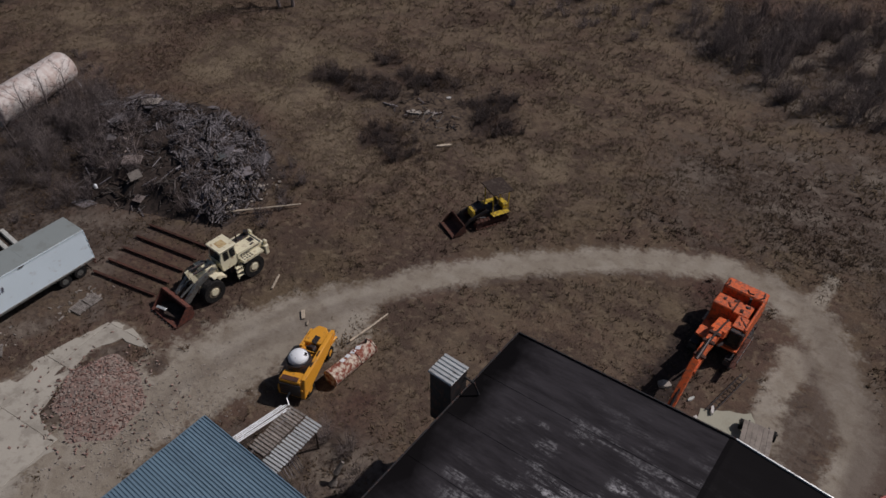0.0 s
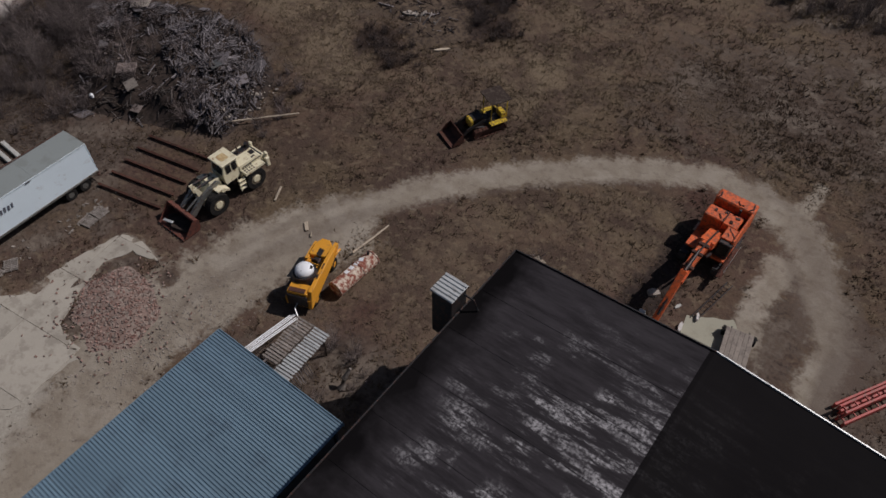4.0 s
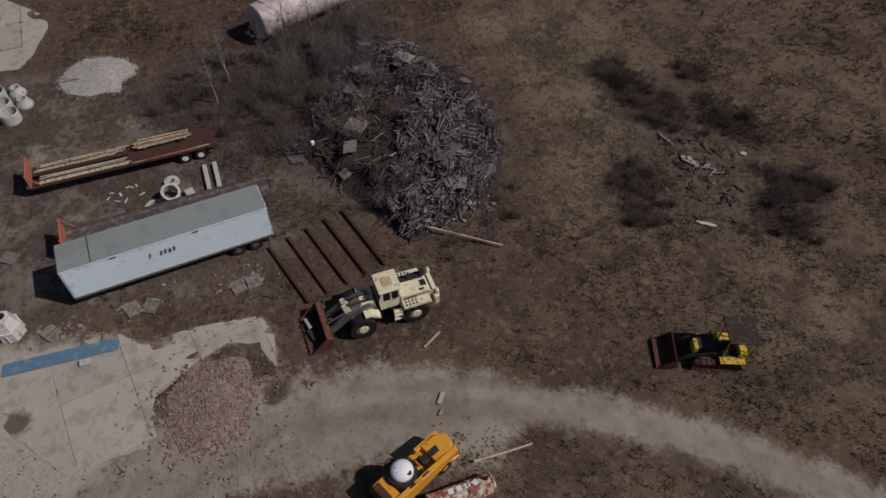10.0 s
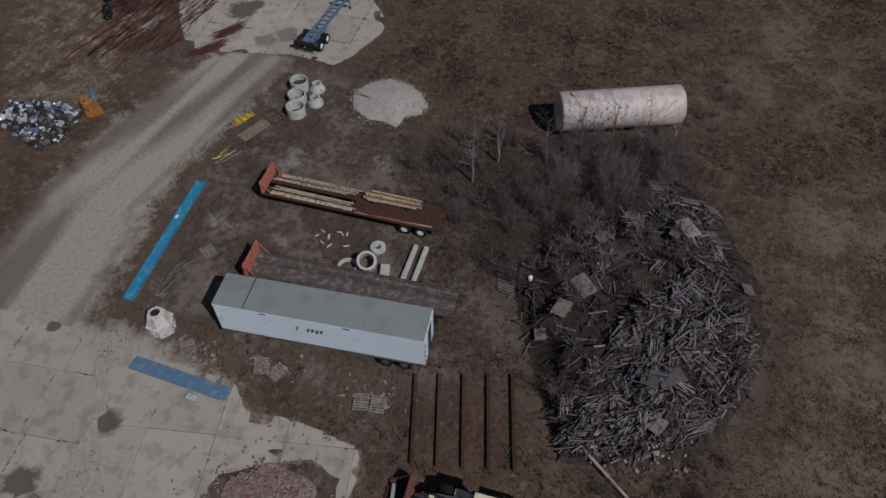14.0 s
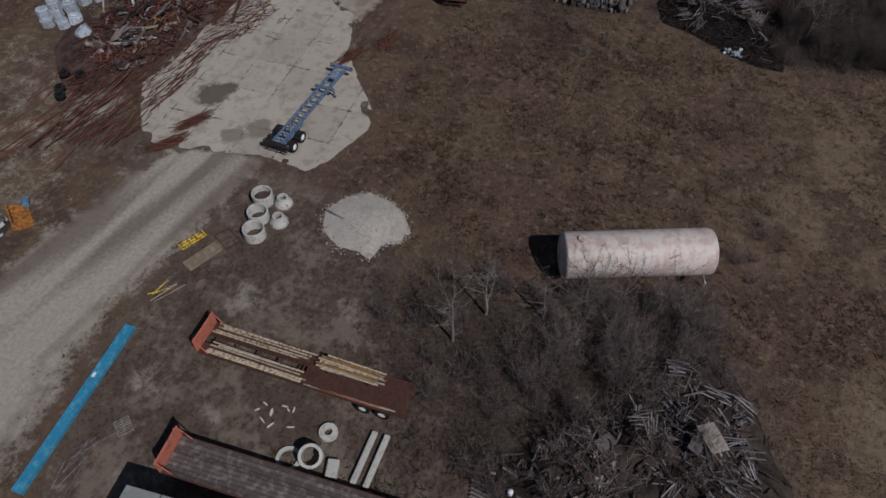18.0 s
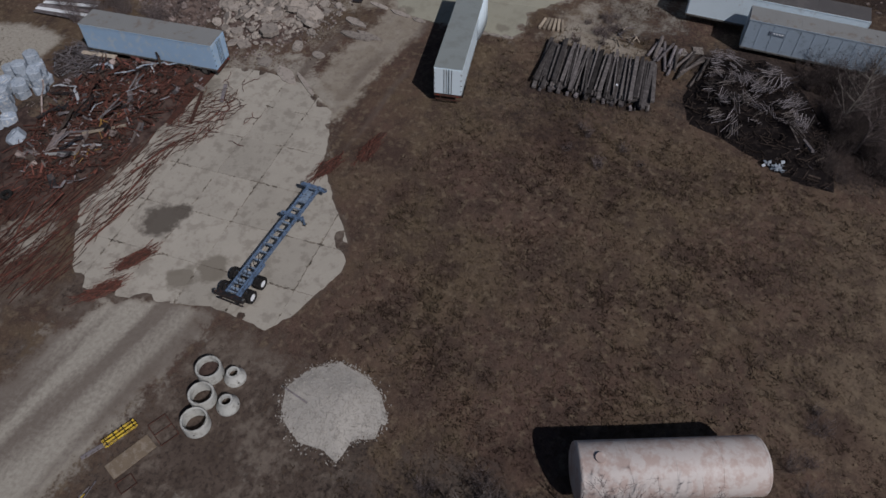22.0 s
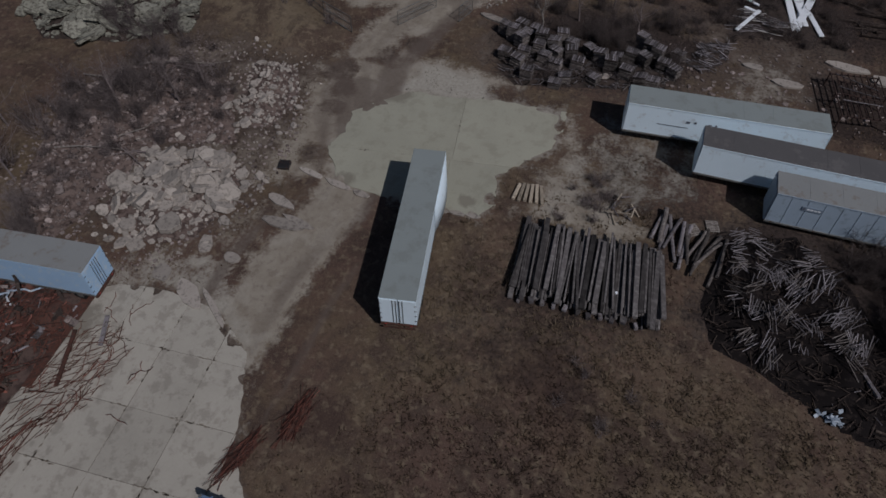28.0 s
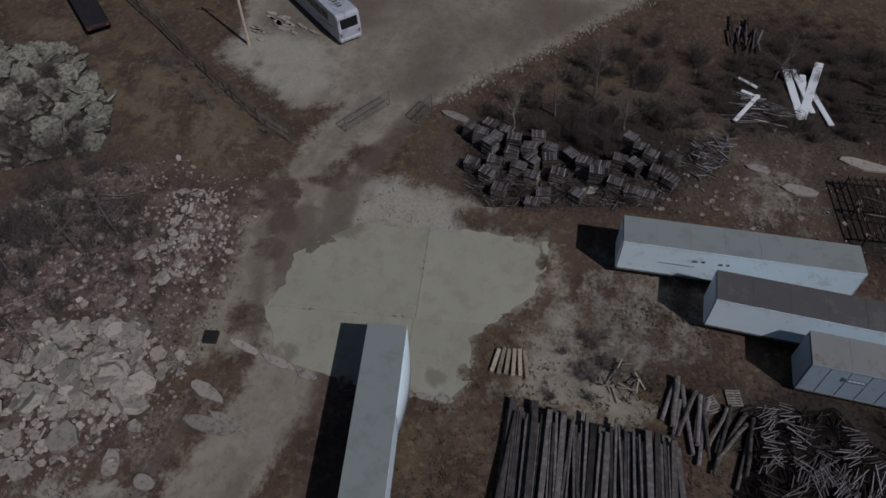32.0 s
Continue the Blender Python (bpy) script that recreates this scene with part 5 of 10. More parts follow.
deck_a = deck_trailer(pose(-60.15, 6.35, 0, 0, 0, 88.5), 14.6, "rusty flatbed trailer loaded with pale poles", True)
deck_b = deck_trailer(pose(-52.5, 8.75, 0, 0, 0, 90.5), 15.2, "empty flatbed trailer with dark plank deck", False)
rnd = random.Random(11)
pole_i = 0
for y, z, n, x0, x1, mt in ((-1.08, 1.32, 3, -6.8, 0.3, POLE_PAINT), (-0.55, 1.36, 3, -6.5, -0.2, WOOD_PALE), (0.45, 1.35, 2, -7.0, -0.2, POLE_PAINT), (0.85, 1.38, 3, -6.9, 0.1, POLE_PAINT)):
    for k in range(n):
        a, b = x0 + rnd.uniform(-0.2, 0.4), x1 + rnd.uniform(-0.8, 0.3)
        yy = y + 0.13 * k
        zz = z + rnd.uniform(0, 0.03)
        wa = deck_a.matrix_basis
        single("pole", Shape().tube([wa @ Vector((a, yy, zz)), wa @ Vector((b, yy + rnd.uniform(-0.1, 0.1), zz))], 0.065, 8), mt, "pale peeling pole lying on the rusty flatbed trailer", "pole", group="poles on the flatbed")
part("deck_plate", Shape().box((3.6, -0.1, 1.245), (7.0, 2.1, 0.03), b=0.006), RUST, deck_a)
for x in (1.5, 4.3):
    single("bearer", Shape().beam(deck_a.matrix_basis @ Vector((x, 0.05, 1.41)), deck_a.matrix_basis @ Vector((x, 1.25, 1.41)), 0.14, 0.3), WOOD_DARK, "dark timber bearer under the posts on the flatbed", "bearer", group="bearers on the flatbed")
for k in range(12):
    wa = deck_a.matrix_basis
    y, z = 0.12 + 0.17 * (k % 7) + 0.08 * (k // 7), 1.6 + 0.1 * (k // 7)
    a, b = 0.75 + rnd.uniform(-0.2, 0.35), 5.1 + rnd.uniform(-0.4, 0.3)
    single("post", Shape().beam(wa @ Vector((a, y, z)), wa @ Vector((b, y + rnd.uniform(-0.1, 0.1), z)), 0.1, 0.09), (POLE_PAINT, WOOD_PALE, OCHRE)[k % 3], "pale yellowish post stacked on the rusty flatbed trailer", "post", group="posts on the flatbed")
for k in range(3):
    single("rail", Shape().beam(deck_a.matrix_basis @ Vector((0.4 + 0.5 * k, -1.14, 1.305)), deck_a.matrix_basis @ Vector((6.6 - 0.5 * k, -1.02 - 0.05 * k, 1.305)), 0.07, 0.08), (POLE_PAINT, WOOD_PALE, SALMON)[k], "peeling metal rail lying along the flatbed edge", "rail", group="rails on the flatbed")


# ---- machines ----
def wheel_loader(at):
    s = thing("wheel_loader", "cream articulated wheel loader with rusty bucket, parked on bare soil", "loader", at)
    part("hood", Shape().side([(-3.05, 1.3), (-0.75, 1.3), (-0.75, 2.5), (-2.75, 2.38), (-3.05, 2.15)], -0.85, 0.85, 0.04), CREAM, s)
    part("counterweight", Shape().box((-3.2, 0, 1.5), (0.4, 2.5, 0.95), b=0.08), CREAM, s)
    for sy in (-1, 1):
        part("rear_fender", Shape().side([(-2.75, 1.85), (-0.75, 1.85), (-0.8, 2.05), (-2.65, 2.05)], sy * 1.2 - 0.3, sy * 1.2 + 0.3, 0.03), CREAM, s)
        part("tail_guard", Shape().box((-3.3, sy * 0.95, 2.0), (0.24, 0.35, 0.7), b=0.06), CREAM, s)
        part("front_fender", Shape().side([(0.85, 1.45), (1.5, 1.9), (1.9, 1.95), (1.9, 2.06), (1.4, 2.02), (0.8, 1.6)], sy * 1.0 - 0.32, sy * 1.0 + 0.32, 0.03), CREAM, s)
        for k in range(4):
            for z in (1.72, 2.02):
                part("grille_slot", Shape().box((-1.05 - 0.24 * k, sy * 0.87, z), (0.15, 0.04, 0.2), b=0.01), DARK_STEEL, s)
        for k in range(4):
            for u in (-0.13, 0.13):
                part("step_slot", Shape().box((-1.0 - 0.24 * k, sy * 1.2 + u, 2.055), (0.14, 0.16, 0.02), b=0.005), DARK_STEEL, s)
    part("radiator_grille", Shape().box((-2.55, 0.12, 2.41), (0.42, 0.5, 0.05)), DARK_STEEL, s)
    part("hood_vent", Shape().box((-2.3, 0.62, 2.43), (0.36, 0.16, 0.04)), DARK_STEEL, s)
    part("hood_side_strip", Shape().box((-1.9, 0.86, 2.22), (1.9, 0.05, 0.08)), DARK_STEEL, s)
    part("air_filter", Shape().tube([(-2.7, -0.55, 2.4), (-2.7, -0.55, 2.85)], 0.2, 14), DARK_STEEL, s)
    part("rear_lamp_bar", Shape().box((-2.98, 0, 2.28), (0.1, 1.7, 0.12)), GREY_STEEL, s)
    part("exhaust", Shape().tube([(-1.7, -0.45, 2.4), (-1.7, -0.45, 3.2)], 0.07), DARK_STEEL, s)
    part("engine_bay", Shape().box((-1.75, -0.58, 2.36), (1.75, 0.54, 0.34)), DARK_STEEL, s)
    c = part("cab", Shape().side([(-0.75, 1.6), (0.65, 1.6), (0.75, 2.4), (0.55, 3.45), (-0.7, 3.45)], -0.72, 0.78, 0.03), CREAM, s)
    part("cab_roof", Shape().box((-0.05, 0.03, 3.52), (1.6, 1.75, 0.14), b=0.05), CREAM, c, "cream roof with a rust-stained centre")
    part("roof_stain", Shape().box((0.0, 0.05, 3.597), (0.7, 0.8, 0.012)), surface("pale_rust_stain", (0.42, 0.27, 0.13), 0.8, worn=(0.55, 0.45, 0.25), wear=0.6, scale=2.5), c)
    for sy in (-0.74, 0.80):
        for x in (-0.38, 0.2):
            part("side_window", Shape().box((x, sy, 2.9), (0.46, 0.03, 0.75), b=0.01), GLASS, c)
    part("windscreen", Shape().box((0.66, 0.03, 2.9), (0.03, 1.2, 0.8), pose(0, 0, 0, 0, -8, 0), 0.01), GLASS, c)
    for k in range(3):
        part("step", Shape().box((-0.4, 1.25, 0.8 + 0.4 * k), (0.6, 0.3, 0.05)), CREAM, s)
    for x in (-0.68, -0.12):
        part("ladder_rail", Shape().beam((x, 1.36, 0.6), (x, 1.2, 2.0), 0.05, 0.05), CREAM, s)
    part("rear_frame", Shape().box((-1.5, 0, 1.05), (3.0, 1.1, 0.55)), DARK_STEEL, s)
    part("hinge_column", Shape().box((0.55, 0, 1.2), (0.5, 0.7, 0.9)), DARK_STEEL, s)
    part("front_frame", Shape().side([(0.8, 0.8), (2.9, 0.7), (2.8, 1.4), (1.9, 2.45), (1.0, 2.45)], -0.5, 0.5, 0.04), CREAM, s)
    for sy in (-1, 1):
        part("lift_arm", Shape().side([(1.1, 2.2), (1.4, 2.45), (2.9, 2.05), (4.4, 0.95), (4.35, 0.6), (3.9, 0.7), (2.7, 1.65)], sy * 0.62 - 0.12, sy * 0.62 + 0.12, 0.03), GREY_STEEL, s)
        part("lift_cylinder", Shape().tube([(1.5, sy * 0.35, 1.4), (3.2, sy * 0.35, 1.5)], 0.09), GREY_STEEL, s)
        part("bell_crank", Shape().side([(2.6, 1.9), (2.9, 2.7), (3.2, 2.65), (3.0, 1.7)], sy * 0.28 - 0.07, sy * 0.28 + 0.07, 0.02), CREAM, s)
        part("tilt_cylinder", Shape().tube([(1.3, sy * 0.28, 2.5), (2.9, sy * 0.28, 2.6)], 0.1), DARK_STEEL, s)
        part("tilt_link", Shape().tube([(3.0, sy * 0.28, 1.8), (4.3, sy * 0.28, 1.25)], 0.08), GREY_STEEL, s)
        for x in (2.15, -1.62):
            wheel_parts(s, x, sy * 1.15, 0.94, 0.68, sy, CREAM_WORN)
            part("hub_cap", Shape().tube([(x, sy * 1.4, 0.94), (x, sy * 1.5, 0.94)], [0.36, 0.3], 16), CREAM, s)
    b = part("bucket", Shape().side([(4.25, 0.35), (4.5, 0.1), (5.95, 0.08), (5.95, 0.16), (4.6, 0.2), (4.36, 0.5), (4.4, 1.05), (4.75, 1.35), (4.68, 1.43), (4.28, 1.12)], -1.6, 1.6), RED_RUST, s, "rusty red loader bucket")
    for sy in (-1.58, 1.58):
        part("bucket_side", Shape().side([(4.28, 0.35), (4.5, 0.1), (5.9, 0.1), (5.3, 0.75), (4.7, 1.4), (4.3, 1.1)], sy - 0.03, sy + 0.03), RED_RUST, b)
    # junk in the bucket; its dark colour also paints the shade inside
    part("bucket_load", Shape().lump((5.1, 0, 0.3), (1.5, 3.2, 0.3), random.Random(7), 9), SOIL_DARK, b, "soil and scraps in the bucket, coloured dark for its shaded inside")
    part("bucket_scrap", Shape().box((5.55, -0.7, 0.5), (0.22, 1.0, 0.05), pose(0, 0, 0, 8, 6, 12)), WHITE_METAL, b)
    for k in range(7):
        part("tooth", Shape().beam((5.85, -1.4 + 0.467 * k, 0.13), (6.1, -1.4 + 0.467 * k, 0.1), 0.1, 0.06), DARK_STEEL, b)
    for sy in (-0.55, 0.55):
        part("work_lamp", Shape().tube([(0.75, sy, 3.5), (0.86, sy, 3.5)], 0.08), GLASS, c)


wheel_loader(pose(-38.25, 21.25, 0, 0, 0, -91.5))


def crawler_track(parent, y, length, h, w, material=DARK_STEEL, pads=26, x0=0.0):
    """One crawler track with its frame, wheels and every pad."""
    r = h / 2
    t = part("track_frame", Shape().box((x0, y, r), (length - h, w * 0.5, h * 0.45)), material, parent)
    for k in (-1, 1):
        part("sprocket", Shape().tube([(x0 + k * (length / 2 - r), y - w * 0.3, r), (x0 + k * (length / 2 - r), y + w * 0.3, r)], r * 0.8, 14), material, t)
    run = length - 2 * r
    per = 2 * run + 2 * math.pi * r
    me = Shape().box((0, 0, 0), (per / pads * 0.86, w, 0.05), b=0.01).mesh("track_pad", material)
    for k in range(pads):
        d = per * k / pads
        if d < run:
            m = pose(x0 - run / 2 + d, y, h, 0, 0, 0)
        elif d < run + math.pi * r:
            a = (d - run) / r
            m = pose(x0 + run / 2 + r * math.sin(a), y, r + r * math.cos(a), 0, math.degrees(a), 0)
        elif d < 2 * run + math.pi * r:
            m = pose(x0 + run / 2 - (d - run - math.pi * r), y, 0.025, 0, 180, 0)
        else:
            a = (d - 2 * run - math.pi * r) / r
            m = pose(x0 - run / 2 - r * math.sin(a), y, r - r * math.cos(a), 0, 180 + math.degrees(a), 0)
        part("track_pad", me, None, t, at=m)


def excavator(at):
    s = thing("excavator", "old orange crawler excavator with lowered boom on dusty ground", "excavator", at)
    for sy in (-1.3, 1.3):
        crawler_track(s, sy, 4.9, 0.85, 0.62)
    part("car_body", Shape().box((0, 0, 0.75), (2.6, 2.0, 0.45)), DARK_STEEL, s)
    part("turntable", Shape().tube([(0, 0, 0.95), (0, 0, 1.2)], 0.85, 20), DARK_STEEL, s)
    part("deck", Shape().box((-0.6, 0, 1.28), (4.9, 3.0, 0.18)), ORANGE, s)
    cw = part("counterweight", Shape().box((-2.75, 0, 2.2), (1.15, 3.0, 1.8), b=0.1), ORANGE, s)
    for p in (((-2.9, -1.3), (-2.5, -1.2), (-2.3, -1.3)), ((-2.7, 0.1), (-2.4, 0.3), (-2.5, 0.6)), ((-3.1, 1.2), (-2.6, 1.3), (-2.3, 1.1))):
        part("hose", Shape().tube([(x, y, 3.13) for x, y in p], 0.05, 6), DARK_STEEL, cw)
    part("engine_bay", Shape().box((-1.85, -0.15, 1.85), (0.62, 2.4, 1.0)), DARK_STEEL, s)
    part("engine_cover", Shape().box((-0.9, -0.75, 2.1), (1.25, 1.45, 1.55), b=0.06), ORANGE, s)
    part("pump_cover", Shape().box((-0.85, 0.55, 2.12), (1.35, 1.1, 1.5), b=0.06), ORANGE, s)
    part("cover_seam", Shape().box((-0.88, -0.02, 2.8), (1.3, 0.06, 0.3), b=0.01), DARK_STEEL, s)
    part("side_wall", Shape().box((-0.9, 1.42, 2.2), (4.3, 0.16, 1.75), b=0.05), ORANGE, s)
    part("hand_rail", Shape().beam((-0.4, -1.55, 1.6), (0.5, -1.55, 1.6), 0.14, 0.1), WOOD_PALE, s)
    cab = part("cab", Shape().box((0.75, 1.0, 2.05), (1.7, 0.95, 1.5), b=0.06), DARK_STEEL, s)
    part("cab_roof", Shape().box((0.55, 1.0, 2.86), (1.3, 1.0, 0.12), b=0.04), ORANGE, cab)
    for k, (x, y) in enumerate(((0.2, 0.8), (0.45, 1.05), (0.7, 0.85), (0.6, 1.2))):
        part("roof_scrap", Shape().beam((x - 0.15, y - 0.1, 2.94), (x + 0.15, y + 0.1, 2.94), 0.07, 0.04), DARK_STEEL, cab)
    part("windscreen", Shape().box((1.61, 1.0, 2.2), (0.03, 0.8, 0.95), b=0.01), GLASS, cab)
    part("side_window", Shape().box((1.0, 1.49, 2.3), (0.8, 0.03, 0.7), b=0.01), GLASS, cab)
    part("boom", Shape().side([(0.1, 1.5), (0.5, 1.35), (2.2, 2.5), (4.8, 3.3), (6.9, 2.9), (6.95, 3.25), (4.9, 3.9), (3.0, 3.5), (0.4, 2.4)], -0.32, 0.28, 0.04), ORANGE, s)
    part("boom_foot", Shape().side([(-0.1, 1.5), (0.5, 1.35), (2.0, 2.4), (2.9, 3.0), (2.6, 3.35), (0.4, 2.45)], -0.55, 0.5, 0.05), ORANGE, s)
    for x, z in ((3.4, 3.68), (4.6, 3.92), (5.8, 3.62)):
        part("pin_boss", Shape().box((x, 0, z), (0.3, 0.8, 0.16), b=0.04), RUST, s)
    for k, (x, y, l, w) in enumerate(((-1.1, -0.9, 0.3, 0.2), (-0.6, 0.5, 0.34, 0.22), (-1.2, 0.75, 0.22, 0.3), (-0.7, -0.4, 0.5, 0.12), (-1.3, -0.2, 0.2, 0.2))):
        part("cover_fitting", Shape().box((x, y, 2.9), (l, w, 0.08), pose(0, 0, 0, 0, 0, 12 * k), 0.02), (DARK_STEEL, RUST)[k % 2], s)
    part("exhaust_stack", Shape().tube([(-1.75, 0.6, 2.3), (-1.75, 0.6, 3.3)], 0.1, 10), DARK_STEEL, s)
    part("catwalk", Shape().box((1.5, 1.75, 1.15), (3.4, 0.4, 0.06)), RUST, s)
    for k in range(6):
        part("catwalk_rail", Shape().beam((0.1 + 0.55 * k, 1.92, 1.15), (0.1 + 0.55 * k, 1.92, 1.75), 0.04, 0.04), DARK_STEEL, s)
    part("catwalk_bar", Shape().beam((0.0, 1.92, 1.75), (3.1, 1.92, 1.75), 0.04, 0.04), GREY_STEEL, s)
    for y in (-0.5, 0.46):
        part("boom_cylinder", Shape().tube([(0.9, y, 1.3), (2.4, y, 2.0), (3.6, y, 2.9)], [0.12, 0.12, 0.07]), DARK_STEEL, s)
    part("hose_bundle", Shape().tube([(0.4, 0.05, 2.5), (3.0, 0.05, 3.6), (4.9, 0.05, 4.0), (6.6, 0.05, 3.4)], 0.07, 6), DARK_STEEL, s)
    st = part("stick", Shape().side([(6.3, 3.75), (6.6, 2.7), (7.2, 2.55), (9.5, 0.85), (9.75, 1.05), (7.6, 3.1), (6.6, 3.95)], -0.24, 0.2, 0.03), ORANGE, s)
    part("stick_cylinder", Shape().tube([(4.4, 0, 4.05), (6.5, 0, 3.9)], 0.1), DARK_STEEL, st)
    part("bucket_cylinder", Shape().tube([(7.3, 0, 3.1), (9.2, 0, 1.7)], 0.09), DARK_STEEL, st)
    bk = part("bucket", Shape().side([(9.5, 1.2), (10.1, 1.3), (10.5, 0.7), (10.3, 0.1), (9.4, 0.05), (9.35, 0.15), (10.15, 0.2), (10.3, 0.7), (10.0, 1.1), (9.6, 1.05)], -0.55, 0.5), RUST, s)
    for y in (-0.53, 0.48):
        part("bucket_side", Shape().side([(9.5, 1.1), (10.1, 1.2), (10.4, 0.7), (10.2, 0.12), (9.5, 0.1)], y - 0.02, y + 0.02), RUST, bk)


excavator(pose(-4.95, 39.4, 0, 0, 0, -91))


def crawler_loader(at):
    s = thing("crawler_loader", "small yellow crawler loader with flat canopy in dry grass", "loader", at)
    for sy in (-0.85, 0.85):
        crawler_track(s, sy, 2.9, 0.7, 0.4, RUST, 20)
        part("fender", Shape().box((-0.75, sy, 0.95), (1.5, 0.5, 0.08)), BRIGHT_YELLOW, s)
        part("lift_arm", Shape().side([(0.2, 1.35), (0.4, 1.5), (1.9, 1.0), (2.5, 0.45), (2.4, 0.3), (1.8, 0.75)], sy * 0.75 - 0.06, sy * 0.75 + 0.06), DARK_STEEL, s)
        part("lift_cylinder", Shape().tube([(0.4, sy * 0.75, 0.7), (1.5, sy * 0.75, 1.0)], 0.06), DARK_STEEL, s)
        for x in (-1.6, -0.2):
            part("canopy_post", Shape().beam((x, sy * 0.75, 0.95), (x, sy * 0.75, 2.75), 0.07, 0.07), BRIGHT_YELLOW if x < 0 else DARK_STEEL, s)
    part("hull", Shape().box((0, 0, 0.75), (2.4, 1.1, 0.5)), DARK_STEEL, s)
    part("hood", Shape().box((0.85, 0, 1.25), (1.1, 0.85, 0.6), b=0.06), DARK_STEEL, s)
    part("nose_panel", Shape().box((1.45, 0.15, 1.3), (0.28, 0.75, 0.62), b=0.04), BRIGHT_YELLOW, s)
    part("seat", Shape().box((-0.5, 0, 1.3), (0.55, 0.6, 0.16), b=0.05), DARK_STEEL, s)
    part("backrest", Shape().box((-0.8, 0, 1.6), (0.12, 0.6, 0.5), b=0.05), DARK_STEEL, s)
    part("rear_tank", Shape().box((-1.3, 0.3, 1.3), (0.45, 0.8, 0.5), b=0.05), BRIGHT_YELLOW, s)
    part("exhaust", Shape().tube([(0.7, -0.25, 1.5), (0.7, -0.25, 2.3)], 0.05), DARK_STEEL, s)
    part("canopy", Shape().box((-0.95, -0.1, 2.8), (1.8, 2.0, 0.08), b=0.03), WOOD_DARK, s, "flat dark brown canopy sheet")
    b = part("bucket", Shape().side([(2.35, 0.25), (2.6, 0.08), (3.55, 0.06), (3.55, 0.12), (2.65, 0.15), (2.45, 0.4), (2.55, 0.95), (2.48, 0.98)], -1.05, 1.05), RUST, s)
    for sy in (-1.03, 1.03):
        part("bucket_side", Shape().side([(2.4, 0.25), (2.6, 0.1), (3.5, 0.08), (2.9, 0.7), (2.5, 0.95)], sy - 0.02, sy + 0.02), RUST, b)


crawler_loader(pose(-26.6, 40.15, 0, 0, 0, -115) @ Matrix.Scale(1.1, 4))


def mixer_machine(at):
    """x runs to the pointed end; the drum lid stands near the blunt end."""
    s = thing("mixer_machine", "orange-yellow self-propelled mixer with round white lid", "machine", at)
    hull = [(-2.6, -0.55), (-2.6, -0.85), (2.2, -0.85), (2.75, -0.35), (2.85, 0.35), (2.3, 0.75), (-0.6, 0.9), (-2.6, 0.95)]
    part("hull", Shape().prism(hull, 0.55, 1.35, 0.05), YELLOW, s)
    part("right_bulwark", Shape().side([(-2.7, 0.6), (1.2, 0.9), (2.6, 1.4), (2.6, 1.75), (0.8, 2.0), (-2.3, 2.1)], -1.0, -0.72, 0.04), YELLOW, s)
    part("left_bulwark", Shape().side([(0.5, 0.9), (2.5, 1.0), (2.5, 1.5), (0.7, 1.7)], 0.6, 0.85, 0.04), YELLOW, s)
    part("rear_box", Shape().box((-2.1, 0.05, 1.55), (0.85, 1.5, 0.85), b=0.05), YELLOW, s)
    part("rear_grille", Shape().box((-2.3, 0.1, 1.99), (0.36, 1.2, 0.05)), RUST, s)
    part("tail_panel", Shape().box((-2.6, 0.05, 1.2), (0.12, 1.5, 1.1)), DARK_STEEL, s)
    part("drum", Shape().tube([(-0.85, 0.1, 0.6), (-0.85, 0.1, 1.7), (-0.85, 0.1, 2.35)], [0.85, 0.95, 0.82], 24), DARK_STEEL, s)
    rings = [(-0.85, 0.1, z) for z in (2.35, 2.55, 2.72, 2.82, 2.87)]
    lid = part("lid", Shape().tube(rings, [0.68, 0.66, 0.55, 0.34, 0.05], 28), WHITE, s, "domed white steel lid", smooth=True)
    part("port", Shape().tube([(-0.72, -0.32, 2.55), (-0.70, -0.36, 2.76)], 0.15, 14), DARK_STEEL, lid)
    for p in ((-0.75, 0.42), (-1.2, 0.1), (-1.05, 0.4)):
        part("lug", Shape().box((p[0], p[1], 2.76), (0.12, 0.08, 0.1)), DARK_STEEL, lid)
    part("front_cowl", Shape().prism([(1.1, -0.7), (2.2, -0.75), (2.7, -0.3), (2.75, 0.3), (2.2, 0.65), (1.1, 0.7)], 1.3, 1.75, 0.06), YELLOW, s)
    part("cowl_opening", Shape().prism([(1.0, -0.25), (1.7, -0.3), (1.8, 0.1), (1.2, 0.15)], 1.74, 1.78), DARK_STEEL, s)
    part("operator_seat", Shape().box((0.75, -0.05, 1.55), (0.5, 0.5, 0.35), b=0.06), DARK_STEEL, s)
    part("seat_back", Shape().box((0.45, -0.05, 1.9), (0.12, 0.5, 0.5), b=0.05), DARK_STEEL, s)
    for k, (a, b) in enumerate((((0.2, 0.75, 1.4), (0.2, -0.5, 1.9)), ((-0.05, 0.85, 1.5), (0.35, 0.2, 2.0)), ((0.9, 0.4, 1.5), (0.3, 0.5, 1.9)))):
        part("guard_rail", Shape().tube([a, ((a[0] + b[0]) / 2, (a[1] + b[1]) / 2, 2.0), b], 0.035, 6), YELLOW, s)
    part("side_arch", Shape().ring((2.1, -0.95, 1.05), (0.2, 1, 0.5), 0.32, 0.5, 0.14, 18), YELLOW, s)
    for x in (-1.7, 1.6):
        for sy in (-1, 1):
            wheel_parts(s, x, sy * 0.78, 0.48, 0.4, sy, YELLOW)
    part("slot", Shape().box((0.1, -0.86, 2.06), (0.5, 0.1, 0.04)), DARK_STEEL, s)
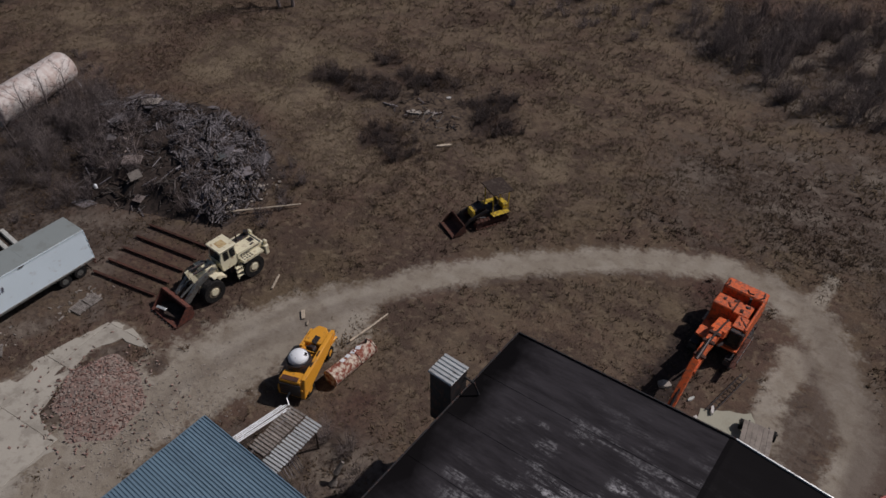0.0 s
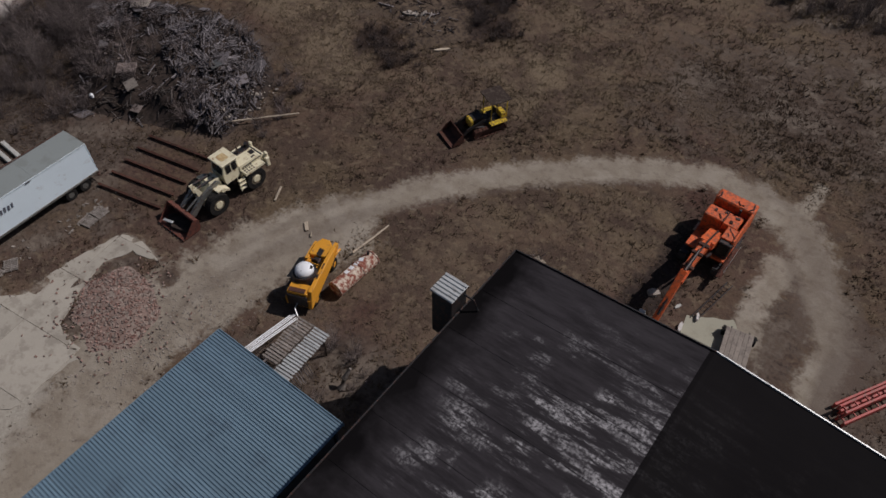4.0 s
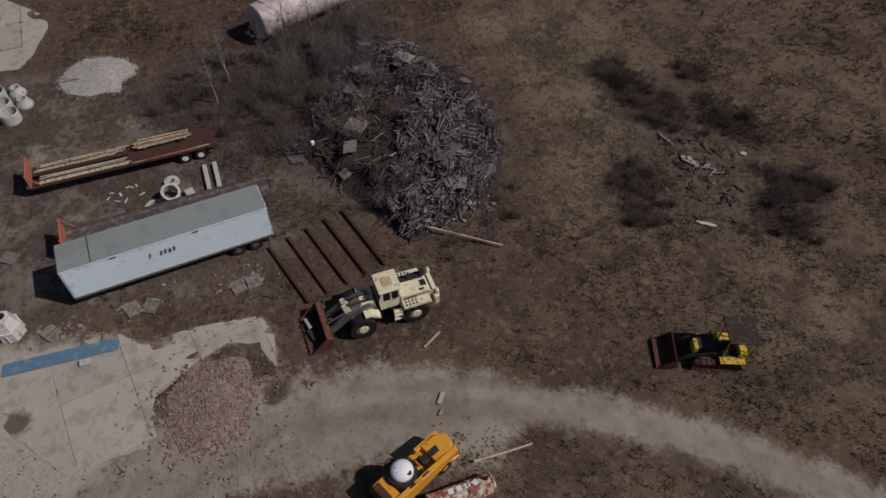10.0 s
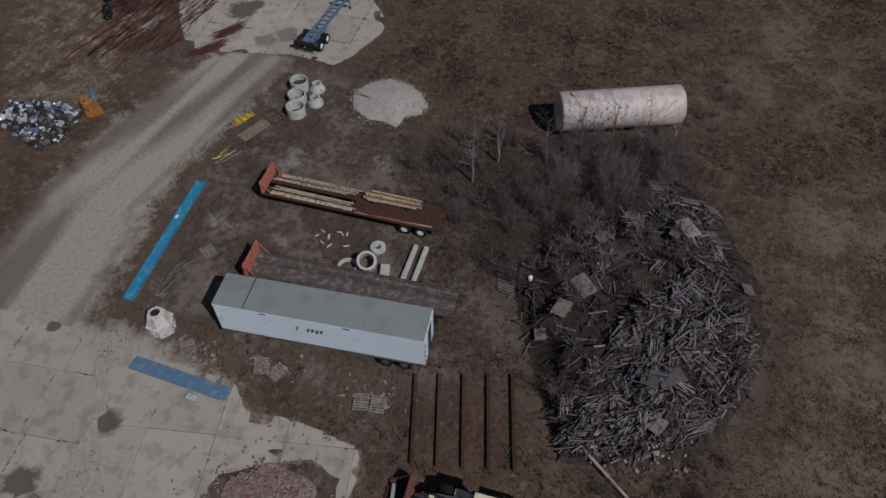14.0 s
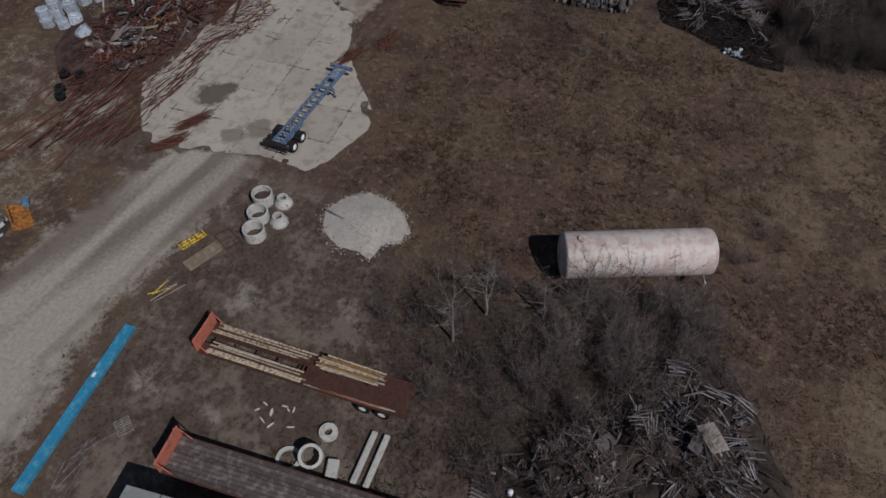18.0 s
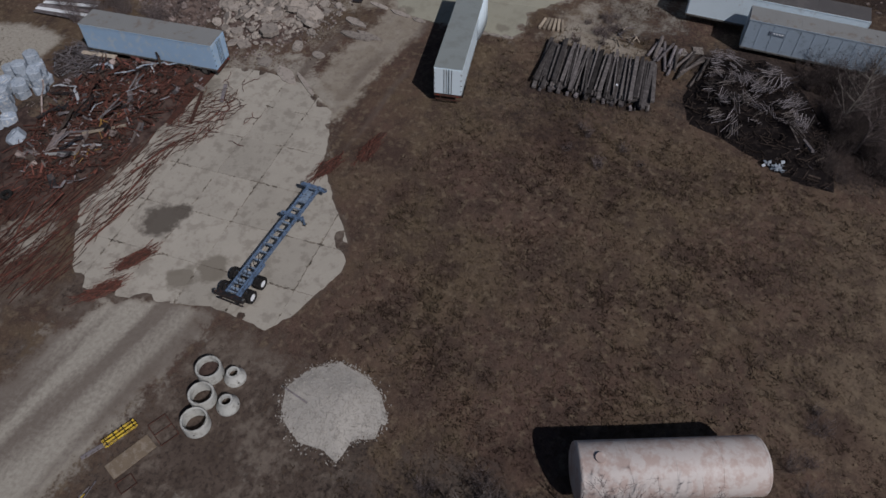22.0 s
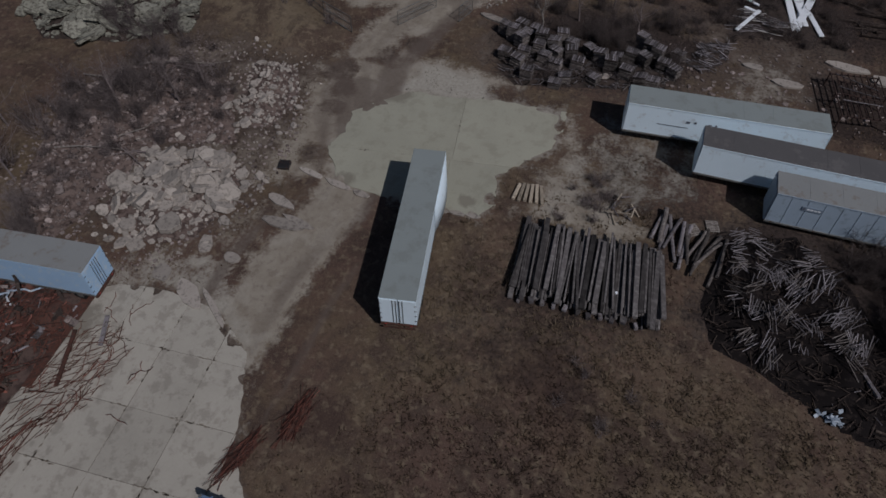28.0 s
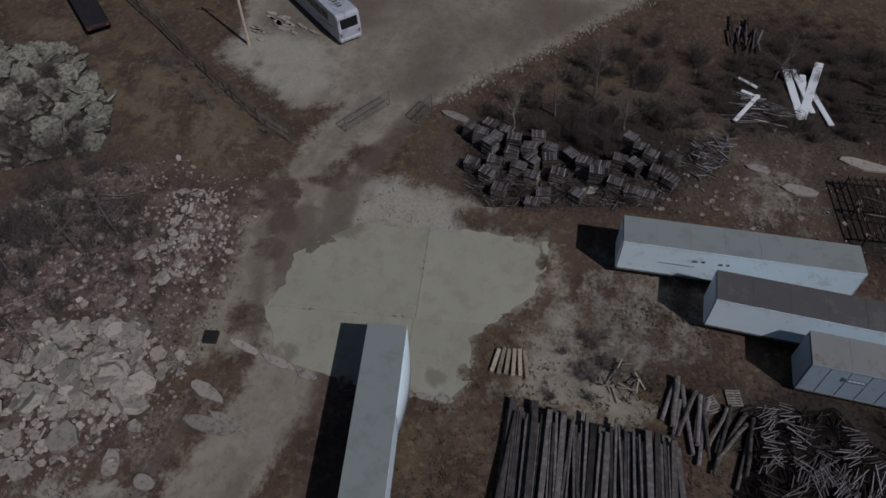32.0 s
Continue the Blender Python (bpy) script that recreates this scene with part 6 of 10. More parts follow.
    part("slot", Shape().box((-0.9, -0.86, 2.1), (0.4, 0.1, 0.04)), DARK_STEEL, s)
    part("draw_pipe", Shape().tube([(-2.6, 0.1, 0.9), (-3.1, 0.1, 0.85), (-3.5, -0.25, 0.6), (-4.2, -0.35, 0.2)], 0.05, 8), WHITE_METAL, s)


mixer_machine(pose(-26.35, 18.7, 0, 0, 0, 112))

# red and white roller drum beside the mixer
rt = thing("rusty_drum", "rusty red cylinder with flaking white paint lying on grass", "tank", pose(-24.25, 20.75, 0, 0, 0, 88))
part("shell", Shape().tube([(-1.95, 0, 0.62), (-1.85, 0, 0.62), (1.85, 0, 0.62), (1.95, 0, 0.62)], [0.5, 0.62, 0.62, 0.5], 24), RUST_WHITE, rt, smooth=False)
for x in (-1.9, 0.45, 1.9):
    part("band", Shape().ring((x, 0, 0.64), (1, 0, 0), 0.56, 0.66, 0.1, 24), RUST_WHITE, rt)
part("valve", Shape().tube([(1.6, 0.1, 1.2), (1.6, 0.1, 1.5)], 0.1), DARK_STEEL, rt)
part("end_plate", Shape().ring((2.0, 0, 0.62), (1, 0, 0), 0.15, 0.5, 0.08, 20), RUST_WHITE, rt)
for k in range(4):
    part("patch_plate", Shape().box((-0.6 + 0.5 * k, 0.15, 1.235), (0.32, 0.36, 0.03), pose(0, 0, 0, -14, 0, 8 * k)), WHITE, rt)

# open lean-to of bare battens, with roofing sheets over part of it
lt = thing("batten_shelter", "collapsing open shelter roofed with pale battens and sheet", "shelter", pose(-22.15, 12.9, 0, 0, 0, 4))
rnd = random.Random(21)
for sx in (-1, 1):
    for sy in (-1, 1):
        part("post", Shape().beam((sx * 0.9, sy * 1.8, -0.05), (sx * 0.95, sy * 1.8, 2.35), 0.1, 0.1), WOOD_DARK, lt)
    part("rafter", Shape().beam((sx * 0.95, -2.1, 2.38), (sx * 0.95, 2.1, 2.38), 0.1, 0.12), WOOD_GREY, lt)
for row, (u0, u1, mt) in enumerate(((-1.3, -0.02, PALLET_WOOD), (0.04, 1.3, WHITE_METAL))):
    for k in range(19):
        y = -2.05 + 0.225 * k
        if row == 0 and k in (1, 2):
            continue
        part("batten", Shape().beam((u0 + rnd.uniform(-0.12, 0.05), y, 2.47 - 0.02 * row), (u1 + rnd.uniform(-0.02, 0.06), y + rnd.uniform(-0.02, 0.02), 2.47), 0.15, 0.04), mt, lt)
part("ridge_lath", Shape().beam((0.0, -2.1, 2.52), (0.02, 2.1, 2.52), 0.06, 0.05), WOOD_DARK, lt)
for k in range(9):
    part("hanging_lath", Shape().beam((1.32, -1.9 + 0.2 * k, 2.4), (1.6 + rnd.uniform(0, 0.3), -1.9 + 0.2 * k, rnd.uniform(0.9, 1.6)), 0.05, 0.03), WOOD_GREY, lt)
# bundle of white pipes leaning at the shed
for k in range(5):
    single("white_pipe", Shape().tube([(-25.45 + 0.19 * k, 15.4 + 0.16 * (k % 3), 0.35 + 0.06 * k), (-24.6 + 0.15 * k, 10.5, 2.6 + 0.04 * k)], 0.038, 8), WHITE, "long white pipe leaning towards the steel shed", "pipe", group="leaning pipes")
# stump and branches behind the shelter
single("tree_stump", Shape().tube([(-18.9, 13.6, 0.0), (-18.85, 13.9, 0.9), (-18.7, 14.4, 1.6)], [0.3, 0.2, 0.1], 9), BIRCH, "pale leaning tree stump in the shade", "stump")

# small things lying along the track
for k, (x, y, l, w, a, mt, nm, lb) in enumerate((
        (-30.6, 22.1, 0.9, 0.28, -40, WOOD_PALE, "board", "short pale board lying on the dirt track"), (-29.7, 21.7, 0.45, 0.12, -50, WOOD_PALE, "board", "pale wood offcut on the dirt track"),
        (-34.9, 23.2, 1.6, 0.16, -62, WOOD_PALE, "board", "pale plank lying behind the wheel loader"), (-14.6, 29.9, 0.85, 1.5, -14, WOOD_PALE, "plywood_sheet", "small plywood sheet lying in grass by the workshop"),
        )):
    single(nm, Shape().box((0, 0, 0.1), (l, w, 0.1), b=0.015), mt, lb, "board", pose(x, y, float(lie(x, y)), 0, 0, a))
single("timber_pole", Shape().tube([(-25.9, 22.3, 0.25), (-25.72, 24.2, 0.2), (-25.6, 26.1, 0.16)], [0.09, 0.08, 0.06], 8), WOOD_PALE, "pale timber pole lying on grass", "pole")
single("timber_pole", Shape().tube([(-44.6, 26.1, 0.5), (-42.5, 28.7, 0.4), (-40.5, 31.2, 0.3)], [0.09, 0.08, 0.06], 8), WOOD_PALE, "long pale pole sticking out of the debris heap", "pole")

# beside the excavator: pad, plank cart, ladder and blocks
paving("pavement_pad", "small pale concrete pad by the workshop", [(-3.8, 32.6), (-1.0, 34.6), (0.3, 33.2), (-0.2, 30.0), (-3.0, 29.3)], 10, 6, 6, CONCRETE_PALE, 0.15, 9)
ct = thing("plank_cart", "low trailer with weathered plank deck beside concrete pad", "trailer", pose(0.15, 31.6, 0, 0, 0, 100))
for k in range(6):
    part("deck_plank", Shape().box((0, -0.77 + 0.31 * k, 0.72), (3.3, 0.3, 0.06), b=0.01), DECK_PALE, ct)
for sy in (-0.6, 0.6):
    part("frame_rail", Shape().box((0.1, sy, 0.6), (3.5, 0.08, 0.14)), DARK_STEEL, ct)
part("axle_beam", Shape().beam((1.5, -1.2, 0.62), (1.5, 1.2, 0.62), 0.1, 0.12), DARK_STEEL, ct)
for sy in (-1, 1):
    wheel_parts(ct, 1.5, sy * 1.0, 0.36, 0.24, sy)
    wheel_parts(ct, -1.0, sy * 0.85, 0.36, 0.24, sy)
part("draw_bar", Shape().beam((-1.6, 0, 0.55), (-2.6, 0, 0.3), 0.1, 0.1), DARK_STEEL, ct)
ld = thing("ladder", "long grey metal ladder lying beside the excavator", "ladder", pose(-2.75, 34.9, 0.12, 0, 0, 80))
for sy in (-0.22, 0.22):
    part("stile", Shape().beam((-2.2, sy, 0.05), (2.2, sy, 0.05), 0.06, 0.09), DARK_STEEL, ld)
for k in range(12):
    part("rung", Shape().tube([(-2.0 + 0.36 * k, -0.22, 0.05), (-2.0 + 0.36 * k, 0.22, 0.05)], 0.02, 6), DARK_STEEL, ld)
rnd = random.Random(31)
for x, y, a, b, c, ang, mt in ((-6.1, 30.2, 0.7, 1.7, 0.5, 12, PRECAST), (-3.6, 31.4, 0.25, 1.0, 0.3, 10, PALE_CAST), (-3.0, 32.9, 0.2, 0.8, 0.3, 15, PALE_CAST), (-4.5, 33.0, 0.2, 0.7, 0.12, -20, PRECAST), (-6.4, 33.0, 0.8, 0.7, 0.25, 30, STONE), (-3.3, 30.0, 0.9, 0.9, 0.35, 5, WOOD_PALE), (-2.3, 29.6, 0.7, 0.9, 0.3, 30, STONE)):
    single("concrete_block", Shape().lump((0, 0, c / 2), (a * 1.3, b * 1.2, c), rnd, 6), mt, "pale broken block dumped beside the excavator boom", "block", pose(x, y, 0, 0, 0, ang), group="blocks by the excavator")
# red steel frames
for k, (dx, dy, z) in enumerate(((0, 0, 0.0), (0.45, -0.75, 0.0), (0.2, -0.35, 0.55))):
    f = thing("red_girder", "red painted steel frame piled beside the dirt yard", "girder", pose(8.3 + dx, 34.0 + dy, z, 0, 0, 60), "red frames")
    for sy in (-0.25, 0.25):
        part("rail", Shape().box((0, sy, 0.28), (5.2, 0.16, 0.5)), RED, f)
    for i in range(6):
        part("cross_bar", Shape().box((-2.3 + 0.92 * i, 0, 0.3), (0.1, 0.4, 0.12)), RED, f)
# old vehicle parts in the shade by the yard edge
for x, y in ((9.4, 38.0), (10.2, 37.0)):
    single("tyre", Shape().ring((0, 0, 0.14), (0, 0, 1), 0.28, 0.5, 0.28, 20), RUBBER, "old black tyre lying at the yard edge", "tyre", pose(x, y, 0), "loose tyres")

# timber skids behind the loader: long dark beams on the soil
for k in range(5):
    a, b = Vector((-47.1 - 0.38 * k, 14.9 + 1.55 * k, 0)), Vector((-41.0 - 0.3 * k, 16.3 + 1.53 * k, 0))
    sk = thing("rack_beam", "long rusty steel skid beam lying on brown soil", "beam", None, "skid beams")
    part("flange", Shape().beam(a + Vector((0, 0, 0.26)), b + Vector((0, 0, 0.26)), 0.22, 0.05), RUST, sk)
    part("web", Shape().beam(a + Vector((0, 0, 0.145)), b + Vector((0, 0, 0.145)), 0.06, 0.2), RUST, sk)
    part("flange", Shape().beam(a + Vector((0, 0, 0.03)), b + Vector((0, 0, 0.03)), 0.22, 0.05), RUST, sk)


# ---- heaps ----
class Heap:
    """A mound over an outline: height(x, y) and a base mesh."""

    def __init__(self, name, label, category, outline, top, slope, material, seed, rough=0.25, flat=0.0, group=""):
        self.o, self.top, self.slope, self.rough, self.seed, self.flat = outline, top, slope, rough, seed, flat
        self.thing = thing(name, label, category, group=group)
        xs, ys = [q[0] for q in outline], [q[1] for q in outline]
        self.box = (min(xs) - 0.5, max(xs) + 0.5, min(ys) - 0.5, max(ys) + 0.5)
        st = max(0.35, (self.box[1] - self.box[0]) / 60)
        X, Y = np.meshgrid(np.arange(self.box[0], self.box[1] + st, st), np.arange(self.box[2], self.box[3] + st, st), indexing="ij")
        Z = self.h(X, Y)
        keep = Z > 0.0
        ix = np.arange(X.size).reshape(X.shape)
        q = np.stack([ix[:-1, :-1], ix[1:, :-1], ix[1:, 1:], ix[:-1, 1:]], -1)
        ok = keep[:-1, :-1] | keep[1:, :-1] | keep[1:, 1:] | keep[:-1, 1:]
        s = Shape()
        used, inv = np.unique(q[ok].reshape(-1), return_inverse=True)
        s.v = np.stack([X.ravel(), Y.ravel(), np.maximum(Z.ravel(), -0.05)], -1)[used].tolist()
        s.f = inv.reshape(-1, 4).tolist()
        part("mound", s, material, self.thing, smooth=True)

    def h(self, x, y):
        d = edge_distance(x, y, self.o)
        d = np.where(inside(x, y, self.o), d, -d)
        k = np.clip(d / self.slope, -0.3, 1)
        z = self.top * np.where(k > 0, np.sin(k * math.pi / 2), k * 0.6)
        return z + np.where(k > 0, self.rough * vnoise(x, y, 1.7, self.seed) * np.clip(k * 3, 0, 1), 0) + self.flat

    def spots(self, n, rnd, poly=None):
        """n random places on the mound with the height there."""
        poly = poly or self.o
        x0, x1, y0, y1 = min(q[0] for q in poly), max(q[0] for q in poly), min(q[1] for q in poly), max(q[1] for q in poly)
        out = []
        while len(out) < n:
            x, y = np.array([rnd.uniform(x0, x1) for _ in range(200)]), np.array([rnd.uniform(y0, y1) for _ in range(200)])
            ok = inside(x, y, poly)
            z = np.maximum(self.h(x, y), 0.0)
            out += [(a, b, c) for a, b, c, k in zip(x, y, z, ok) if k]
        return out[:n]


def planks_on(heap, n_parts, n_rest, rnd, lengths, widths, materials, name="plank", poly=None, main=None, spread=90, tilt=22, lift=0.08, thick=0.05, rest_mat=None):
    """Planks thrown on a heap: the larger ones as parts, the rest as one mesh."""
    meshes = []
    for k in range(14):
        l, w = rnd.uniform(*lengths), rnd.uniform(*widths)
        s = Shape().box((0, 0, 0), (l, w, rnd.uniform(0.6, 1.4) * thick), b=0.008)
        meshes.append(s.mesh(name, materials[k % len(materials)]))
    for x, y, z in heap.spots(n_parts, rnd, poly):
        a = (rnd.uniform(0, 360) if main is None else rnd.gauss(main, spread))
        part(name, meshes[rnd.randrange(14)], None, heap.thing, at=pose(x, y, z + rnd.uniform(0.02, lift * 3), rnd.uniform(-15, 15), rnd.gauss(0, tilt), a))
    s = Shape()
    for x, y, z in heap.spots(n_rest, rnd, poly):
        a = (rnd.uniform(0, 360) if main is None else rnd.gauss(main, spread))
        l, w = rnd.uniform(*lengths) * 0.8, rnd.uniform(*widths) * 0.8
        s.box((x, y, z + rnd.uniform(0.0, lift * 3)), (l, w, thick), pose(0, 0, 0, rnd.uniform(-15, 15), rnd.gauss(0, tilt), a), 0.006)
    if n_rest:
        tagged(part(name + "_litter", s, rest_mat or materials[0], heap.thing), kind="stuff")


def stones_on(heap, n_parts, n_rest, rnd, sizes, material, poly=None, flat=0.5, name="stone"):
    meshes = [Shape().lump((0, 0, 0), (1, rnd.uniform(0.45, 0.95), rnd.uniform(flat * 0.5, flat)), rnd, rnd.choice((5, 6, 7))).mesh(name, material) for _ in range(10)]
    for x, y, z in heap.spots(n_parts, rnd, poly):
        k = sizes[0] * (sizes[1] / sizes[0]) ** (rnd.random() ** 1.6)
        x, y = x + rnd.gauss(0, 0.5), y + rnd.gauss(0, 0.5)
        z = max(float(heap.h(x, y)), 0.0)
        part(name, meshes[rnd.randrange(10)], None, heap.thing, at=pose(x, y, z + 0.1 * k, rnd.gauss(0, 16), rnd.gauss(0, 16), rnd.uniform(0, 360)) @ Matrix.Scale(k, 4))
    s = Shape()
    for x, y, z in heap.spots(n_rest, rnd, poly):
        k = rnd.uniform(0.25, 0.6) * sizes[1] * 0.5
        s.lump((x, y, z + 0.05), (k, k * rnd.uniform(0.6, 1), k * flat), rnd, 5, pose(0, 0, 0, rnd.gauss(0, 20), rnd.gauss(0, 20), rnd.uniform(0, 360)))
    if n_rest:
        tagged(part(name + "_litter", s, material, heap.thing), kind="stuff")


# the great heap of broken timber
rnd = random.Random(41)
HEAP_CORE = [(-43.9, 24.8), (-44.2, 28.6), (-46.4, 33.0), (-50.3, 35.6), (-54.5, 36.8), (-57.6, 35.0), (-58.2, 31.6), (-55.0, 28.2), (-50.6, 26.4), (-47.2, 24.4)]
HEAP_TOP = [(-57.5, 34.6), (-61.5, 35.6), (-66.6, 33.4), (-68.0, 30.0), (-63.6, 26.8), (-58.0, 29.4)]
HEAP_WEST = [(-47.4, 24.2), (-51, 26), (-56, 28), (-61, 29), (-63, 25.5), (-58.5, 19.6), (-53.5, 20.5), (-49, 22.4)]
BLEACHED = surface("bleached_grey_wood", (0.265, 0.247, 0.258), 0.9, worn=(0.15, 0.136, 0.137), wear=0.4, scale=2.0, vary=0.3, island=0.5, piece=0.45)
timber = Heap("timber_heap", "great heap of broken grey timber overgrown with bare scrub", "debris", HEAP, 1.9, 5.5, SOIL_DARK, 51, 0.7)
planks_on(timber, 215, 900, rnd, (0.6, 2.3), (0.06, 0.16), (BLEACHED, WOOD_DARK, WOOD_GREY, BLEACHED, WOOD_DARK, WOOD_GREY, WOOD_DARK), poly=HEAP_CORE, main=150, spread=38, tilt=24, lift=0.14, rest_mat=WOOD_GREY)
planks_on(timber, 60, 270, rnd, (0.6, 2.0), (0.06, 0.16), (BLEACHED, WOOD_GREY, WOOD_DARK), name="lath", poly=HEAP_TOP, main=60, spread=45, tilt=24, rest_mat=WOOD_GREY)
planks_on(timber, 70, 110, rnd, (0.5, 1.9), (0.05, 0.15), (WOOD_LOG, WOOD_DARK, WOOD_GREY, BLEACHED), name="broken_board", poly=HEAP_WEST, tilt=20, rest_mat=WOOD_LOG)
# bundles that slid down together: a few laths side by side
bundle = Shape()
for x, y, z in timber.spots(70, rnd, HEAP_CORE) + timber.spots(16, rnd, HEAP_TOP):
    m, l = pose(x, y, z + rnd.uniform(0.2, 0.5), rnd.gauss(0, 14), rnd.gauss(0, 20), rnd.gauss(140, 45)), rnd.uniform(0.7, 1.9)
    for k in range(rnd.randrange(3, 7)):
        at = m @ pose(rnd.gauss(0, 0.12), 0.15 * k, rnd.gauss(0, 0.03), 0, 0, rnd.gauss(0, 6))
        bundle.box(at.translation, (l * rnd.uniform(0.7, 1.1), 0.08, 0.035), at, 0.006)
tagged(part("lath_litter", bundle, BLEACHED, timber.thing), kind="stuff")
rough_rest = Shape()
for x, y, z in timber.spots(260, rnd):
    rough_rest.box((x, y, z + 0.1), (rnd.uniform(0.5, 1.6), rnd.uniform(0.05, 0.13), 0.05), pose(0, 0, 0, rnd.uniform(-15, 15), rnd.gauss(0, 20), rnd.uniform(0, 360)), 0.006)
tagged(part("plank_litter", rough_rest, WOOD_DARK, timber.thing), kind="stuff")
for x, y, w, l, a, mt in ((-50.3, 30.7, 2.3, 1.7, 24, WOOD_GREY), (-49.2, 29.6, 1.5, 1.1, -14, GREY_STEEL), (-46.7, 30.1, 1.5, 1.1, 60, WOOD_GREY), (-62.4, 31.5, 1.9, 1.1, 30, STONE), (-61.6, 30.6, 1.2, 0.8, -20, BLEACHED), (-54.4, 32.1, 1.4, 0.5, 75, BLEACHED),
                          (-55.8, 24.7, 1.8, 1.2, 40, STONE_BROWN), (-53.6, 23.5, 1.5, 1.1, -20, STONE), (-51.9, 22.4, 1.0, 0.8, 12, STONE_BROWN), (-60.5, 25.6, 1.2, 0.8, -40, WOOD_GREY), (-59.0, 36.2, 1.0, 0.8, 15, BLEACHED), (-47.8, 33.2, 1.5, 0.9, 70, BLEACHED)):
    part("board_panel", Shape().box((0, 0, 0), (w, l, 0.06), b=0.01), mt, timber.thing, at=pose(x, y, float(timber.h(x, y)) + 0.4, rnd.uniform(-18, 18), rnd.uniform(-18, 18), a))
stones_on(timber, 12, 60, rnd, (0.4, 1.1), STONE, flat=0.22, poly=[(-43.6, 25.5), (-44.4, 32.4), (-47, 33.6), (-47.6, 29), (-45.8, 25)])
stones_on(timber, 14, 50, rnd, (0.3, 0.8), STONE_BROWN, poly=[(-54, 19.8), (-58, 19.3), (-64, 24.5), (-60, 27), (-54, 24)], name="rubble_stone")
for k in range(7):
    part("crate_slat", Shape().box((0, 0, 0), (1.3, 0.1, 0.05), b=0.006), WOOD_GREY, timber.thing, at=pose(-56.6 + 0.24 * k, 19.2 + 0.04 * k, float(timber.h(-56.0, 19.4)) + 0.25, 0, 6, 82))
single("white_jug", Shape().tube([(0, 0, 0), (0, 0, 0.05), (0, 0, 0.35), (0, 0, 0.45)], [0.12, 0.17, 0.17, 0.06], 12), WHITE, "small white plastic container lying on debris", "container", pose(-56.4, 20.95, float(timber.h(-56.4, 20.95))))

# brick rubble on the broken slab
rnd = random.Random(42)
brick = Heap("brick_heap", "low spread heap of red and pink brick rubble", "rubble", [(-39.4, 8.3), (-38.4, 11.2), (-35.4, 11.2), (-32.9, 10.0), (-32.2, 7.0), (-34.1, 5.3), (-37.5, 6.2)], 0.3, 3.0, BRICK_DUST, 52, 0.12)
s = Shape()
spill = [(rnd.gauss(-35.6, 2.2), rnd.gauss(8.2, 2.0), 0.05) for _ in range(500)]
for x, y, z in brick.spots(850, rnd) + spill:
    s.box((x, y, z + 0.04), (rnd.uniform(0.08, 0.25), rnd.uniform(0.06, 0.13), 0.06), pose(0, 0, 0, rnd.gauss(0, 20), rnd.gauss(0, 20), rnd.uniform(0, 360)), 0.01)
tagged(part("brick_litter", s, RED_BRICK, brick.thing), kind="stuff")
# scattered broken bricks and stones between the slabs and the shed
s = Shape()
for k in range(1500):
    x, y = rnd.gauss(-31.2, 1.9), rnd.gauss(8.5, 4.2)
    if x > -26.5:
        continue
    k = 0.04 + 0.15 * rnd.random() ** 2
    s.lump((x, y, 0.01 + float(lie(x, y))), (k, k * 0.8, k * 0.4), rnd, 5)
tagged(single("stone_scatter", s, STONE, "scattered broken stones on the dirt", "stones"), kind="stuff")

# pale gravel heap
rnd = random.Random(43)
gravel = Heap("gravel_heap", "low heap of pale gravel on brown ground", "gravel", [(-74.4, 1.4), (-76.2, 2.4), (-77.3, 4.0), (-76.9, 5.9), (-75.9, 7.5), (-74.4, 8.3), (-73.0, 8.1), (-72.4, 6.9), (-70.7, 6.5), (-71.3, 5.4), (-71.2, 3.8), (-72.4, 2.0)], 0.65, 3.0, GRAVEL, 53, 0.16)
s = Shape()
edge_spill = []
for _ in range(900):
    i = rnd.randrange(12)
    (ax, ay), (bx, by), t = gravel.o[i], gravel.o[(i + 1) % 12], rnd.random()
    edge_spill.append((ax + (bx - ax) * t + rnd.gauss(0, 0.22), ay + (by - ay) * t + rnd.gauss(0, 0.22), 0.02))
for x, y, z in gravel.spots(3200, rnd) + edge_spill:
    k = 0.04 + 0.1 * rnd.random() ** 2
    s.lump((x, y, z + 0.02), (k, k * 0.8, k * 0.7), rnd, 5)
tagged(part("pebble_cover", s, GRAVEL, gravel.thing), kind="stuff")
single("plank", Shape().box((0, 0, 0.06), (1.9, 0.12, 0.05)), WOOD_GREY, "thin dark plank lying on the gravel heap", "plank", pose(-73.9, 2.4, 0.42, 0, 6, 75))

# big lumps of broken concrete
RUBBLE_SOIL = surface("stony_brown_soil", (0.15, 0.115, 0.10), 0.97, worn=(0.07, 0.052, 0.046), wear=0.5, scale=0.9, grain=6, vary=0.4, relief=0.8)
rnd = random.Random(44)
lumps = Heap("concrete_rubble", "heap of large broken concrete lumps", "rubble", [(-110.6, -24.6), (-118.2, -24.4), (-120.0, -18), (-118, -15.2), (-114.6, -14.6), (-109.9, -15.8), (-108.3, -20.5)], 0.7, 4.5, RUBBLE_SOIL, 54, 0.5)
stones_on(lumps, 180, 260, rnd, (0.6, 2.7), STONE, flat=0.2)
stones_on(lumps, 70, 200, rnd, (0.3, 1.3), STONE, poly=[(-106.5, -24), (-112, -27.5), (-120, -27), (-123, -18), (-119, -12.5), (-112, -12.5), (-107, -16)], flat=0.4, name="rubble_stone")
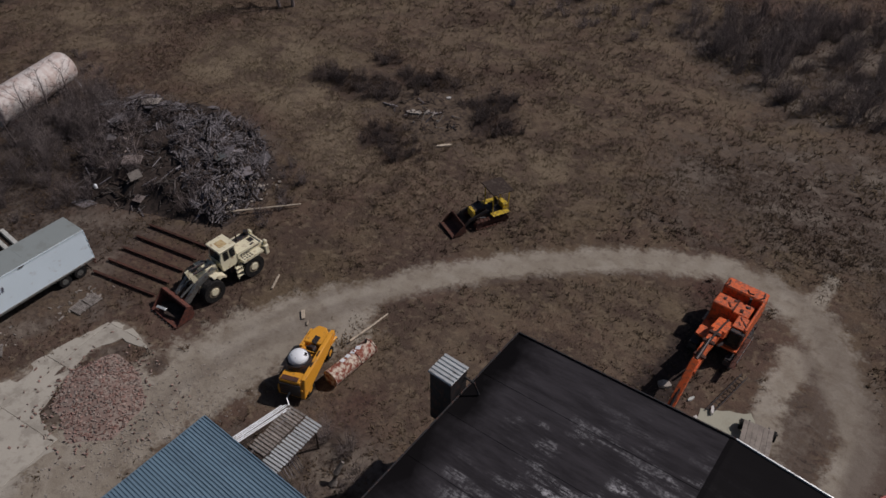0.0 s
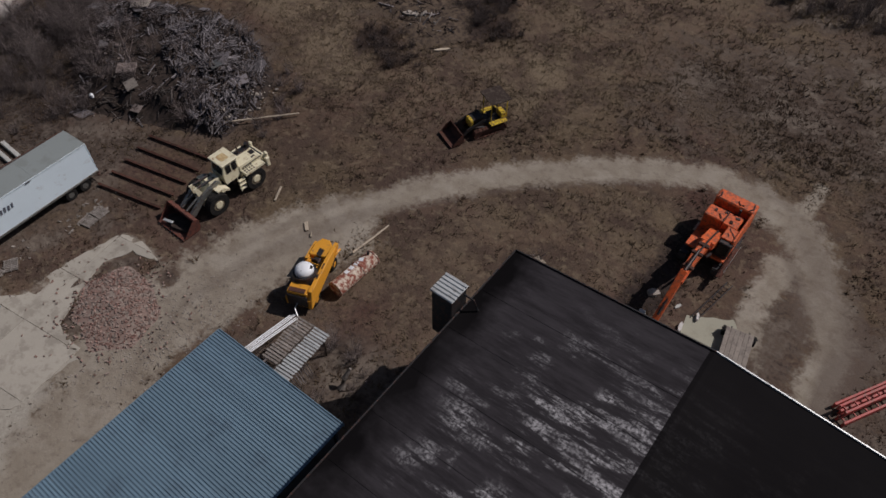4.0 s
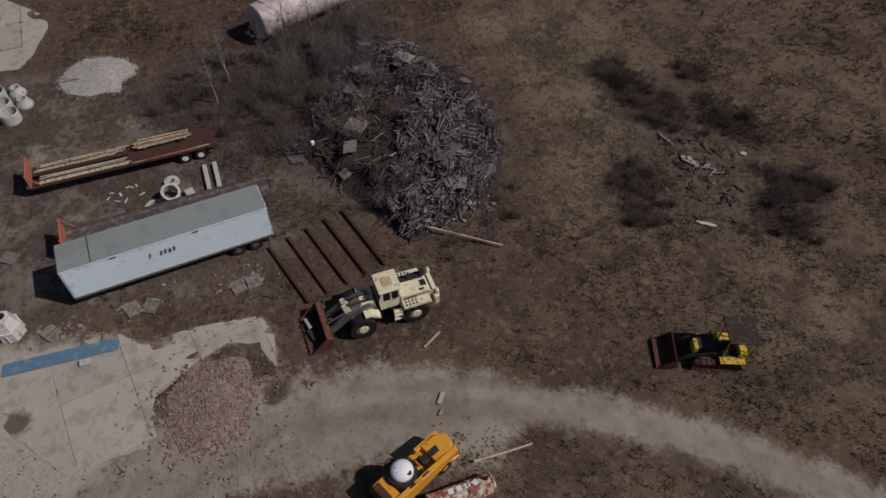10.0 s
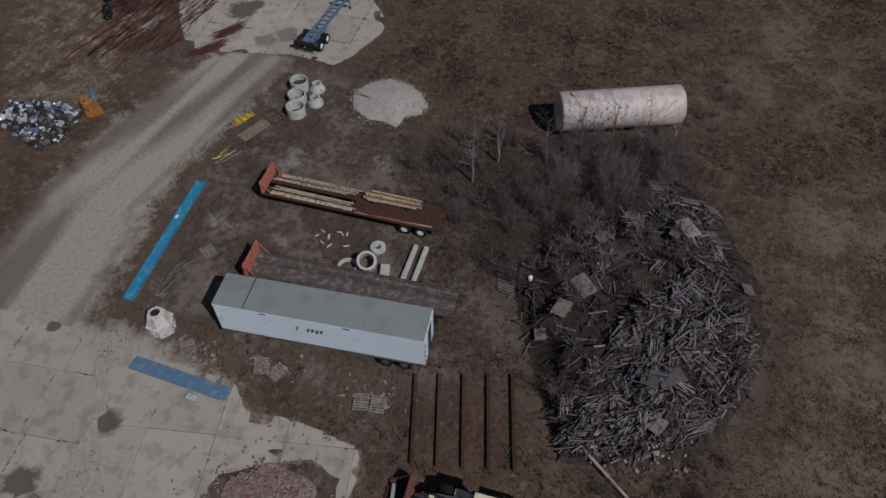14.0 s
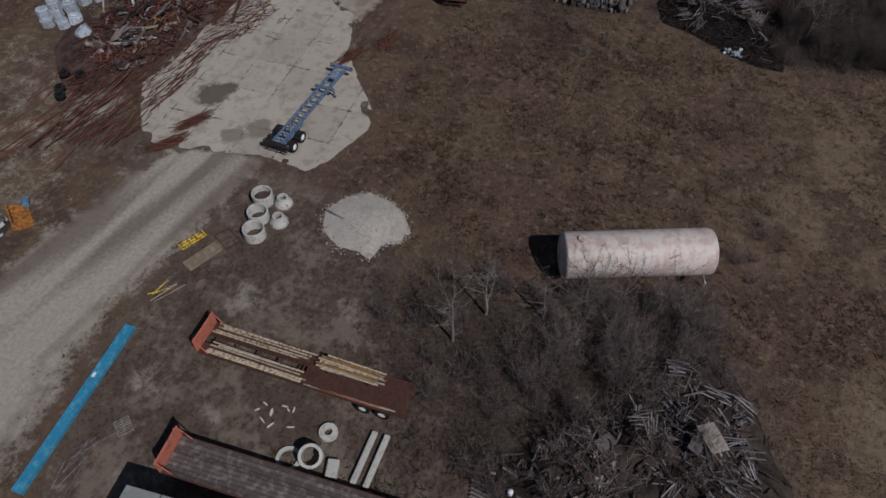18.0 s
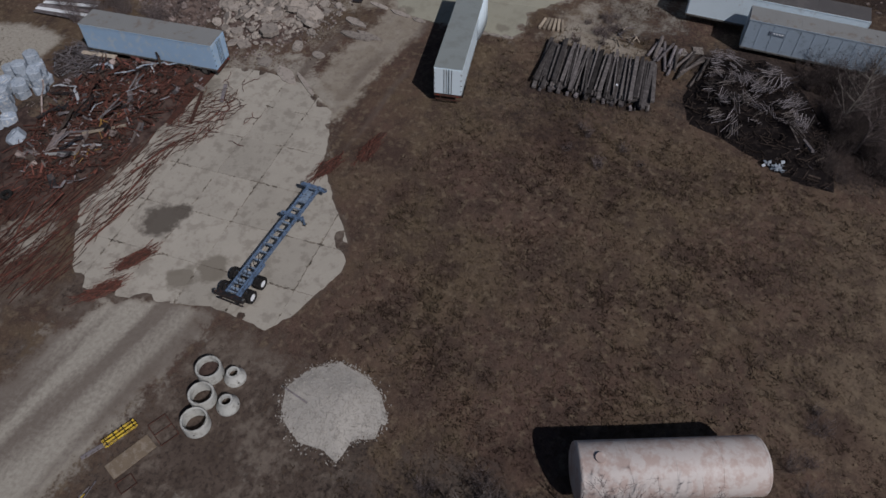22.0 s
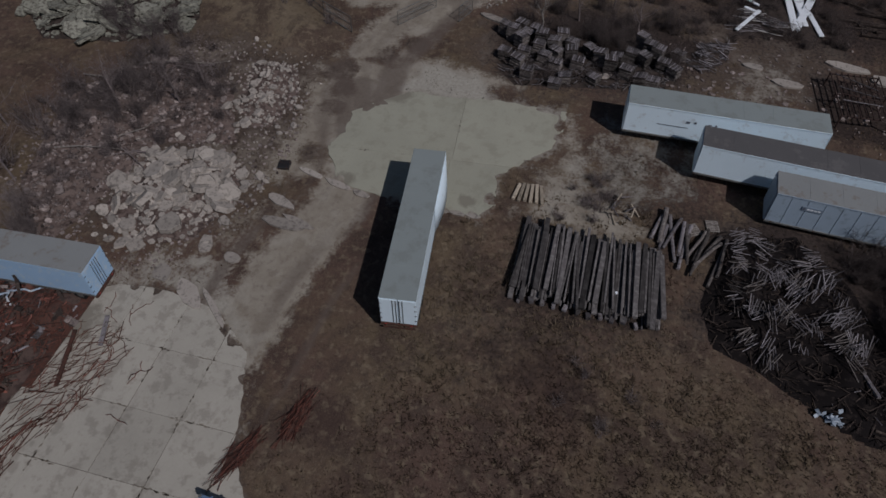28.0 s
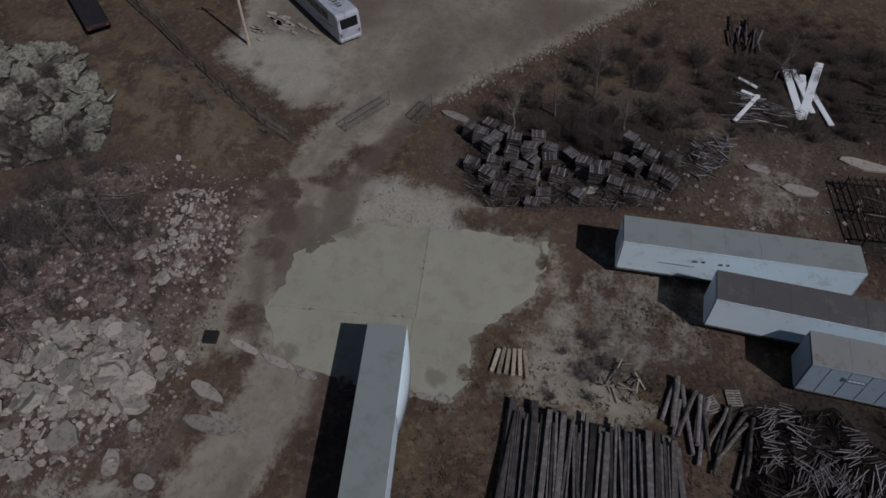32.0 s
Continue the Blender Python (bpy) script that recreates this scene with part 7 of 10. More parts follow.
lumps_b = Heap("concrete_rubble", "heap of pale concrete lumps among scrub", "rubble", [(-133, -21), (-133.4, -16.6), (-130, -15), (-127.5, -14.3), (-123.9, -15.6), (-123.5, -18), (-126, -20)], 0.6, 3.2, RUBBLE_SOIL, 55, 0.4)
stones_on(lumps_b, 60, 240, rnd, (0.35, 1.6), STONE, flat=0.3)
stones_on(lumps_b, 40, 140, rnd, (0.25, 1.0), STONE, poly=[(-136, -24), (-136.5, -15), (-130, -12.6), (-122, -13.4), (-121, -19), (-126, -23)], name="rubble_stone")
slabs_heap = Heap("slab_rubble", "wide heap of stacked grey-green broken slabs", "rubble", [(-149, -50), (-149.8, -40), (-146, -35.5), (-142.6, -32), (-138.6, -30), (-135.5, -31), (-132.5, -36), (-131, -44), (-138, -52)], 1.0, 6.0, SOIL_DARK, 56, 0.4)
stones_on(slabs_heap, 290, 500, rnd, (1.1, 3.8), STONE_GREY, flat=0.12, name="broken_slab")
low = Heap("rubble_spread", "low overgrown spread of broken stone and brick", "rubble", [(-106, -27), (-112, -33), (-124, -36), (-132, -30), (-128, -21), (-121, -17.5), (-119.5, -24.5), (-110, -25.5)], 0.7, 4.0, RUBBLE_SOIL, 57, 0.35)
stones_on(low, 150, 800, rnd, (0.3, 1.4), STONE_BROWN, flat=0.35)
s = Shape()
for x, y, z in low.spots(2600, rnd, [(-105, -26), (-112, -35), (-124, -37), (-134, -31), (-136, -22), (-128, -13), (-121, -12), (-112, -13), (-106, -17)]):
    k = 0.1 + 0.35 * rnd.random() ** 2
    s.lump((x, y, z + 0.03), (k, k * rnd.uniform(0.5, 1), k * 0.4), rnd, 5, pose(0, 0, 0, 0, 0, rnd.uniform(0, 360)))
tagged(part("chip_litter", s, STONE_BROWN, low.thing), kind="stuff")
for k in range(15):
    x, y, a, l = rnd.uniform(-131, -108), rnd.uniform(-34, -24), rnd.uniform(0, 6.28), rnd.uniform(1.6, 3.2)
    z = max(float(low.h(x, y)), 0.0)
    single("fallen_branch", Shape().tube([(-l, 0, 0.2), (-l * 0.3, rnd.gauss(0, 0.2), 0.35), (l * 0.4, rnd.gauss(0, 0.3), 0.4), (l, rnd.gauss(0, 0.5), 0.25)], [0.07, 0.06, 0.045, 0.02], 6), (BARK, BIRCH)[k % 2], "grey fallen branch lying over rubble", "branch", pose(x, y, z, 0, 0, math.degrees(a)), "fallen branches")
# long stone kerbs and thin slabs by the track
for x, y, l, w, a in ((-115.4, -10.6, 3.0, 0.9, 70), (-113.6, -8.4, 3.2, 0.8, 74), (-113.2, -9.6, 3.6, 1.1, 84), (-105.0, -13.6, 3.6, 1.3, 50), (-104.2, -11.2, 4.6, 0.5, 46), (-109.6, -14.6, 2.0, 1.2, 12), (-106.2, -16.4, 1.8, 1.4, 30), (-108.9, -12.0, 1.6, 1.0, 80)):
    single("stone_slab", Shape().lump((0, 0, 0.05), (l * 1.1, w * 1.15, 0.16), rnd, 9), STONE, "long broken concrete slab half sunk beside the track", "slab", pose(x, y, 0.012 * (int(x * -10) % 5), rnd.gauss(0, 1), rnd.gauss(0, 1), a), "slabs by the track")
kerb = [(-119.6, -10.9), (-118.9, -8.2), (-118.1, -5.4), (-117.8, -3.8)]
for k in range(3):
    a, b = Vector((*kerb[k], 0.06)), Vector((*kerb[k + 1], 0.06))
    single("kerb_stone", Shape().lump((a + b) / 2 - Vector((0, 0, 0.02)), ((b - a).length * 1.12, 0.75, 0.16), rnd, 9, pose(0, 0, 0, 0, 0, math.degrees(math.atan2(b.y - a.y, b.x - a.x)))), STONE, "pale concrete kerb across the track edge", "kerb", group="kerb stones")
for k in range(5):
    a = Vector((-117.6 - 0.05 * k, -0.8 + 1.3 * k, 0.1))
    single("kerb_stone", Shape().lump(a + Vector((-0.05, 0.62, -0.05)), (0.62, 1.5, 0.18), rnd, 8), STONE, "pale concrete kerb across the track edge", "kerb", group="kerb stones")
single("manhole_cover", Shape().box((0, 0, 0.12), (1.0, 1.0, 0.3), b=0.04), DARK_STEEL, "dark square steel hatch standing on the soil", "hatch", pose(-119.5, -12.1, 0, 0, 0, 8))


# ---- yard things ----
def concrete_ring(at, r, h, wall, cone=False, label="pale precast concrete manhole ring", group="manhole rings"):
    s = thing("concrete_ring", label, "concrete ring", at, group)
    if cone:
        n, vs, fs = 28, [], []
        prof = ((r, 0), (r, 0.18), (r * 0.62, h - 0.12), (r * 0.6, h), (r * 0.42, h), (r * 0.42, h * 0.6), (r - wall, 0.1), (r - wall, 0))
        for q, z in prof:
            for k in range(n):
                t = 2 * math.pi * k / n
                vs.append((q * math.cos(t), q * math.sin(t), z))
        m = len(prof)
        for j in range(m):
            for k in range(n):
                fs.append((j * n + k, j * n + (k + 1) % n, ((j + 1) % m) * n + (k + 1) % n, ((j + 1) % m) * n + k))
        part("cone", Shape().add(vs, fs), PRECAST, s)
    else:
        part("barrel", Shape().ring((0, 0, h / 2), (0, 0, 1), r - wall, r, h, 32), PRECAST, s)
        part("rim", Shape().ring((0, 0, h + 0.03), (0, 0, 1), r - wall * 0.55, r - 0.03, 0.07, 32), PRECAST, s)
    for t in (0.4, 2.5, 4.6):
        part("lifting_hole", Shape().tube([((r - 0.02) * math.cos(t), (r - 0.02) * math.sin(t), h * 0.5), ((r + 0.012) * math.cos(t), (r + 0.012) * math.sin(t), h * 0.5)], 0.05, 8), DARK_STEEL, s)
    return s


concrete_ring(pose(-73.75, -3.75, 0), 0.85, 1.0, 0.14)
concrete_ring(pose(-71.95, -3.25, 0), 0.84, 0.9, 0.14)
concrete_ring(pose(-70.2, -2.7, 0), 0.86, 0.95, 0.12)
concrete_ring(pose(-74.0, -2.1, 0, 0, 0, 30), 0.72, 0.8, 0.12, True, "pale conical precast manhole top")
concrete_ring(pose(-72.05, -1.55, 0, 0, 0, 80), 0.74, 0.8, 0.12, True, "pale conical precast manhole top")
part("inner_silt", Shape().tube([(0, 0, 0.3), (0, 0, 0.5)], 0.7, 24), SOIL_RUST, bpy.data.objects["concrete_ring"])
# rings and poles between the trailers
single("pipe_ring", Shape().ring((0, 0, 0.12), (0, 0, 1), 0.58, 0.78, 0.24, 28), PRECAST, "flat grey concrete ring lying on soil", "concrete ring", pose(-54.6, 7.55, 0), "rings by the trailers")
single("pipe_ring", Shape().ring((0, 0, 0.55), (0.45, 0.2, 1), 0.55, 0.75, 1.0, 28), PRECAST, "tilted concrete pipe section standing on soil", "concrete ring", pose(-55.0, 8.95, 0.1), "rings by the trailers")
single("pipe_ring", Shape().ring((0, 0, 0.16), (0, 0, 1), 0.26, 0.6, 0.3, 24), PRECAST, "small grey concrete ring lying on soil", "concrete ring", pose(-56.9, 9.2, 0), "rings by the trailers")
single("concrete_block", Shape().box((0, 0, 0.25), (1.15, 0.7, 0.5), b=0.05), PRECAST, "pale concrete block beside the pipe rings", "block", pose(-54.75, 10.4, 0, 0, 0, 12))
for y in (11.9, 12.72):
    single("concrete_post", Shape().beam((-54.3, y - 0.05, 0.18), (-57.8, y + 0.08, 0.18), 0.36, 0.34, 0.04), PRECAST, "long pale concrete post lying on soil", "post", group="concrete posts")
rnd = random.Random(45)
for k in range(9):
    x, y = -56.6 + rnd.uniform(-0.9, 0.9) - 0.1 * k, 4.2 + 0.32 * k
    single("litter", Shape().lump((0, 0, 0.05), (rnd.uniform(0.3, 0.75), rnd.uniform(0.1, 0.25), 0.07), rnd, 5), PALE_CAST, "scrap of pale litter on the soil", "litter", pose(x, y, 0, 0, 0, rnd.uniform(0, 180)), "white litter")

# storage tank
tk = thing("storage_tank", "large horizontal pale steel storage tank in dry grass", "tank", pose(-75.55, 25.43, 0, 0, 0, 110))
TR = 1.72
pts, rad = [], []
for k in range(7):
    a = k / 6 * math.pi / 2
    pts.append((-5.25 - 0.28 * math.cos(a), 0, TR + 0.5))
    rad.append(max(0.02, TR * math.sin(a) ** 0.6))
pts += [(5.25 + 0.28 * math.sin(k / 6 * math.pi / 2), 0, TR + 0.5) for k in range(7)]
rad += [max(0.02, TR * math.cos(k / 6 * math.pi / 2) ** 0.6) for k in range(7)]
part("shell", Shape().tube(pts, rad, 40), TANK_WHITE, tk, smooth=True)
for x in (-5.2, -2.6, 0.0, 2.6, 5.2):
    part("weld_band", Shape().ring((x, 0, TR + 0.5), (1, 0, 0), TR - 0.02, TR + 0.012, 0.05, 40), TANK_WHITE, tk)
for x in (-3.8, 3.8):
    part("saddle", Shape().box((x, 0, 0.42), (0.35, 2.4, 0.94)), RUST, tk)
part("manway", Shape().tube([(-4.2, 0, 2 * TR + 0.4), (-4.2, 0, 2 * TR + 0.65)], 0.3, 18), TANK_WHITE, tk)
part("pipe", Shape().tube([(4.9, -1.3, 1.0), (5.1, -1.6, 0.5), (5.1, -1.6, 0.05)], 0.06), WHITE_METAL, tk)

# hexagonal white septic chamber
sp = thing("septic_chamber", "white six-sided concrete chamber with round opening", "tank", pose(-46.35, -3.15, 0, 0, 0, 10))
hexa = lambda r, a0=0.2: [(r * math.cos(a0 + k * math.pi / 3), r * math.sin(a0 + k * math.pi / 3)) for k in range(6)]
part("lower_body", Shape().prism(hexa(0.92), 0.0, 0.9, 0.05), PALE_CAST, sp)
vs = [(x, y, 0.98) for x, y in hexa(0.88)] + [(x, y, 1.85) for x, y in hexa(0.62)]
part("upper_body", Shape().add(vs, [(i, (i + 1) % 6, 6 + (i + 1) % 6, 6 + i) for i in range(6)] + [tuple(range(6, 12))]), PALE_CAST, sp)
part("joint_flange", Shape().prism(hexa(1.0), 0.88, 1.0, 0.02), PALE_CAST, sp)
for k in range(6):
    x, y = hexa(0.9, 0.2 + math.pi / 6)[k]
    part("moulded_rib", Shape().box((x * 0.93, y * 0.93, 0.45), (0.12, 0.12, 0.8), pose(0, 0, 0, 0, 0, math.degrees(0.2 + math.pi / 6 + k * math.pi / 3))), PALE_CAST, sp)
part("opening", Shape().ring((0, 0, 1.92), (0, 0, 1), 0.34, 0.44, 0.16, 22), PALE_CAST, sp)
part("dark_cover", Shape().tube([(0, 0, 1.855), (0, 0, 1.885)], 0.34, 20), DARK_STEEL, sp)
# blue steel beam and blue sheet
bb = thing("blue_beam", "long bright blue steel beam lying on the soil", "beam", pose(-53.95, -6.85, 0.0, 0, 0, 181.5))
part("web_plate", Shape().box((0, 0, 0.16), (12.2, 0.6, 0.1)), BLUE_PAINT, bb)
for sy in (-0.32, 0.32):
    part("flange", Shape().box((0, sy, 0.18), (12.2, 0.07, 0.36)), BLUE_PAINT, bb)
for k in range(7):
    part("stiffener", Shape().box((-5.4 + 1.8 * k, 0, 0.215), (0.05, 0.56, 0.03), b=0.006), BLUE_PAINT, bb)
part("white_tag", Shape().box((2.0, 0.2, 0.235), (0.35, 0.22, 0.03)), WHITE, bb)
single("blue_sheet", Shape().box((0, 0, 0.125), (7.3, 1.0, 0.06), b=0.015), BLUE_MAT, "faded blue sheet strip lying on concrete slabs", "sheet", pose(-43.0, -0.15, 0, 0, 0, 84.5))
single("concrete_block", Shape().box((0, 0, 0.2), (0.7, 0.4, 0.26), b=0.03), PRECAST, "small pale concrete block on the slabs", "block", pose(-41.9, 1.3, 0, 0, 0, 84))


def pallet(at, material=PALLET_WOOD, label="weathered grey wooden pallet lying on soil", group="loose pallets"):
    s = thing("pallet", label, "pallet", at, group)
    for k in range(7):
        part("deck_board", Shape().box((-0.54 + 0.18 * k, 0, 0.135), (0.11, 1.0, 0.022), b=0.004), material, s)
    for y in (-0.45, 0, 0.45):
        part("stringer", Shape().box((0, y, 0.07), (1.2, 0.05, 0.1), b=0.004), material, s)
    return s


first = pallet(pose(-45.25, -0.7, 0.02, 0, 0, 35))
for x, y, a in ((-45.2, 4.7, 20), (-45.0, 5.9, -30), (-44.3, 12.0, 10), (-44.4, 13.1, 5), (-53.4, -3.2, 50), (-120.8, 22.4, 30), (-121.6, 23.9, 10)):
    copy_thing(first, pose(x, y, 0.02, 0, 0, a))
# rubbish by the pallets
s = Shape()
rnd = random.Random(46)
for k in range(170):
    x, y = -45.2 + rnd.gauss(0, 0.55), rnd.choice((rnd.gauss(0.4, 1.0), rnd.gauss(5.4, 1.2), rnd.gauss(12.4, 1.0)))
    q = 0.06 + 0.3 * rnd.random() ** 2
    s.box((x, y, 0.05), (q, q * rnd.uniform(0.2, 0.8), 0.04), pose(0, 0, 0, rnd.gauss(0, 14), rnd.gauss(0, 14), rnd.uniform(0, 360)), 0.006)
tagged(single("rubbish_strip", s, STONE, "scattered pale rubbish along the slab edge", "rubbish"), kind="stuff")

# yellow ladder stack, plywood, iron frames
yl = thing("yellow_rack", "bright yellow steel rack lying by the track", "rack", pose(-68.2, -6.95, 0, 0, 0, 152))
for sy in (-0.25, 0, 0.25):
    part("rail", Shape().box((0, sy, 0.22), (2.2, 0.1, 0.16)), BRIGHT_YELLOW, yl)
for k in range(4):
    part("cross_bar", Shape().box((-0.9 + 0.6 * k, 0, 0.33), (0.06, 0.7, 0.05)), DARK_STEEL, yl)
part("plank", Shape().box((-1.4, 0.1, 0.08), (2.2, 0.3, 0.06), pose(0, 0, 0, 0, 0, -6)), WOOD_GREY, yl)
single("plywood_sheet", Shape().box((0, 0, 0.06), (2.9, 1.15, 0.05), b=0.01), surface("brown_plywood", (0.20, 0.16, 0.115), 0.85, worn=(0.27, 0.23, 0.18), wear=0.4, scale=1.0), "brown plywood sheet lying on soil", "board", pose(-67.15, -5.5, 0.02, 0, 0, 154))
fr = thing("iron_frame", "dark rectangular iron frame lying on soil", "frame", pose(-69.3, -4.6, 0, 0, 0, 60))
for a, b in (((-0.9, -0.6), (0.9, -0.6)), ((0.9, -0.6), (0.9, 0.6)), ((0.9, 0.6), (-0.9, 0.6)), ((-0.9, 0.6), (-0.9, -0.6)), ((0, -0.6), (0, 0.6))):
    part("bar", Shape().beam((*a, 0.08), (*b, 0.08), 0.06, 0.06), RUST, fr)
sm = thing("iron_frame", "small rusty iron frame lying on soil", "frame", pose(-65.6, -4.8, 0, 0, 0, 150))
for a, b in (((-0.5, -0.4), (0.5, -0.4)), ((0.5, -0.4), (0.5, 0.4)), ((0.5, 0.4), (-0.5, 0.4)), ((-0.5, 0.4), (-0.5, -0.4))):
    part("bar", Shape().beam((*a, 0.06), (*b, 0.06), 0.06, 0.06), RUST, sm)
rnd = random.Random(47)
for k in range(7):
    x, y = -63.4 + rnd.uniform(-0.8, 0.8), -6.5 + rnd.uniform(-0.5, 0.6)
    l = rnd.uniform(0.8, 2.6)
    single("lath", Shape().box((0, 0, 0.07 + 0.02 * k), (l, 0.08, 0.05)), (WOOD_PALE, BRIGHT_YELLOW, WOOD_GREY)[k % 3], "thin loose lath lying by the track", "lath", pose(x, y, 0, 0, 0, 150 + rnd.gauss(0, 14)), "loose laths")
for k in range(8):
    x, y = -51.0 + rnd.uniform(-1.8, 1.8), -4.6 + rnd.uniform(-0.6, 0.6)
    single("lath", Shape().box((0, 0, 0.06), (rnd.uniform(1.2, 3.0), 0.07, 0.05)), WOOD_GREY, "thin grey lath lying by the blue beam", "lath", pose(x, y, 0, 0, 0, 160 + rnd.gauss(0, 16)), "laths by the beam")

# blue-grey scrap heap and orange bucket across the road
rnd = random.Random(48)
bluejunk = Heap("scrap_heap", "heap of crushed blue-grey and silver metal scrap", "scrap", [(-65.6, -21.4), (-66.2, -25), (-65.3, -28.7), (-62.3, -28.0), (-60.2, -22.8), (-61.7, -21.1)], 0.9, 2.4, SOIL_DARK, 58, 0.3)
meshes = [Shape().lump((0, 0, 0), (1, 0.7, 0.3), rnd, 6).mesh("scrap_piece", (PLASTIC_GREY, WHITE_METAL, BLUE_STEEL, DARK_STEEL, GREY_STEEL)[k % 5]) for k in range(10)]
for x, y, z in bluejunk.spots(240, rnd):
    part("scrap_piece", meshes[rnd.randrange(10)], None, bluejunk.thing, at=pose(x, y, z + 0.1, rnd.gauss(0, 30), rnd.gauss(0, 30), rnd.uniform(0, 360)) @ Matrix.Scale(rnd.uniform(0.25, 0.85), 4))
ob = thing("loader_bucket", "loose orange-yellow loader bucket lying on dirt", "bucket", pose(-66.0, -21.0, 0, 0, 0, 140))
part("shell", Shape().side([(-0.6, 0.3), (-0.3, 0.02), (0.9, 0.02), (0.9, 0.1), (-0.2, 0.12), (-0.5, 0.4), (-0.35, 1.0), (-0.45, 1.05)], -1.1, 1.1), BUCKET_PAINT, ob)
for sy in (-1.08, 1.08):
    part("side_plate", Shape().side([(-0.6, 0.3), (-0.3, 0.05), (0.9, 0.05), (0.2, 0.7), (-0.4, 1.0)], sy - 0.03, sy + 0.03), BUCKET_PAINT, ob)
single("blue_barrel", Shape().tube([(-0.45, 0, 0.3), (-0.43, 0, 0.3), (0.43, 0, 0.3), (0.45, 0, 0.3)], [0.27, 0.3, 0.3, 0.27], 18), BLUE_MAT, "blue barrel lying on its side on dirt", "barrel", pose(-67.6, -21.6, 0, 0, 0, 40))

# boards and litter on the scrub mound
rnd = random.Random(49)
MOUND_SOIL = surface("rough_field_soil", (0.118, 0.09, 0.066), 0.97, worn=(0.055, 0.042, 0.036), wear=0.5, scale=1.1, grain=6, vary=0.4, relief=0.8)
mound = Heap("scrub_mound", "low rough rise of soil with dumped boards and litter", "mound", [(-48, 50), (-46.5, 53.4), (-42, 55.6), (-38.4, 54.2), (-36.0, 50), (-37.6, 46.2), (-41.6, 46.8), (-45.5, 48.2)], 0.22, 4.0, MOUND_SOIL, 61, 0.22)
planks_on(mound, 34, 60, rnd, (0.4, 1.5), (0.06, 0.2), (WOOD_GREY, WOOD_DARK, WOOD_DARK, WOOD_GREY, STONE), name="board", poly=[(-47.5, 49.6), (-45, 53), (-40, 54.4), (-37.4, 50), (-38.5, 47.4), (-42, 48)], rest_mat=WOOD_DARK)
stones_on(mound, 9, 30, rnd, (0.3, 0.7), STONE, poly=[(-44.6, 49), (-43, 51.6), (-40, 52), (-38.6, 48.6)])
for x, y, l, w, a, mt in ((-42.9, 49.7, 1.7, 0.7, 20, STONE), (-42.3, 50.0, 1.0, 0.5, -35, STONE), (-45.9, 49.6, 2.4, 0.25, 12, WOOD_GREY), (-42.0, 54.6, 0.6, 0.35, 40, PALE_CAST), (-36.5, 46.9, 1.7, 0.35, 52, WOOD_PALE)):
    single("dumped_board", Shape().lump((0, 0, 0.1), (l * 1.15, w * 1.15, 0.14), rnd, 7), mt, "pale board dumped in the rough grass", "board", pose(x, y, max(float(mound.h(x, y)), float(lie(x, y))), rnd.gauss(0, 6), rnd.gauss(0, 6), a), "dumped boards")


# ---- scrap yard ----
rnd = random.Random(61)
scrap = Heap("scrap_heap", "wide tangle of rusty bars, pipes and sheet scrap", "scrap", [(-81, -25.6), (-85, -23.6), (-89.2, -21.8), (-93.4, -20.6), (-99, -20.6), (-102.5, -20.4), (-104, -23), (-102.5, -29), (-98.5, -33.4), (-91.7, -34.5), (-86, -33), (-82, -29)], 0.65, 2.6, SOIL_RUST, 59, 0.35)
bar_meshes = []
for k in range(16):
    l = rnd.uniform(2.4, 6.4)
    sh = Shape()
    if k % 4 < 2:
        sh.tube([(-l / 2, 0, 0), (-l / 6, rnd.uniform(-0.15, 0.15), rnd.uniform(0, 0.2)), (l / 4, rnd.uniform(-0.2, 0.2), rnd.uniform(0, 0.2)), (l / 2, 0, 0)], rnd.uniform(0.018, 0.035), 5)
    elif k % 4 == 2:
        sh.box((0, 0, 0), (l, rnd.uniform(0.04, 0.1), 0.04), b=0.006)
    else:
        w = rnd.uniform(0.06, 0.11)
        sh.box((0, 0, 0), (l, w, 0.015), b=0.004).box((0, w / 2, 0.04), (l, 0.015, 0.08), b=0.004)
    bar_meshes.append(sh.mesh("bar", (RED_RUST, RUST, RUST, RED_RUST, RUST)[k % 5]))
BAR_BED = [(-75, -25.7), (-76, -18.6), (-79.5, -18.2), (-82, -18.2), (-86.6, -17.6), (-91, -18.4), (-93.2, -20.4), (-89.2, -22.8), (-85.5, -24), (-82.6, -27.5)]
BEDS = ((BAR_BED, 172, 10, 130), ([(-91, -18.6), (-94, -21), (-99.6, -19.4), (-101.4, -16.8), (-97, -15.4), (-94, -15.8)], 150, 22, 46), ([(-80, -27), (-86, -24), (-92, -22), (-101, -20), (-103, -27), (-96, -31), (-86, -30)], 165, 42, 160))
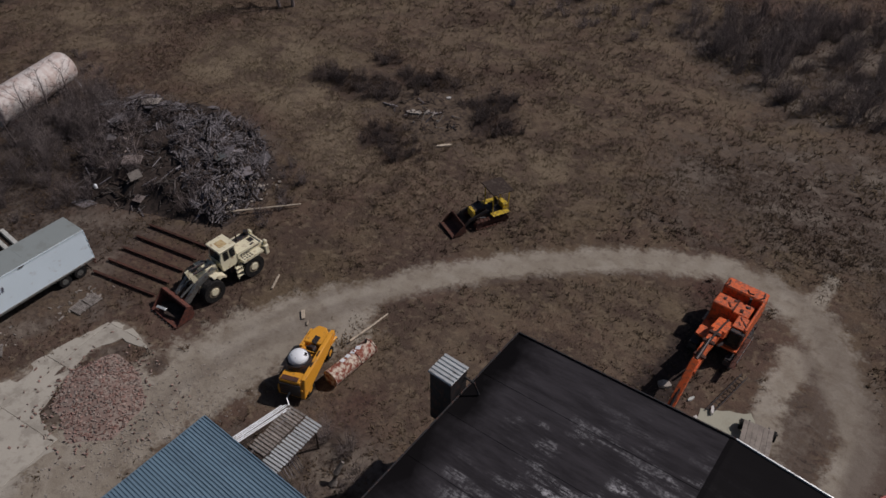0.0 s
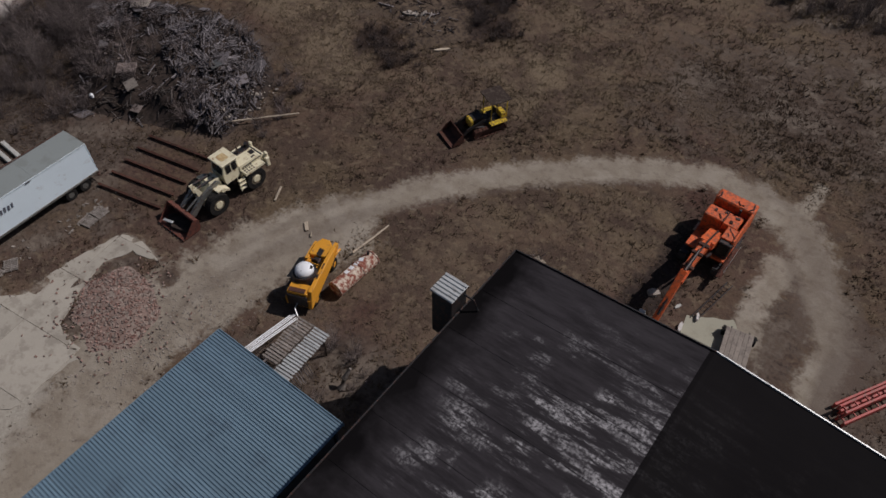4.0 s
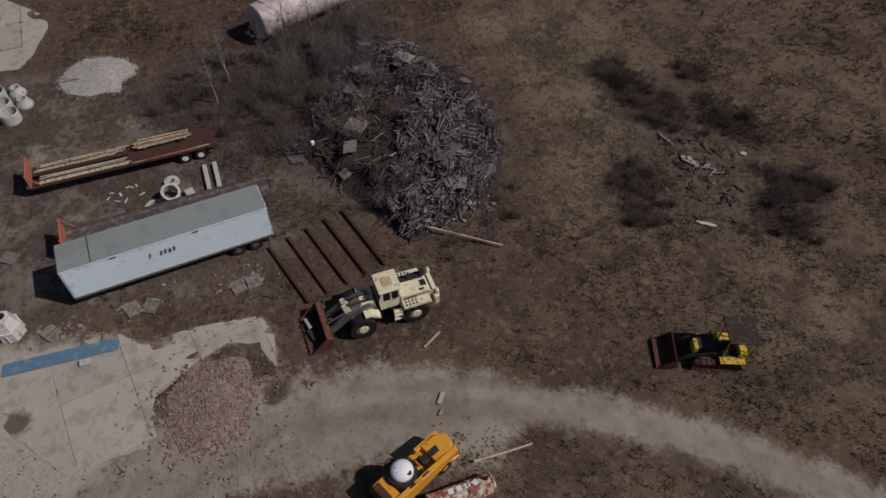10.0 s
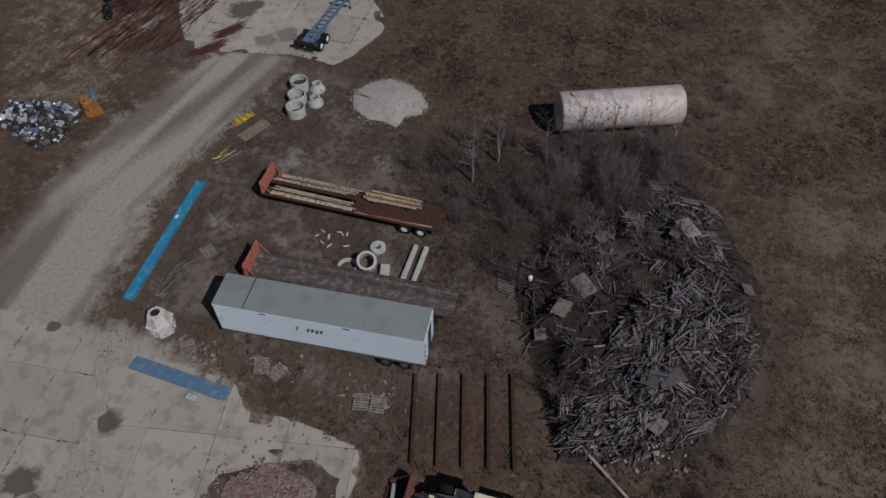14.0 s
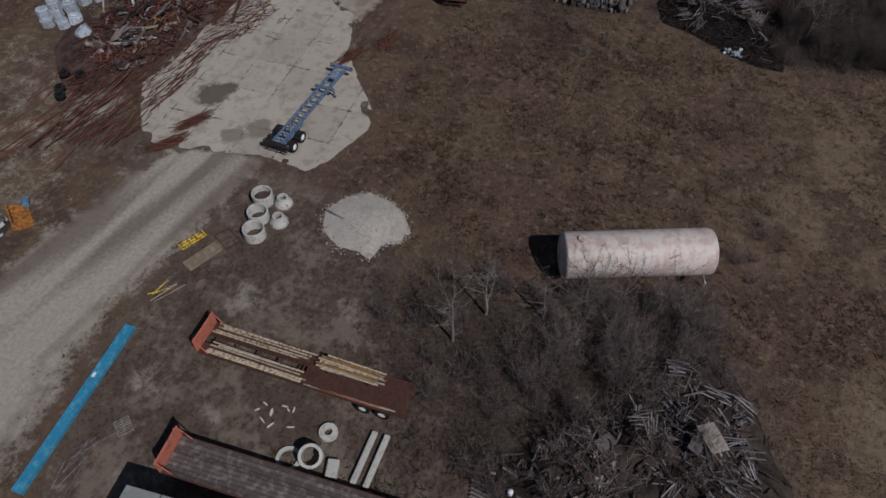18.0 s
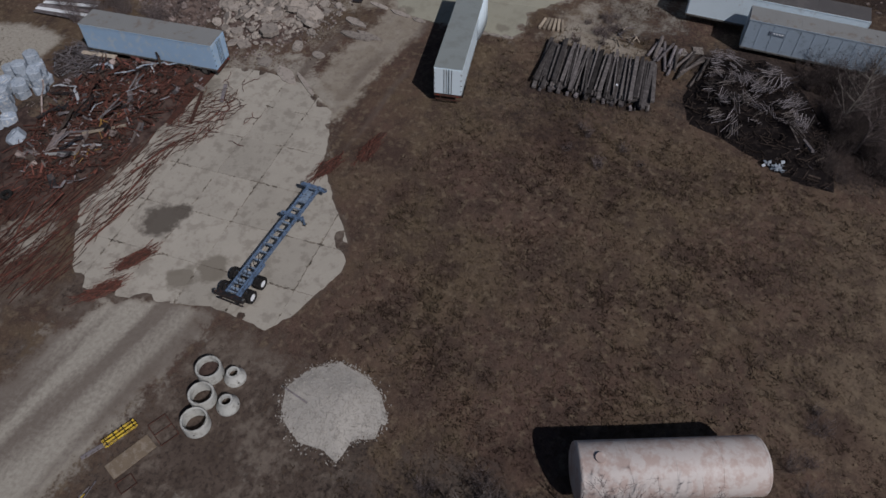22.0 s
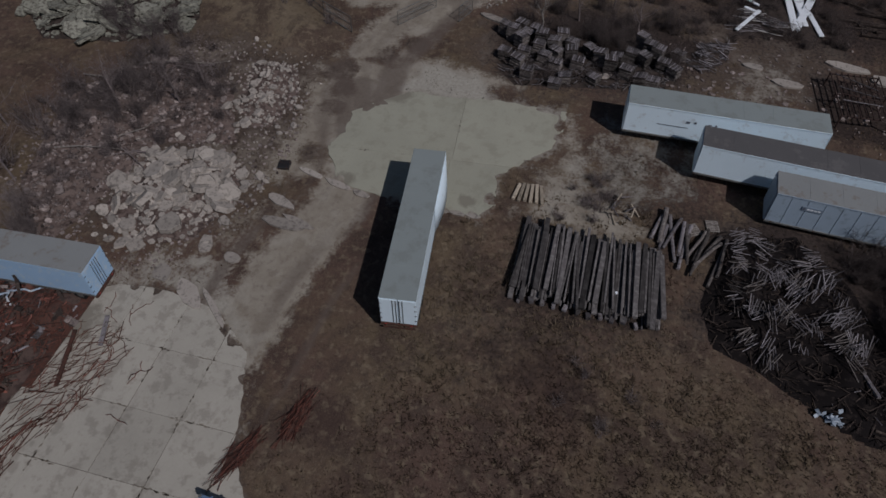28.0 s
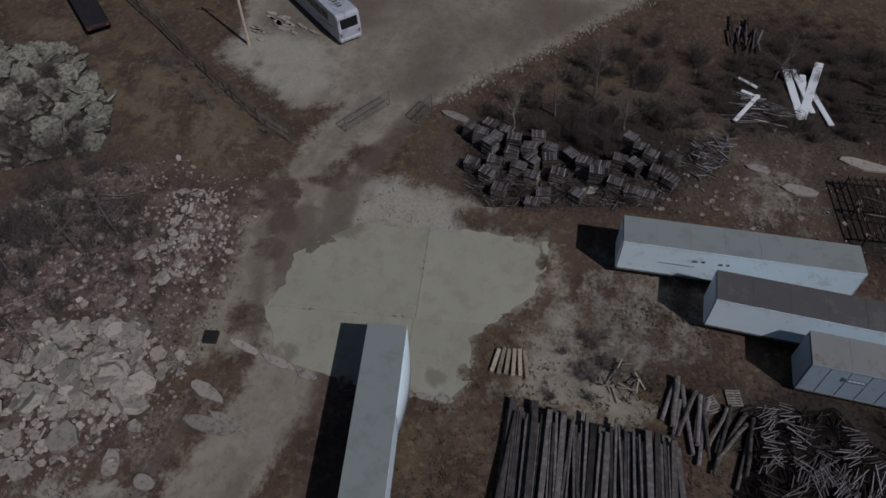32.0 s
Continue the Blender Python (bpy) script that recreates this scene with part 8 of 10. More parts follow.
for bed, ang, spread, n in BEDS:
    for x, y, z in scrap.spots(n, rnd, bed):
        part("bar", bar_meshes[rnd.randrange(16)], None, scrap.thing, at=pose(x, y, z + rnd.uniform(0.03, 0.3), rnd.uniform(-20, 20), rnd.gauss(0, 4), rnd.gauss(ang, spread)) @ Matrix.Scale(rnd.uniform(0.5, 1.0) * (0.5 if ang == 150 else 1.0), 4))
    s = Shape()
    for x, y, z in scrap.spots(n * 3, rnd, bed):
        l = rnd.uniform(0.5, 2.4)
        s.box((x, y, z + rnd.uniform(0, 0.2)), (l, rnd.uniform(0.025, 0.06), 0.03), pose(0, 0, 0, 0, rnd.gauss(0, 5), rnd.gauss(ang, spread)), 0.005)
    tagged(part("bar_litter", s, (RUST, RUST, RED_RUST)[BEDS.index((bed, ang, spread, n))], scrap.thing), kind="stuff")
plate_meshes = []
for k in range(14):
    a, b = rnd.uniform(0.5, 1.9), rnd.uniform(0.15, 0.7)
    sh = Shape().box((0, 0, 0), (a, b, 0.03), b=0.006)
    if k % 2:
        sh.box((a * 0.42, 0, a * 0.16), (a * 0.5, b * 0.94, 0.03), pose(0, 0, 0, 8, -42, 6), 0.006)
    if k % 3 == 0:
        sh.box((0, b * 0.5, 0.08), (a * 0.95, 0.03, 0.18), pose(0, 0, 0, 14, 0, 2), 0.006)
    plate_meshes.append(sh.mesh("sheet_piece", (RUST, DARK_STEEL, STONE_BROWN, RED_RUST, WOOD_DARK, WOOD_GREY, RUST)[k % 7]))
UPPER = [(-88, -22), (-94, -21.5), (-101, -20), (-103.4, -24), (-102, -29), (-97, -32), (-91, -30.5), (-85.5, -28.5), (-84, -25)]
for x, y, z in scrap.spots(190, rnd, UPPER):
    if math.hypot(x + 89.2, y + 26.1) < 2.3:
        continue
    part("sheet_piece", plate_meshes[rnd.randrange(14)], None, scrap.thing, at=pose(x, y, z + rnd.uniform(0.05, 0.5), rnd.gauss(0, 24), rnd.gauss(0, 24), rnd.uniform(0, 360)) @ Matrix.Scale(rnd.uniform(0.4, 1.15), 4))
for mt, n in ((RUST, 420), (WOOD_GREY, 150), (WOOD_DARK, 420), (RED_RUST, 300)):
    s = Shape()
    for x, y, z in scrap.spots(n, rnd, UPPER):
        if math.hypot(x + 89.2, y + 26.1) > 1.7:
            q = rnd.uniform(0.12, 0.6)
            s.box((x, y, z + rnd.uniform(0, 0.4)), (q * 1.6, q * rnd.uniform(0.06, 0.45), 0.04), pose(0, 0, 0, rnd.gauss(0, 25), rnd.gauss(0, 25), rnd.uniform(0, 360)), 0.006)
    tagged(part("fragment_litter", s, mt, scrap.thing), kind="stuff")
# a mound of red-rusted iron against the blue trailer
redpile = Heap("red_scrap_heap", "low mound of dark red rusted iron", "scrap", [(-95.8, -24.4), (-97.2, -22.2), (-99.4, -21.0), (-102.2, -20.9), (-102.6, -22.4), (-100.6, -24.0), (-98.2, -26.0), (-96.4, -26.2)], 0.7, 1.6, RUST, 68, 0.4, flat=0.2)
for x, y, z in redpile.spots(60, rnd):
    part("bar", bar_meshes[rnd.randrange(16)], None, redpile.thing, at=pose(x, y, z + 0.08, rnd.uniform(-20, 20), rnd.gauss(0, 12), rnd.gauss(150, 35)) @ Matrix.Scale(rnd.uniform(0.2, 0.5), 4))
# bent sheets, gutters and trough sections, large enough to tell apart
for k in range(46):
    x, y, z = scrap.spots(1, rnd, [(-86.5, -24.5), (-92, -22.6), (-97, -22.4), (-101.5, -24.5), (-100.5, -30), (-94, -31.5), (-88, -30)])[0]
    l, w = rnd.uniform(1.0, 3.4), rnd.uniform(0.1, 0.4)
    sh, q = Shape(), Vector((0, 0, 0))
    for i in range(4):
        nx = q + Vector((l / 4, rnd.gauss(0, 0.1 * l / 2), rnd.gauss(0.02, 0.14)))
        sh.beam(q, nx, w * rnd.uniform(0.75, 1.0), 0.025, 0.006)
        q = nx
    if k % 3 == 0:
        sh.beam((0, w / 2, 0.1), (l, w / 2 + 0.05, 0.14), 0.03, 0.16, 0.006)
    part("bent_sheet", sh, (RUST, STONE_BROWN, RED_RUST, WOOD_GREY, RUST, WOOD_DARK, DARK_STEEL, RED_RUST, TARP)[k % 9], scrap.thing, at=pose(x, y, z + rnd.uniform(0.25, 0.7), rnd.gauss(0, 18), rnd.gauss(0, 14), rnd.gauss(160, 45)))
# a bank of earth between the bales and the crate
bank = Heap("earth_bank", "bank of bare dark brown earth beside the bales", "earth", [(-95.6, -33.2), (-96.4, -30.0), (-93.4, -27.9), (-90.8, -28.9), (-90.9, -32.4), (-93, -34.2)], 0.9, 2.4, MOUND_SOIL, 69, 0.3, flat=0.2)
stones_on(bank, 14, 60, rnd, (0.15, 0.45), STONE_BROWN)
# grey tangle of thin scrap and dead stems between the bales and the blue trailer
tangle = Heap("wire_tangle", "grey tangle of thin scrap and dead stems", "scrap", [(-100.4, -36.6), (-103.0, -35.6), (-102.6, -31.4), (-99.6, -29.4), (-97.4, -31.6), (-97.8, -34.6)], 0.4, 1.8, SOIL_DARK, 70, 0.3)
planks_on(tangle, 60, 420, rnd, (0.4, 1.8), (0.02, 0.06), (PLASTIC_GREY, WOOD_GREY, DARK_STEEL, WOOD_GREY), name="thin_strip", tilt=20, lift=0.16, thick=0.03, rest_mat=WOOD_GREY)
for x, y, l, w, a, mt in ((-101.2, -31.6, 3.6, 0.5, 96, WOOD_PALE), (-97.9, -24.6, 3.4, 0.16, 80, WOOD_PALE), (-100.6, -33.2, 2.4, 0.35, 70, WOOD_GREY), (-96.4, -34.8, 1.8, 0.3, 30, TARP)):
    part("loose_board", Shape().box((0, 0, 0), (l, w, 0.07), b=0.01), mt, tangle.thing, at=pose(x, y, 0.85, rnd.gauss(0, 4), rnd.gauss(0, 4), a))
# dull yellow bits
for x, y, z in scrap.spots(13, rnd, [(-87.6, -23.4), (-90.4, -22.9), (-95.2, -24.8), (-94.6, -26), (-90, -24.3), (-87.8, -24.6)]):
    part("yellow_scrap", Shape().box((0, 0, 0), (rnd.uniform(0.4, 1.3), 0.09, 0.07), b=0.02), OCHRE, scrap.thing, at=pose(x, y, z + 0.3, rnd.gauss(0, 20), rnd.gauss(0, 20), rnd.uniform(0, 360)))
# bent reinforcing bars on the slab edge
for k in range(24):
    x, y = rnd.gauss(-97.6, 2.4), rnd.gauss(-16.9, 1.3)
    q = [(0, 0, 0.1)]
    a = rnd.gauss(172, 22)
    for _ in range(6):
        a += rnd.gauss(0, 24)
        q.append((q[-1][0] + 0.32 * math.cos(radians(a)), q[-1][1] + 0.32 * math.sin(radians(a)), 0.05 + abs(rnd.gauss(0, 0.12))))
    single("bent_bar", Shape().tube(q, 0.024, 5), RED_RUST, "bent rusty reinforcing bar lying on the concrete", "bar", pose(x, y, 0.08), "bent bars")
for x, y, a, w, l in ((-94.9, -16.6, 172, 0.6, 2.6), (-89.5, -18.4, 165, 0.6, 2.0), (-85.6, -19.0, 160, 0.7, 2.4), (-91.9, -18.3, 178, 0.5, 2.6)):
    m = thing("lattice_girder", "rusty lattice girder lying on the concrete", "girder", pose(x, y, 0.1, 0, 0, a), "lattice girders")
    for sy in (-w / 2, w / 2):
        part("chord", Shape().beam((-l / 2, sy, 0.05), (l / 2, sy, 0.05), 0.05, 0.05), RUST, m)
    n = int(l / 0.35)
    for k in range(n):
        part("diagonal", Shape().beam((-l / 2 + k * l / n, -w / 2, 0.06), (-l / 2 + (k + 1) * l / n, w / 2 * (1 if k % 2 else -0.2), 0.06), 0.03, 0.03), RUST, m)
single("steel_channel", Shape().beam((-99.8, -19.6, 0.35), (-95.6, -18.4, 0.18), 0.28, 0.14), RUST, "rusty steel channel lying across the slab", "channel")
single("steel_channel", Shape().beam((-101.5, -18.1, 0.3), (-99.2, -17.3, 0.18), 0.3, 0.14), WOOD_GREY, "grey steel channel lying across the slab", "channel")
for x, y, a in ((-97.6, -2.0, 170), (-94.2, -4.6, 160), (-80.6, -14.2, 150), (-77.4, -14.8, 140)):
    h = Heap("rusty_pile", "small pile of rusty iron pieces", "scrap", [(x + 1.7 * math.cos(t) * math.cos(radians(a)) - 0.7 * math.sin(t) * math.sin(radians(a)), y + 1.7 * math.cos(t) * math.sin(radians(a)) + 0.7 * math.sin(t) * math.cos(radians(a))) for t in np.linspace(0, 5.6, 9)], 0.22, 0.9, RUST, 60, 0.12, group="rusty piles")
    for px, py, pz in h.spots(64, rnd):
        part("bar", bar_meshes[rnd.randrange(4)], None, h.thing, at=pose(px, py, pz + 0.1, 0, rnd.gauss(0, 10), rnd.gauss(a, 16)) @ Matrix.Scale(0.4, 4))
# slatted steel crate
cr = thing("steel_crate", "tilted steel crate with rusty slats and grey sheet side", "crate", pose(-89.2, -26.1, 0.35, 4, -6, 18))
part("tray", Shape().box((0, 0, 0.45), (3.0, 2.5, 0.5), b=0.03), RUST, cr)
for k in range(8):
    part("slat", Shape().box((-0.95 + 0.3 * k, 0.25, 0.78), (0.17, 2.0, 0.06)), RUST if k % 2 else STONE_BROWN, cr)
for sy in (-1.3, 1.3):
    part("side_rail", Shape().box((0, sy, 0.7), (3.1, 0.1, 0.3)), STONE_BROWN, cr)
for sx in (-1.55, 1.55):
    part("end_rail", Shape().box((sx, 0, 0.7), (0.1, 2.5, 0.3)), (WOOD_GREY, WHITE_METAL)[sx > 0], cr)
part("sheet_side", Shape().box((-0.1, -0.95, 0.98), (2.9, 1.1, 0.05), pose(0, 0, 0, 16, 0, 3)), STONE_BROWN, cr, "bent grey sheet panel")
single("timber_post", Shape().beam((-90.7, -25.8, 1.0), (-92.9, -22.9, 0.95), 0.26, 0.14), WOOD_PALE, "pale thick plank lying across the scrap", "plank")
# shrouded bales, some stacked
bale_mesh = []
for m in (BALE_WRAP, BALE_WRAP, PLASTIC_GREY):
    sh = Shape().prism([(-0.62, -0.5), (-0.2, -0.62), (0.4, -0.56), (0.66, -0.3), (0.6, 0.36), (0.3, 0.6), (-0.4, 0.58), (-0.66, 0.2)], -0.44, 0.4, 0.07)
    sh.lump((rnd.uniform(-0.2, 0.2), rnd.uniform(-0.15, 0.15), 0.4), (0.8, 0.6, 0.16), rnd, 7).box((0.0, 0.1, 0.0), (1.3, 0.1, 0.86), b=0.04)
    bale_mesh.append(sh.mesh("bale", m))
for k, (x, y, n) in enumerate(((-96.6, -34.6, 4), (-95.4, -33.9, 3), (-95.9, -36.0, 3), (-94.4, -35.2, 2), (-94.3, -36.7, 2), (-93.0, -36.0, 2), (-92.8, -37.4, 2), (-91.5, -36.6, 2), (-90.6, -33.4, 1), (-91.0, -37.9, 1), (-92.0, -34.9, 2), (-89.6, -36.2, 1), (-96.0, -37.4, 2), (-89.9, -34.6, 1))):
    for j in range(n):
        single("bale", bale_mesh[(k + j) % 3], None, "shrink-wrapped pale blue-grey bale stacked at the scrap yard", "bale", pose(x + rnd.uniform(-0.12, 0.12), y + rnd.uniform(-0.12, 0.12), max(0, float(scrap.h(x, y))) + 0.43 + 0.84 * j, rnd.gauss(0, 3), rnd.gauss(0, 3), rnd.uniform(0, 360)), "wrapped bales")
single("bale", bale_mesh[0], None, "shrink-wrapped pale bale tipped on its side", "bale", pose(-88.6, -31.0, 0.9, 28, -14, 40) @ Matrix.Diagonal((1.3, 1.2, 1.0, 1)), "wrapped bales")
# crumpled white sheet and strips thrown over the heap
def strip(pts, w, material, label):
    """A crumpled strip of sheet that follows a line."""
    sh = Shape()
    for a, b in zip(pts[:-1], pts[1:]):
        a, b = Vector(a), Vector(b)
        n = max(2, int((b - a).length / 0.5))
        last = a
        for i in range(n):
            q = a.lerp(b, (i + 1) / n) + Vector((rnd.gauss(0, 0.16), rnd.gauss(0, 0.16), rnd.gauss(0, 0.12)))
            sh.beam(last, q, w * rnd.uniform(0.15, 0.8), 0.03, 0.008)
            last = q
    single("crumpled_sheet", sh, material, label, "sheet", group="crumpled sheets")


strip([(-93.9, -28.6, 1.1), (-95.9, -30.3, 1.2), (-95.6, -32.4, 1.1)], 0.4, TARP, "crumpled pale sheet strip lying over the scrap")
strip([(-98.6, -27.9, 1.3), (-99.7, -26.2, 1.5), (-101.0, -25.5, 1.4), (-102.0, -23.0, 1.2)], 0.4, PLASTIC_GREY, "crumpled pale sheet strip lying over the scrap")
strip([(-99.0, -31.0, 0.9), (-99.8, -29.4, 1.1), (-99.4, -28.6, 1.0)], 0.5, PLASTIC_GREY, "crumpled grey sheet lying over the scrap")
strip([(-84.6, -24.2, 0.8), (-86.6, -22.6, 0.7)], 0.35, WOOD_GREY, "crumpled grey sheet lying over the scrap")
for x, y in ((-80.4, -27.7), (-79.5, -27.0), (-82.7, -27.1), (-82.4, -28.7)):
    single("tyre", Shape().ring((0, 0, 0.13), (0.15, 0, 1), 0.27, 0.48, 0.26, 20), RUBBER, "old black tyre lying in the scrap", "tyre", pose(x, y, 0.7), "loose tyres")
for k in range(20):
    x, y = rnd.uniform(-82, -72), rnd.uniform(-30, -21)
    single("pipe_length", Shape().tube([(-1.4, 0, 0.08), (1.4, 0, 0.1)], 0.05, 6), RED_RUST, "rusty pipe length lying on stained soil", "pipe", pose(x, y, float(max(scrap.h(x, y), 0)), 0, 0, rnd.gauss(170, 12)), "loose pipes")
# grey boards beyond the blue trailer
for k in range(6):
    single("long_board", Shape().box((0, 0, 0.3 + 0.1 * (k % 3)), (6.0, 0.5, 0.08)), (WOOD_GREY, WHITE, WOOD_GREY)[k % 3], "long grey board stacked at the yard edge", "board", pose(-106.5 - 0.5 * k, -40.5, 0, 0, 0, 92 + 2 * k), "stacked boards")


# ---- logs, poles and pallets at the far end ----
rnd = random.Random(62)
log_meshes = []
for k in range(10):
    l = rnd.uniform(6.0, 7.4)
    r = rnd.uniform(0.09, 0.17)
    log_meshes.append(Shape().tube([(-l / 2, 0, 0), (-l / 4, rnd.uniform(-0.04, 0.04), 0), (l / 4, rnd.uniform(-0.04, 0.04), 0), (l / 2, 0, 0)], [r * 1.05, r, r * 0.95, r * 0.85], 8).mesh("log", (WOOD_LOG, WOOD_GREY)[k % 2]))
SLEEPER = surface("dark_weathered_timber", (0.092, 0.084, 0.082), 0.92, worn=(0.15, 0.14, 0.135), wear=0.45, scale=1.1, grain=9, vary=0.28, piece=0.7)
timber_meshes = []
for k in range(16):
    l, w = rnd.uniform(5.6, 7.4), 0.1 + 0.3 * rnd.random() ** 1.5
    timber_meshes.append((w, Shape().box((0, 0, 0), (l, w, 0.24), b=0.025).mesh("timber", SLEEPER)))
for layer in range(3):
    y = 9.25 + 0.12 * layer
    while y < 20.2:
        w, me = timber_meshes[rnd.randrange(16)]
        f = (y - 9.3) / 11
        x = -114.3 + 0.7 * (f - 0.5) + rnd.gauss(0, 0.35)
        skip = layer == 2 and rnd.random() < 0.28
        if not skip:
            single("timber", me, None, "dark weathered squared timber in a stacked row", "timber", pose(x, y + w / 2, 0.13 + 0.26 * layer + (abs(rnd.gauss(0, 0.05)) if layer == 2 else 0.0), rnd.gauss(0, 4) if layer == 2 else 0, rnd.gauss(0, 0.6), rnd.gauss(1.0, 2.4 if layer == 2 else 0.4)), "stacked timbers")
        y += w + rnd.uniform(0.01, 0.07)
for k in range(12):
    single("butt_block", Shape().box((0, 0, 0.16), (0.5, rnd.uniform(0.2, 0.4), 0.3), b=0.03), WOOD_GREY, "short grey timber block at the pole ends", "block", pose(-110.6 + rnd.uniform(-0.2, 0.3), 10.2 + 0.85 * k, 0, 0, 0, rnd.uniform(-20, 20)), "blocks at the pole ends")
single("litter", Shape().lump((0, 0, 0.95), (0.35, 0.25, 0.08), rnd, 5), WHITE, "scrap of white litter on the poles", "litter", pose(-112.4, 17.0, -0.08))
for k in range(16):
    f = k / 15
    x, y = -120.2 + 2.4 * f + rnd.uniform(-0.5, 0.5), 19.6 + 4.8 * f + rnd.uniform(-0.3, 0.3)
    single("log", log_meshes[rnd.randrange(10)], None, "weathered grey pole in a loose heap", "log", pose(x, y, 0.2 + 0.2 * (k % 2), 0, rnd.gauss(0, 2), rnd.gauss(-14, 9)) @ Matrix.Diagonal((rnd.uniform(0.4, 0.75), 1.2, 1.2, 1)), "loose poles")
for k in range(12):
    x, y = -121.6 + rnd.uniform(-1.0, 1.4), 16.8 + rnd.uniform(-0.7, 1.2)
    single("lath", Shape().box((0, 0, 0.15 + 0.06 * k), (rnd.uniform(0.8, 2.2), 0.1, 0.06)), (WOOD_PALE, WOOD_GREY)[k % 2], "loose pale lath in a tangle beside the poles", "lath", pose(x, y, 0, 0, rnd.gauss(0, 8), rnd.uniform(0, 180)), "tangled laths")
# five short pale beams
for k in range(6):
    single("short_beam", Shape().box((0, 0, 0.14), (rnd.uniform(1.7, 2.2), 0.28, 0.26), b=0.03), WOOD_PALE, "short pale squared beam lying on grass", "beam", pose(-121.55 + rnd.uniform(-0.1, 0.1), 7.95 + 0.42 * k, 0, 0, 0, -8 + 4 * k), "short pale beams")
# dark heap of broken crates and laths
# the mound itself is near black, with paler laths over it
crates = Heap("crate_heap", "dark heap of broken crates, laths and brush", "debris", [(-110.2, 24.2), (-113.4, 23.2), (-116.5, 23.8), (-120.6, 25), (-122.2, 30.4), (-118, 34), (-111.6, 36.4), (-105.0, 36.2), (-105.2, 33.6), (-107.4, 29.8)], 0.8, 3.2, NEAR_BLACK, 63, 0.4)
planks_on(crates, 90, 520, rnd, (0.4, 1.5), (0.035, 0.08), (WOOD_GREY, WOOD_DARK, WOOD_DARK, WOOD_DARK, WOOD_DARK), name="lath", tilt=14, rest_mat=WOOD_DARK)
# broken crate sides: rows of parallel laths, the outer ones as parts
row_me = [Shape().box((0, 0, 0), (l, 0.06, 0.03), b=0.004).mesh("row_lath", m) for l in (0.9, 1.3, 1.8) for m in (WOOD_GREY, WOOD_LOG, BLEACHED)]
rows, laid = Shape(), 0
for x, y, z in crates.spots(82, rnd, [(-108.6, 27), (-112.6, 24.6), (-120.6, 26), (-120.6, 31), (-117, 33), (-110, 34.5)]):
    m, pick = pose(x, y, z + rnd.uniform(0.2, 0.75), rnd.gauss(0, 14), rnd.gauss(0, 14), (118 if x < -117 else 30 if rnd.random() < 0.35 else 150) + rnd.gauss(0, 20)), rnd.randrange(9)
    for k in range(rnd.randrange(3, 8)):
        at = m @ pose(rnd.gauss(0, 0.16), 0.19 * k, rnd.gauss(0, 0.03), 0, rnd.gauss(0, 4), rnd.gauss(0, 9))
        laid += 1
        if laid <= 290:
            part("row_lath", row_me[(pick + 3 * (rnd.random() < 0.2)) % 9], None, crates.thing, at=at)
        else:
            c = at.translation
            rows.box((c.x, c.y, c.z), (rnd.uniform(0.7, 1.6), 0.055, 0.03), at, 0.004)
tagged(part("row_litter", rows, WOOD_GREY, crates.thing), kind="stuff")
bag = Shape()
for k in range(22):
    bag.box((rnd.gauss(0, 0.55), rnd.gauss(0, 0.28), 0.12 + abs(rnd.gauss(0, 0.16))), (rnd.uniform(0.3, 0.8), rnd.uniform(0.15, 0.4), 0.05), pose(0, 0, 0, rnd.gauss(0, 28), rnd.gauss(0, 28), rnd.uniform(0, 360)), 0.01)
single("white_bag", bag, BALE_WRAP, "crumpled white plastic sheet at the edge of the grass", "plastic sheet", pose(-106.25, 31.75, 0, 0, 0, 80) @ Matrix.Scale(0.8, 4))
single("timber_post", Shape().beam((-110.2, 33.6, 0.7), (-107.9, 34.2, 1.3), 0.24, 0.2), WOOD_GREY, "grey squared post leaning in the brush", "post")
single("timber_post", Shape().beam((-106.3, 33.1, 0.2), (-107.9, 35.3, 1.0), 0.09, 0.09), WOOD_PALE, "pale pole leaning in the brush", "post")
for k in range(7):
    single("tie_block", Shape().box((0, 0, 0.12), (1.0, 0.18, 0.12)), WOOD_DARK, "dark short timber laid in a row", "timber", pose(-105.6 - 0.42 * k, 34.6 + 0.12 * k, 0.1, 0, 0, 80), "short dark timbers")


deck_me = [Shape().box((0, 0, 0.135), (0.12, 1.0, 0.022), b=0.004).mesh("deck_board", m) for m in (WOOD_GREY, BLEACHED)]
string_me = Shape().box((0, 0, 0.07), (1.2, 0.06, 0.1), b=0.004).mesh("stringer", WOOD_DARK)


def stack(x, y, n, a, tip=0.0):
    """Pallets on one another; only the top one is laid board by board."""
    s = thing("pallet_stack", "stack of weathered grey pallets among scrub", "pallets", pose(x, y, 0.0, 0, tip, a), "pallet stacks")
    body = Shape()
    for j in range(n):
        z, dx, dy = 0.15 * j, rnd.uniform(-0.06, 0.06), rnd.uniform(-0.06, 0.06)
        if j < n - 1:
            for k in range(5):
                body.box((dx - 0.5 + 0.25 * k, dy, z + 0.135), (0.14, 1.0, 0.022), b=0.004)
            for yy in (-0.45, 0, 0.45):
                body.box((dx, dy + yy, z + 0.07), (1.2, 0.06, 0.1), b=0.004)
        else:
            for k in range(7):
                part("deck_board", deck_me[rnd.random() < 0.35], None, s, at=pose(dx - 0.54 + 0.18 * k, dy, z))
            for yy in (-0.45, 0, 0.45):
                part("stringer", string_me, None, s, at=pose(dx, dy + yy, z))
    tagged(part("lower_timber", body, WOOD_LOG, s), kind="stuff")


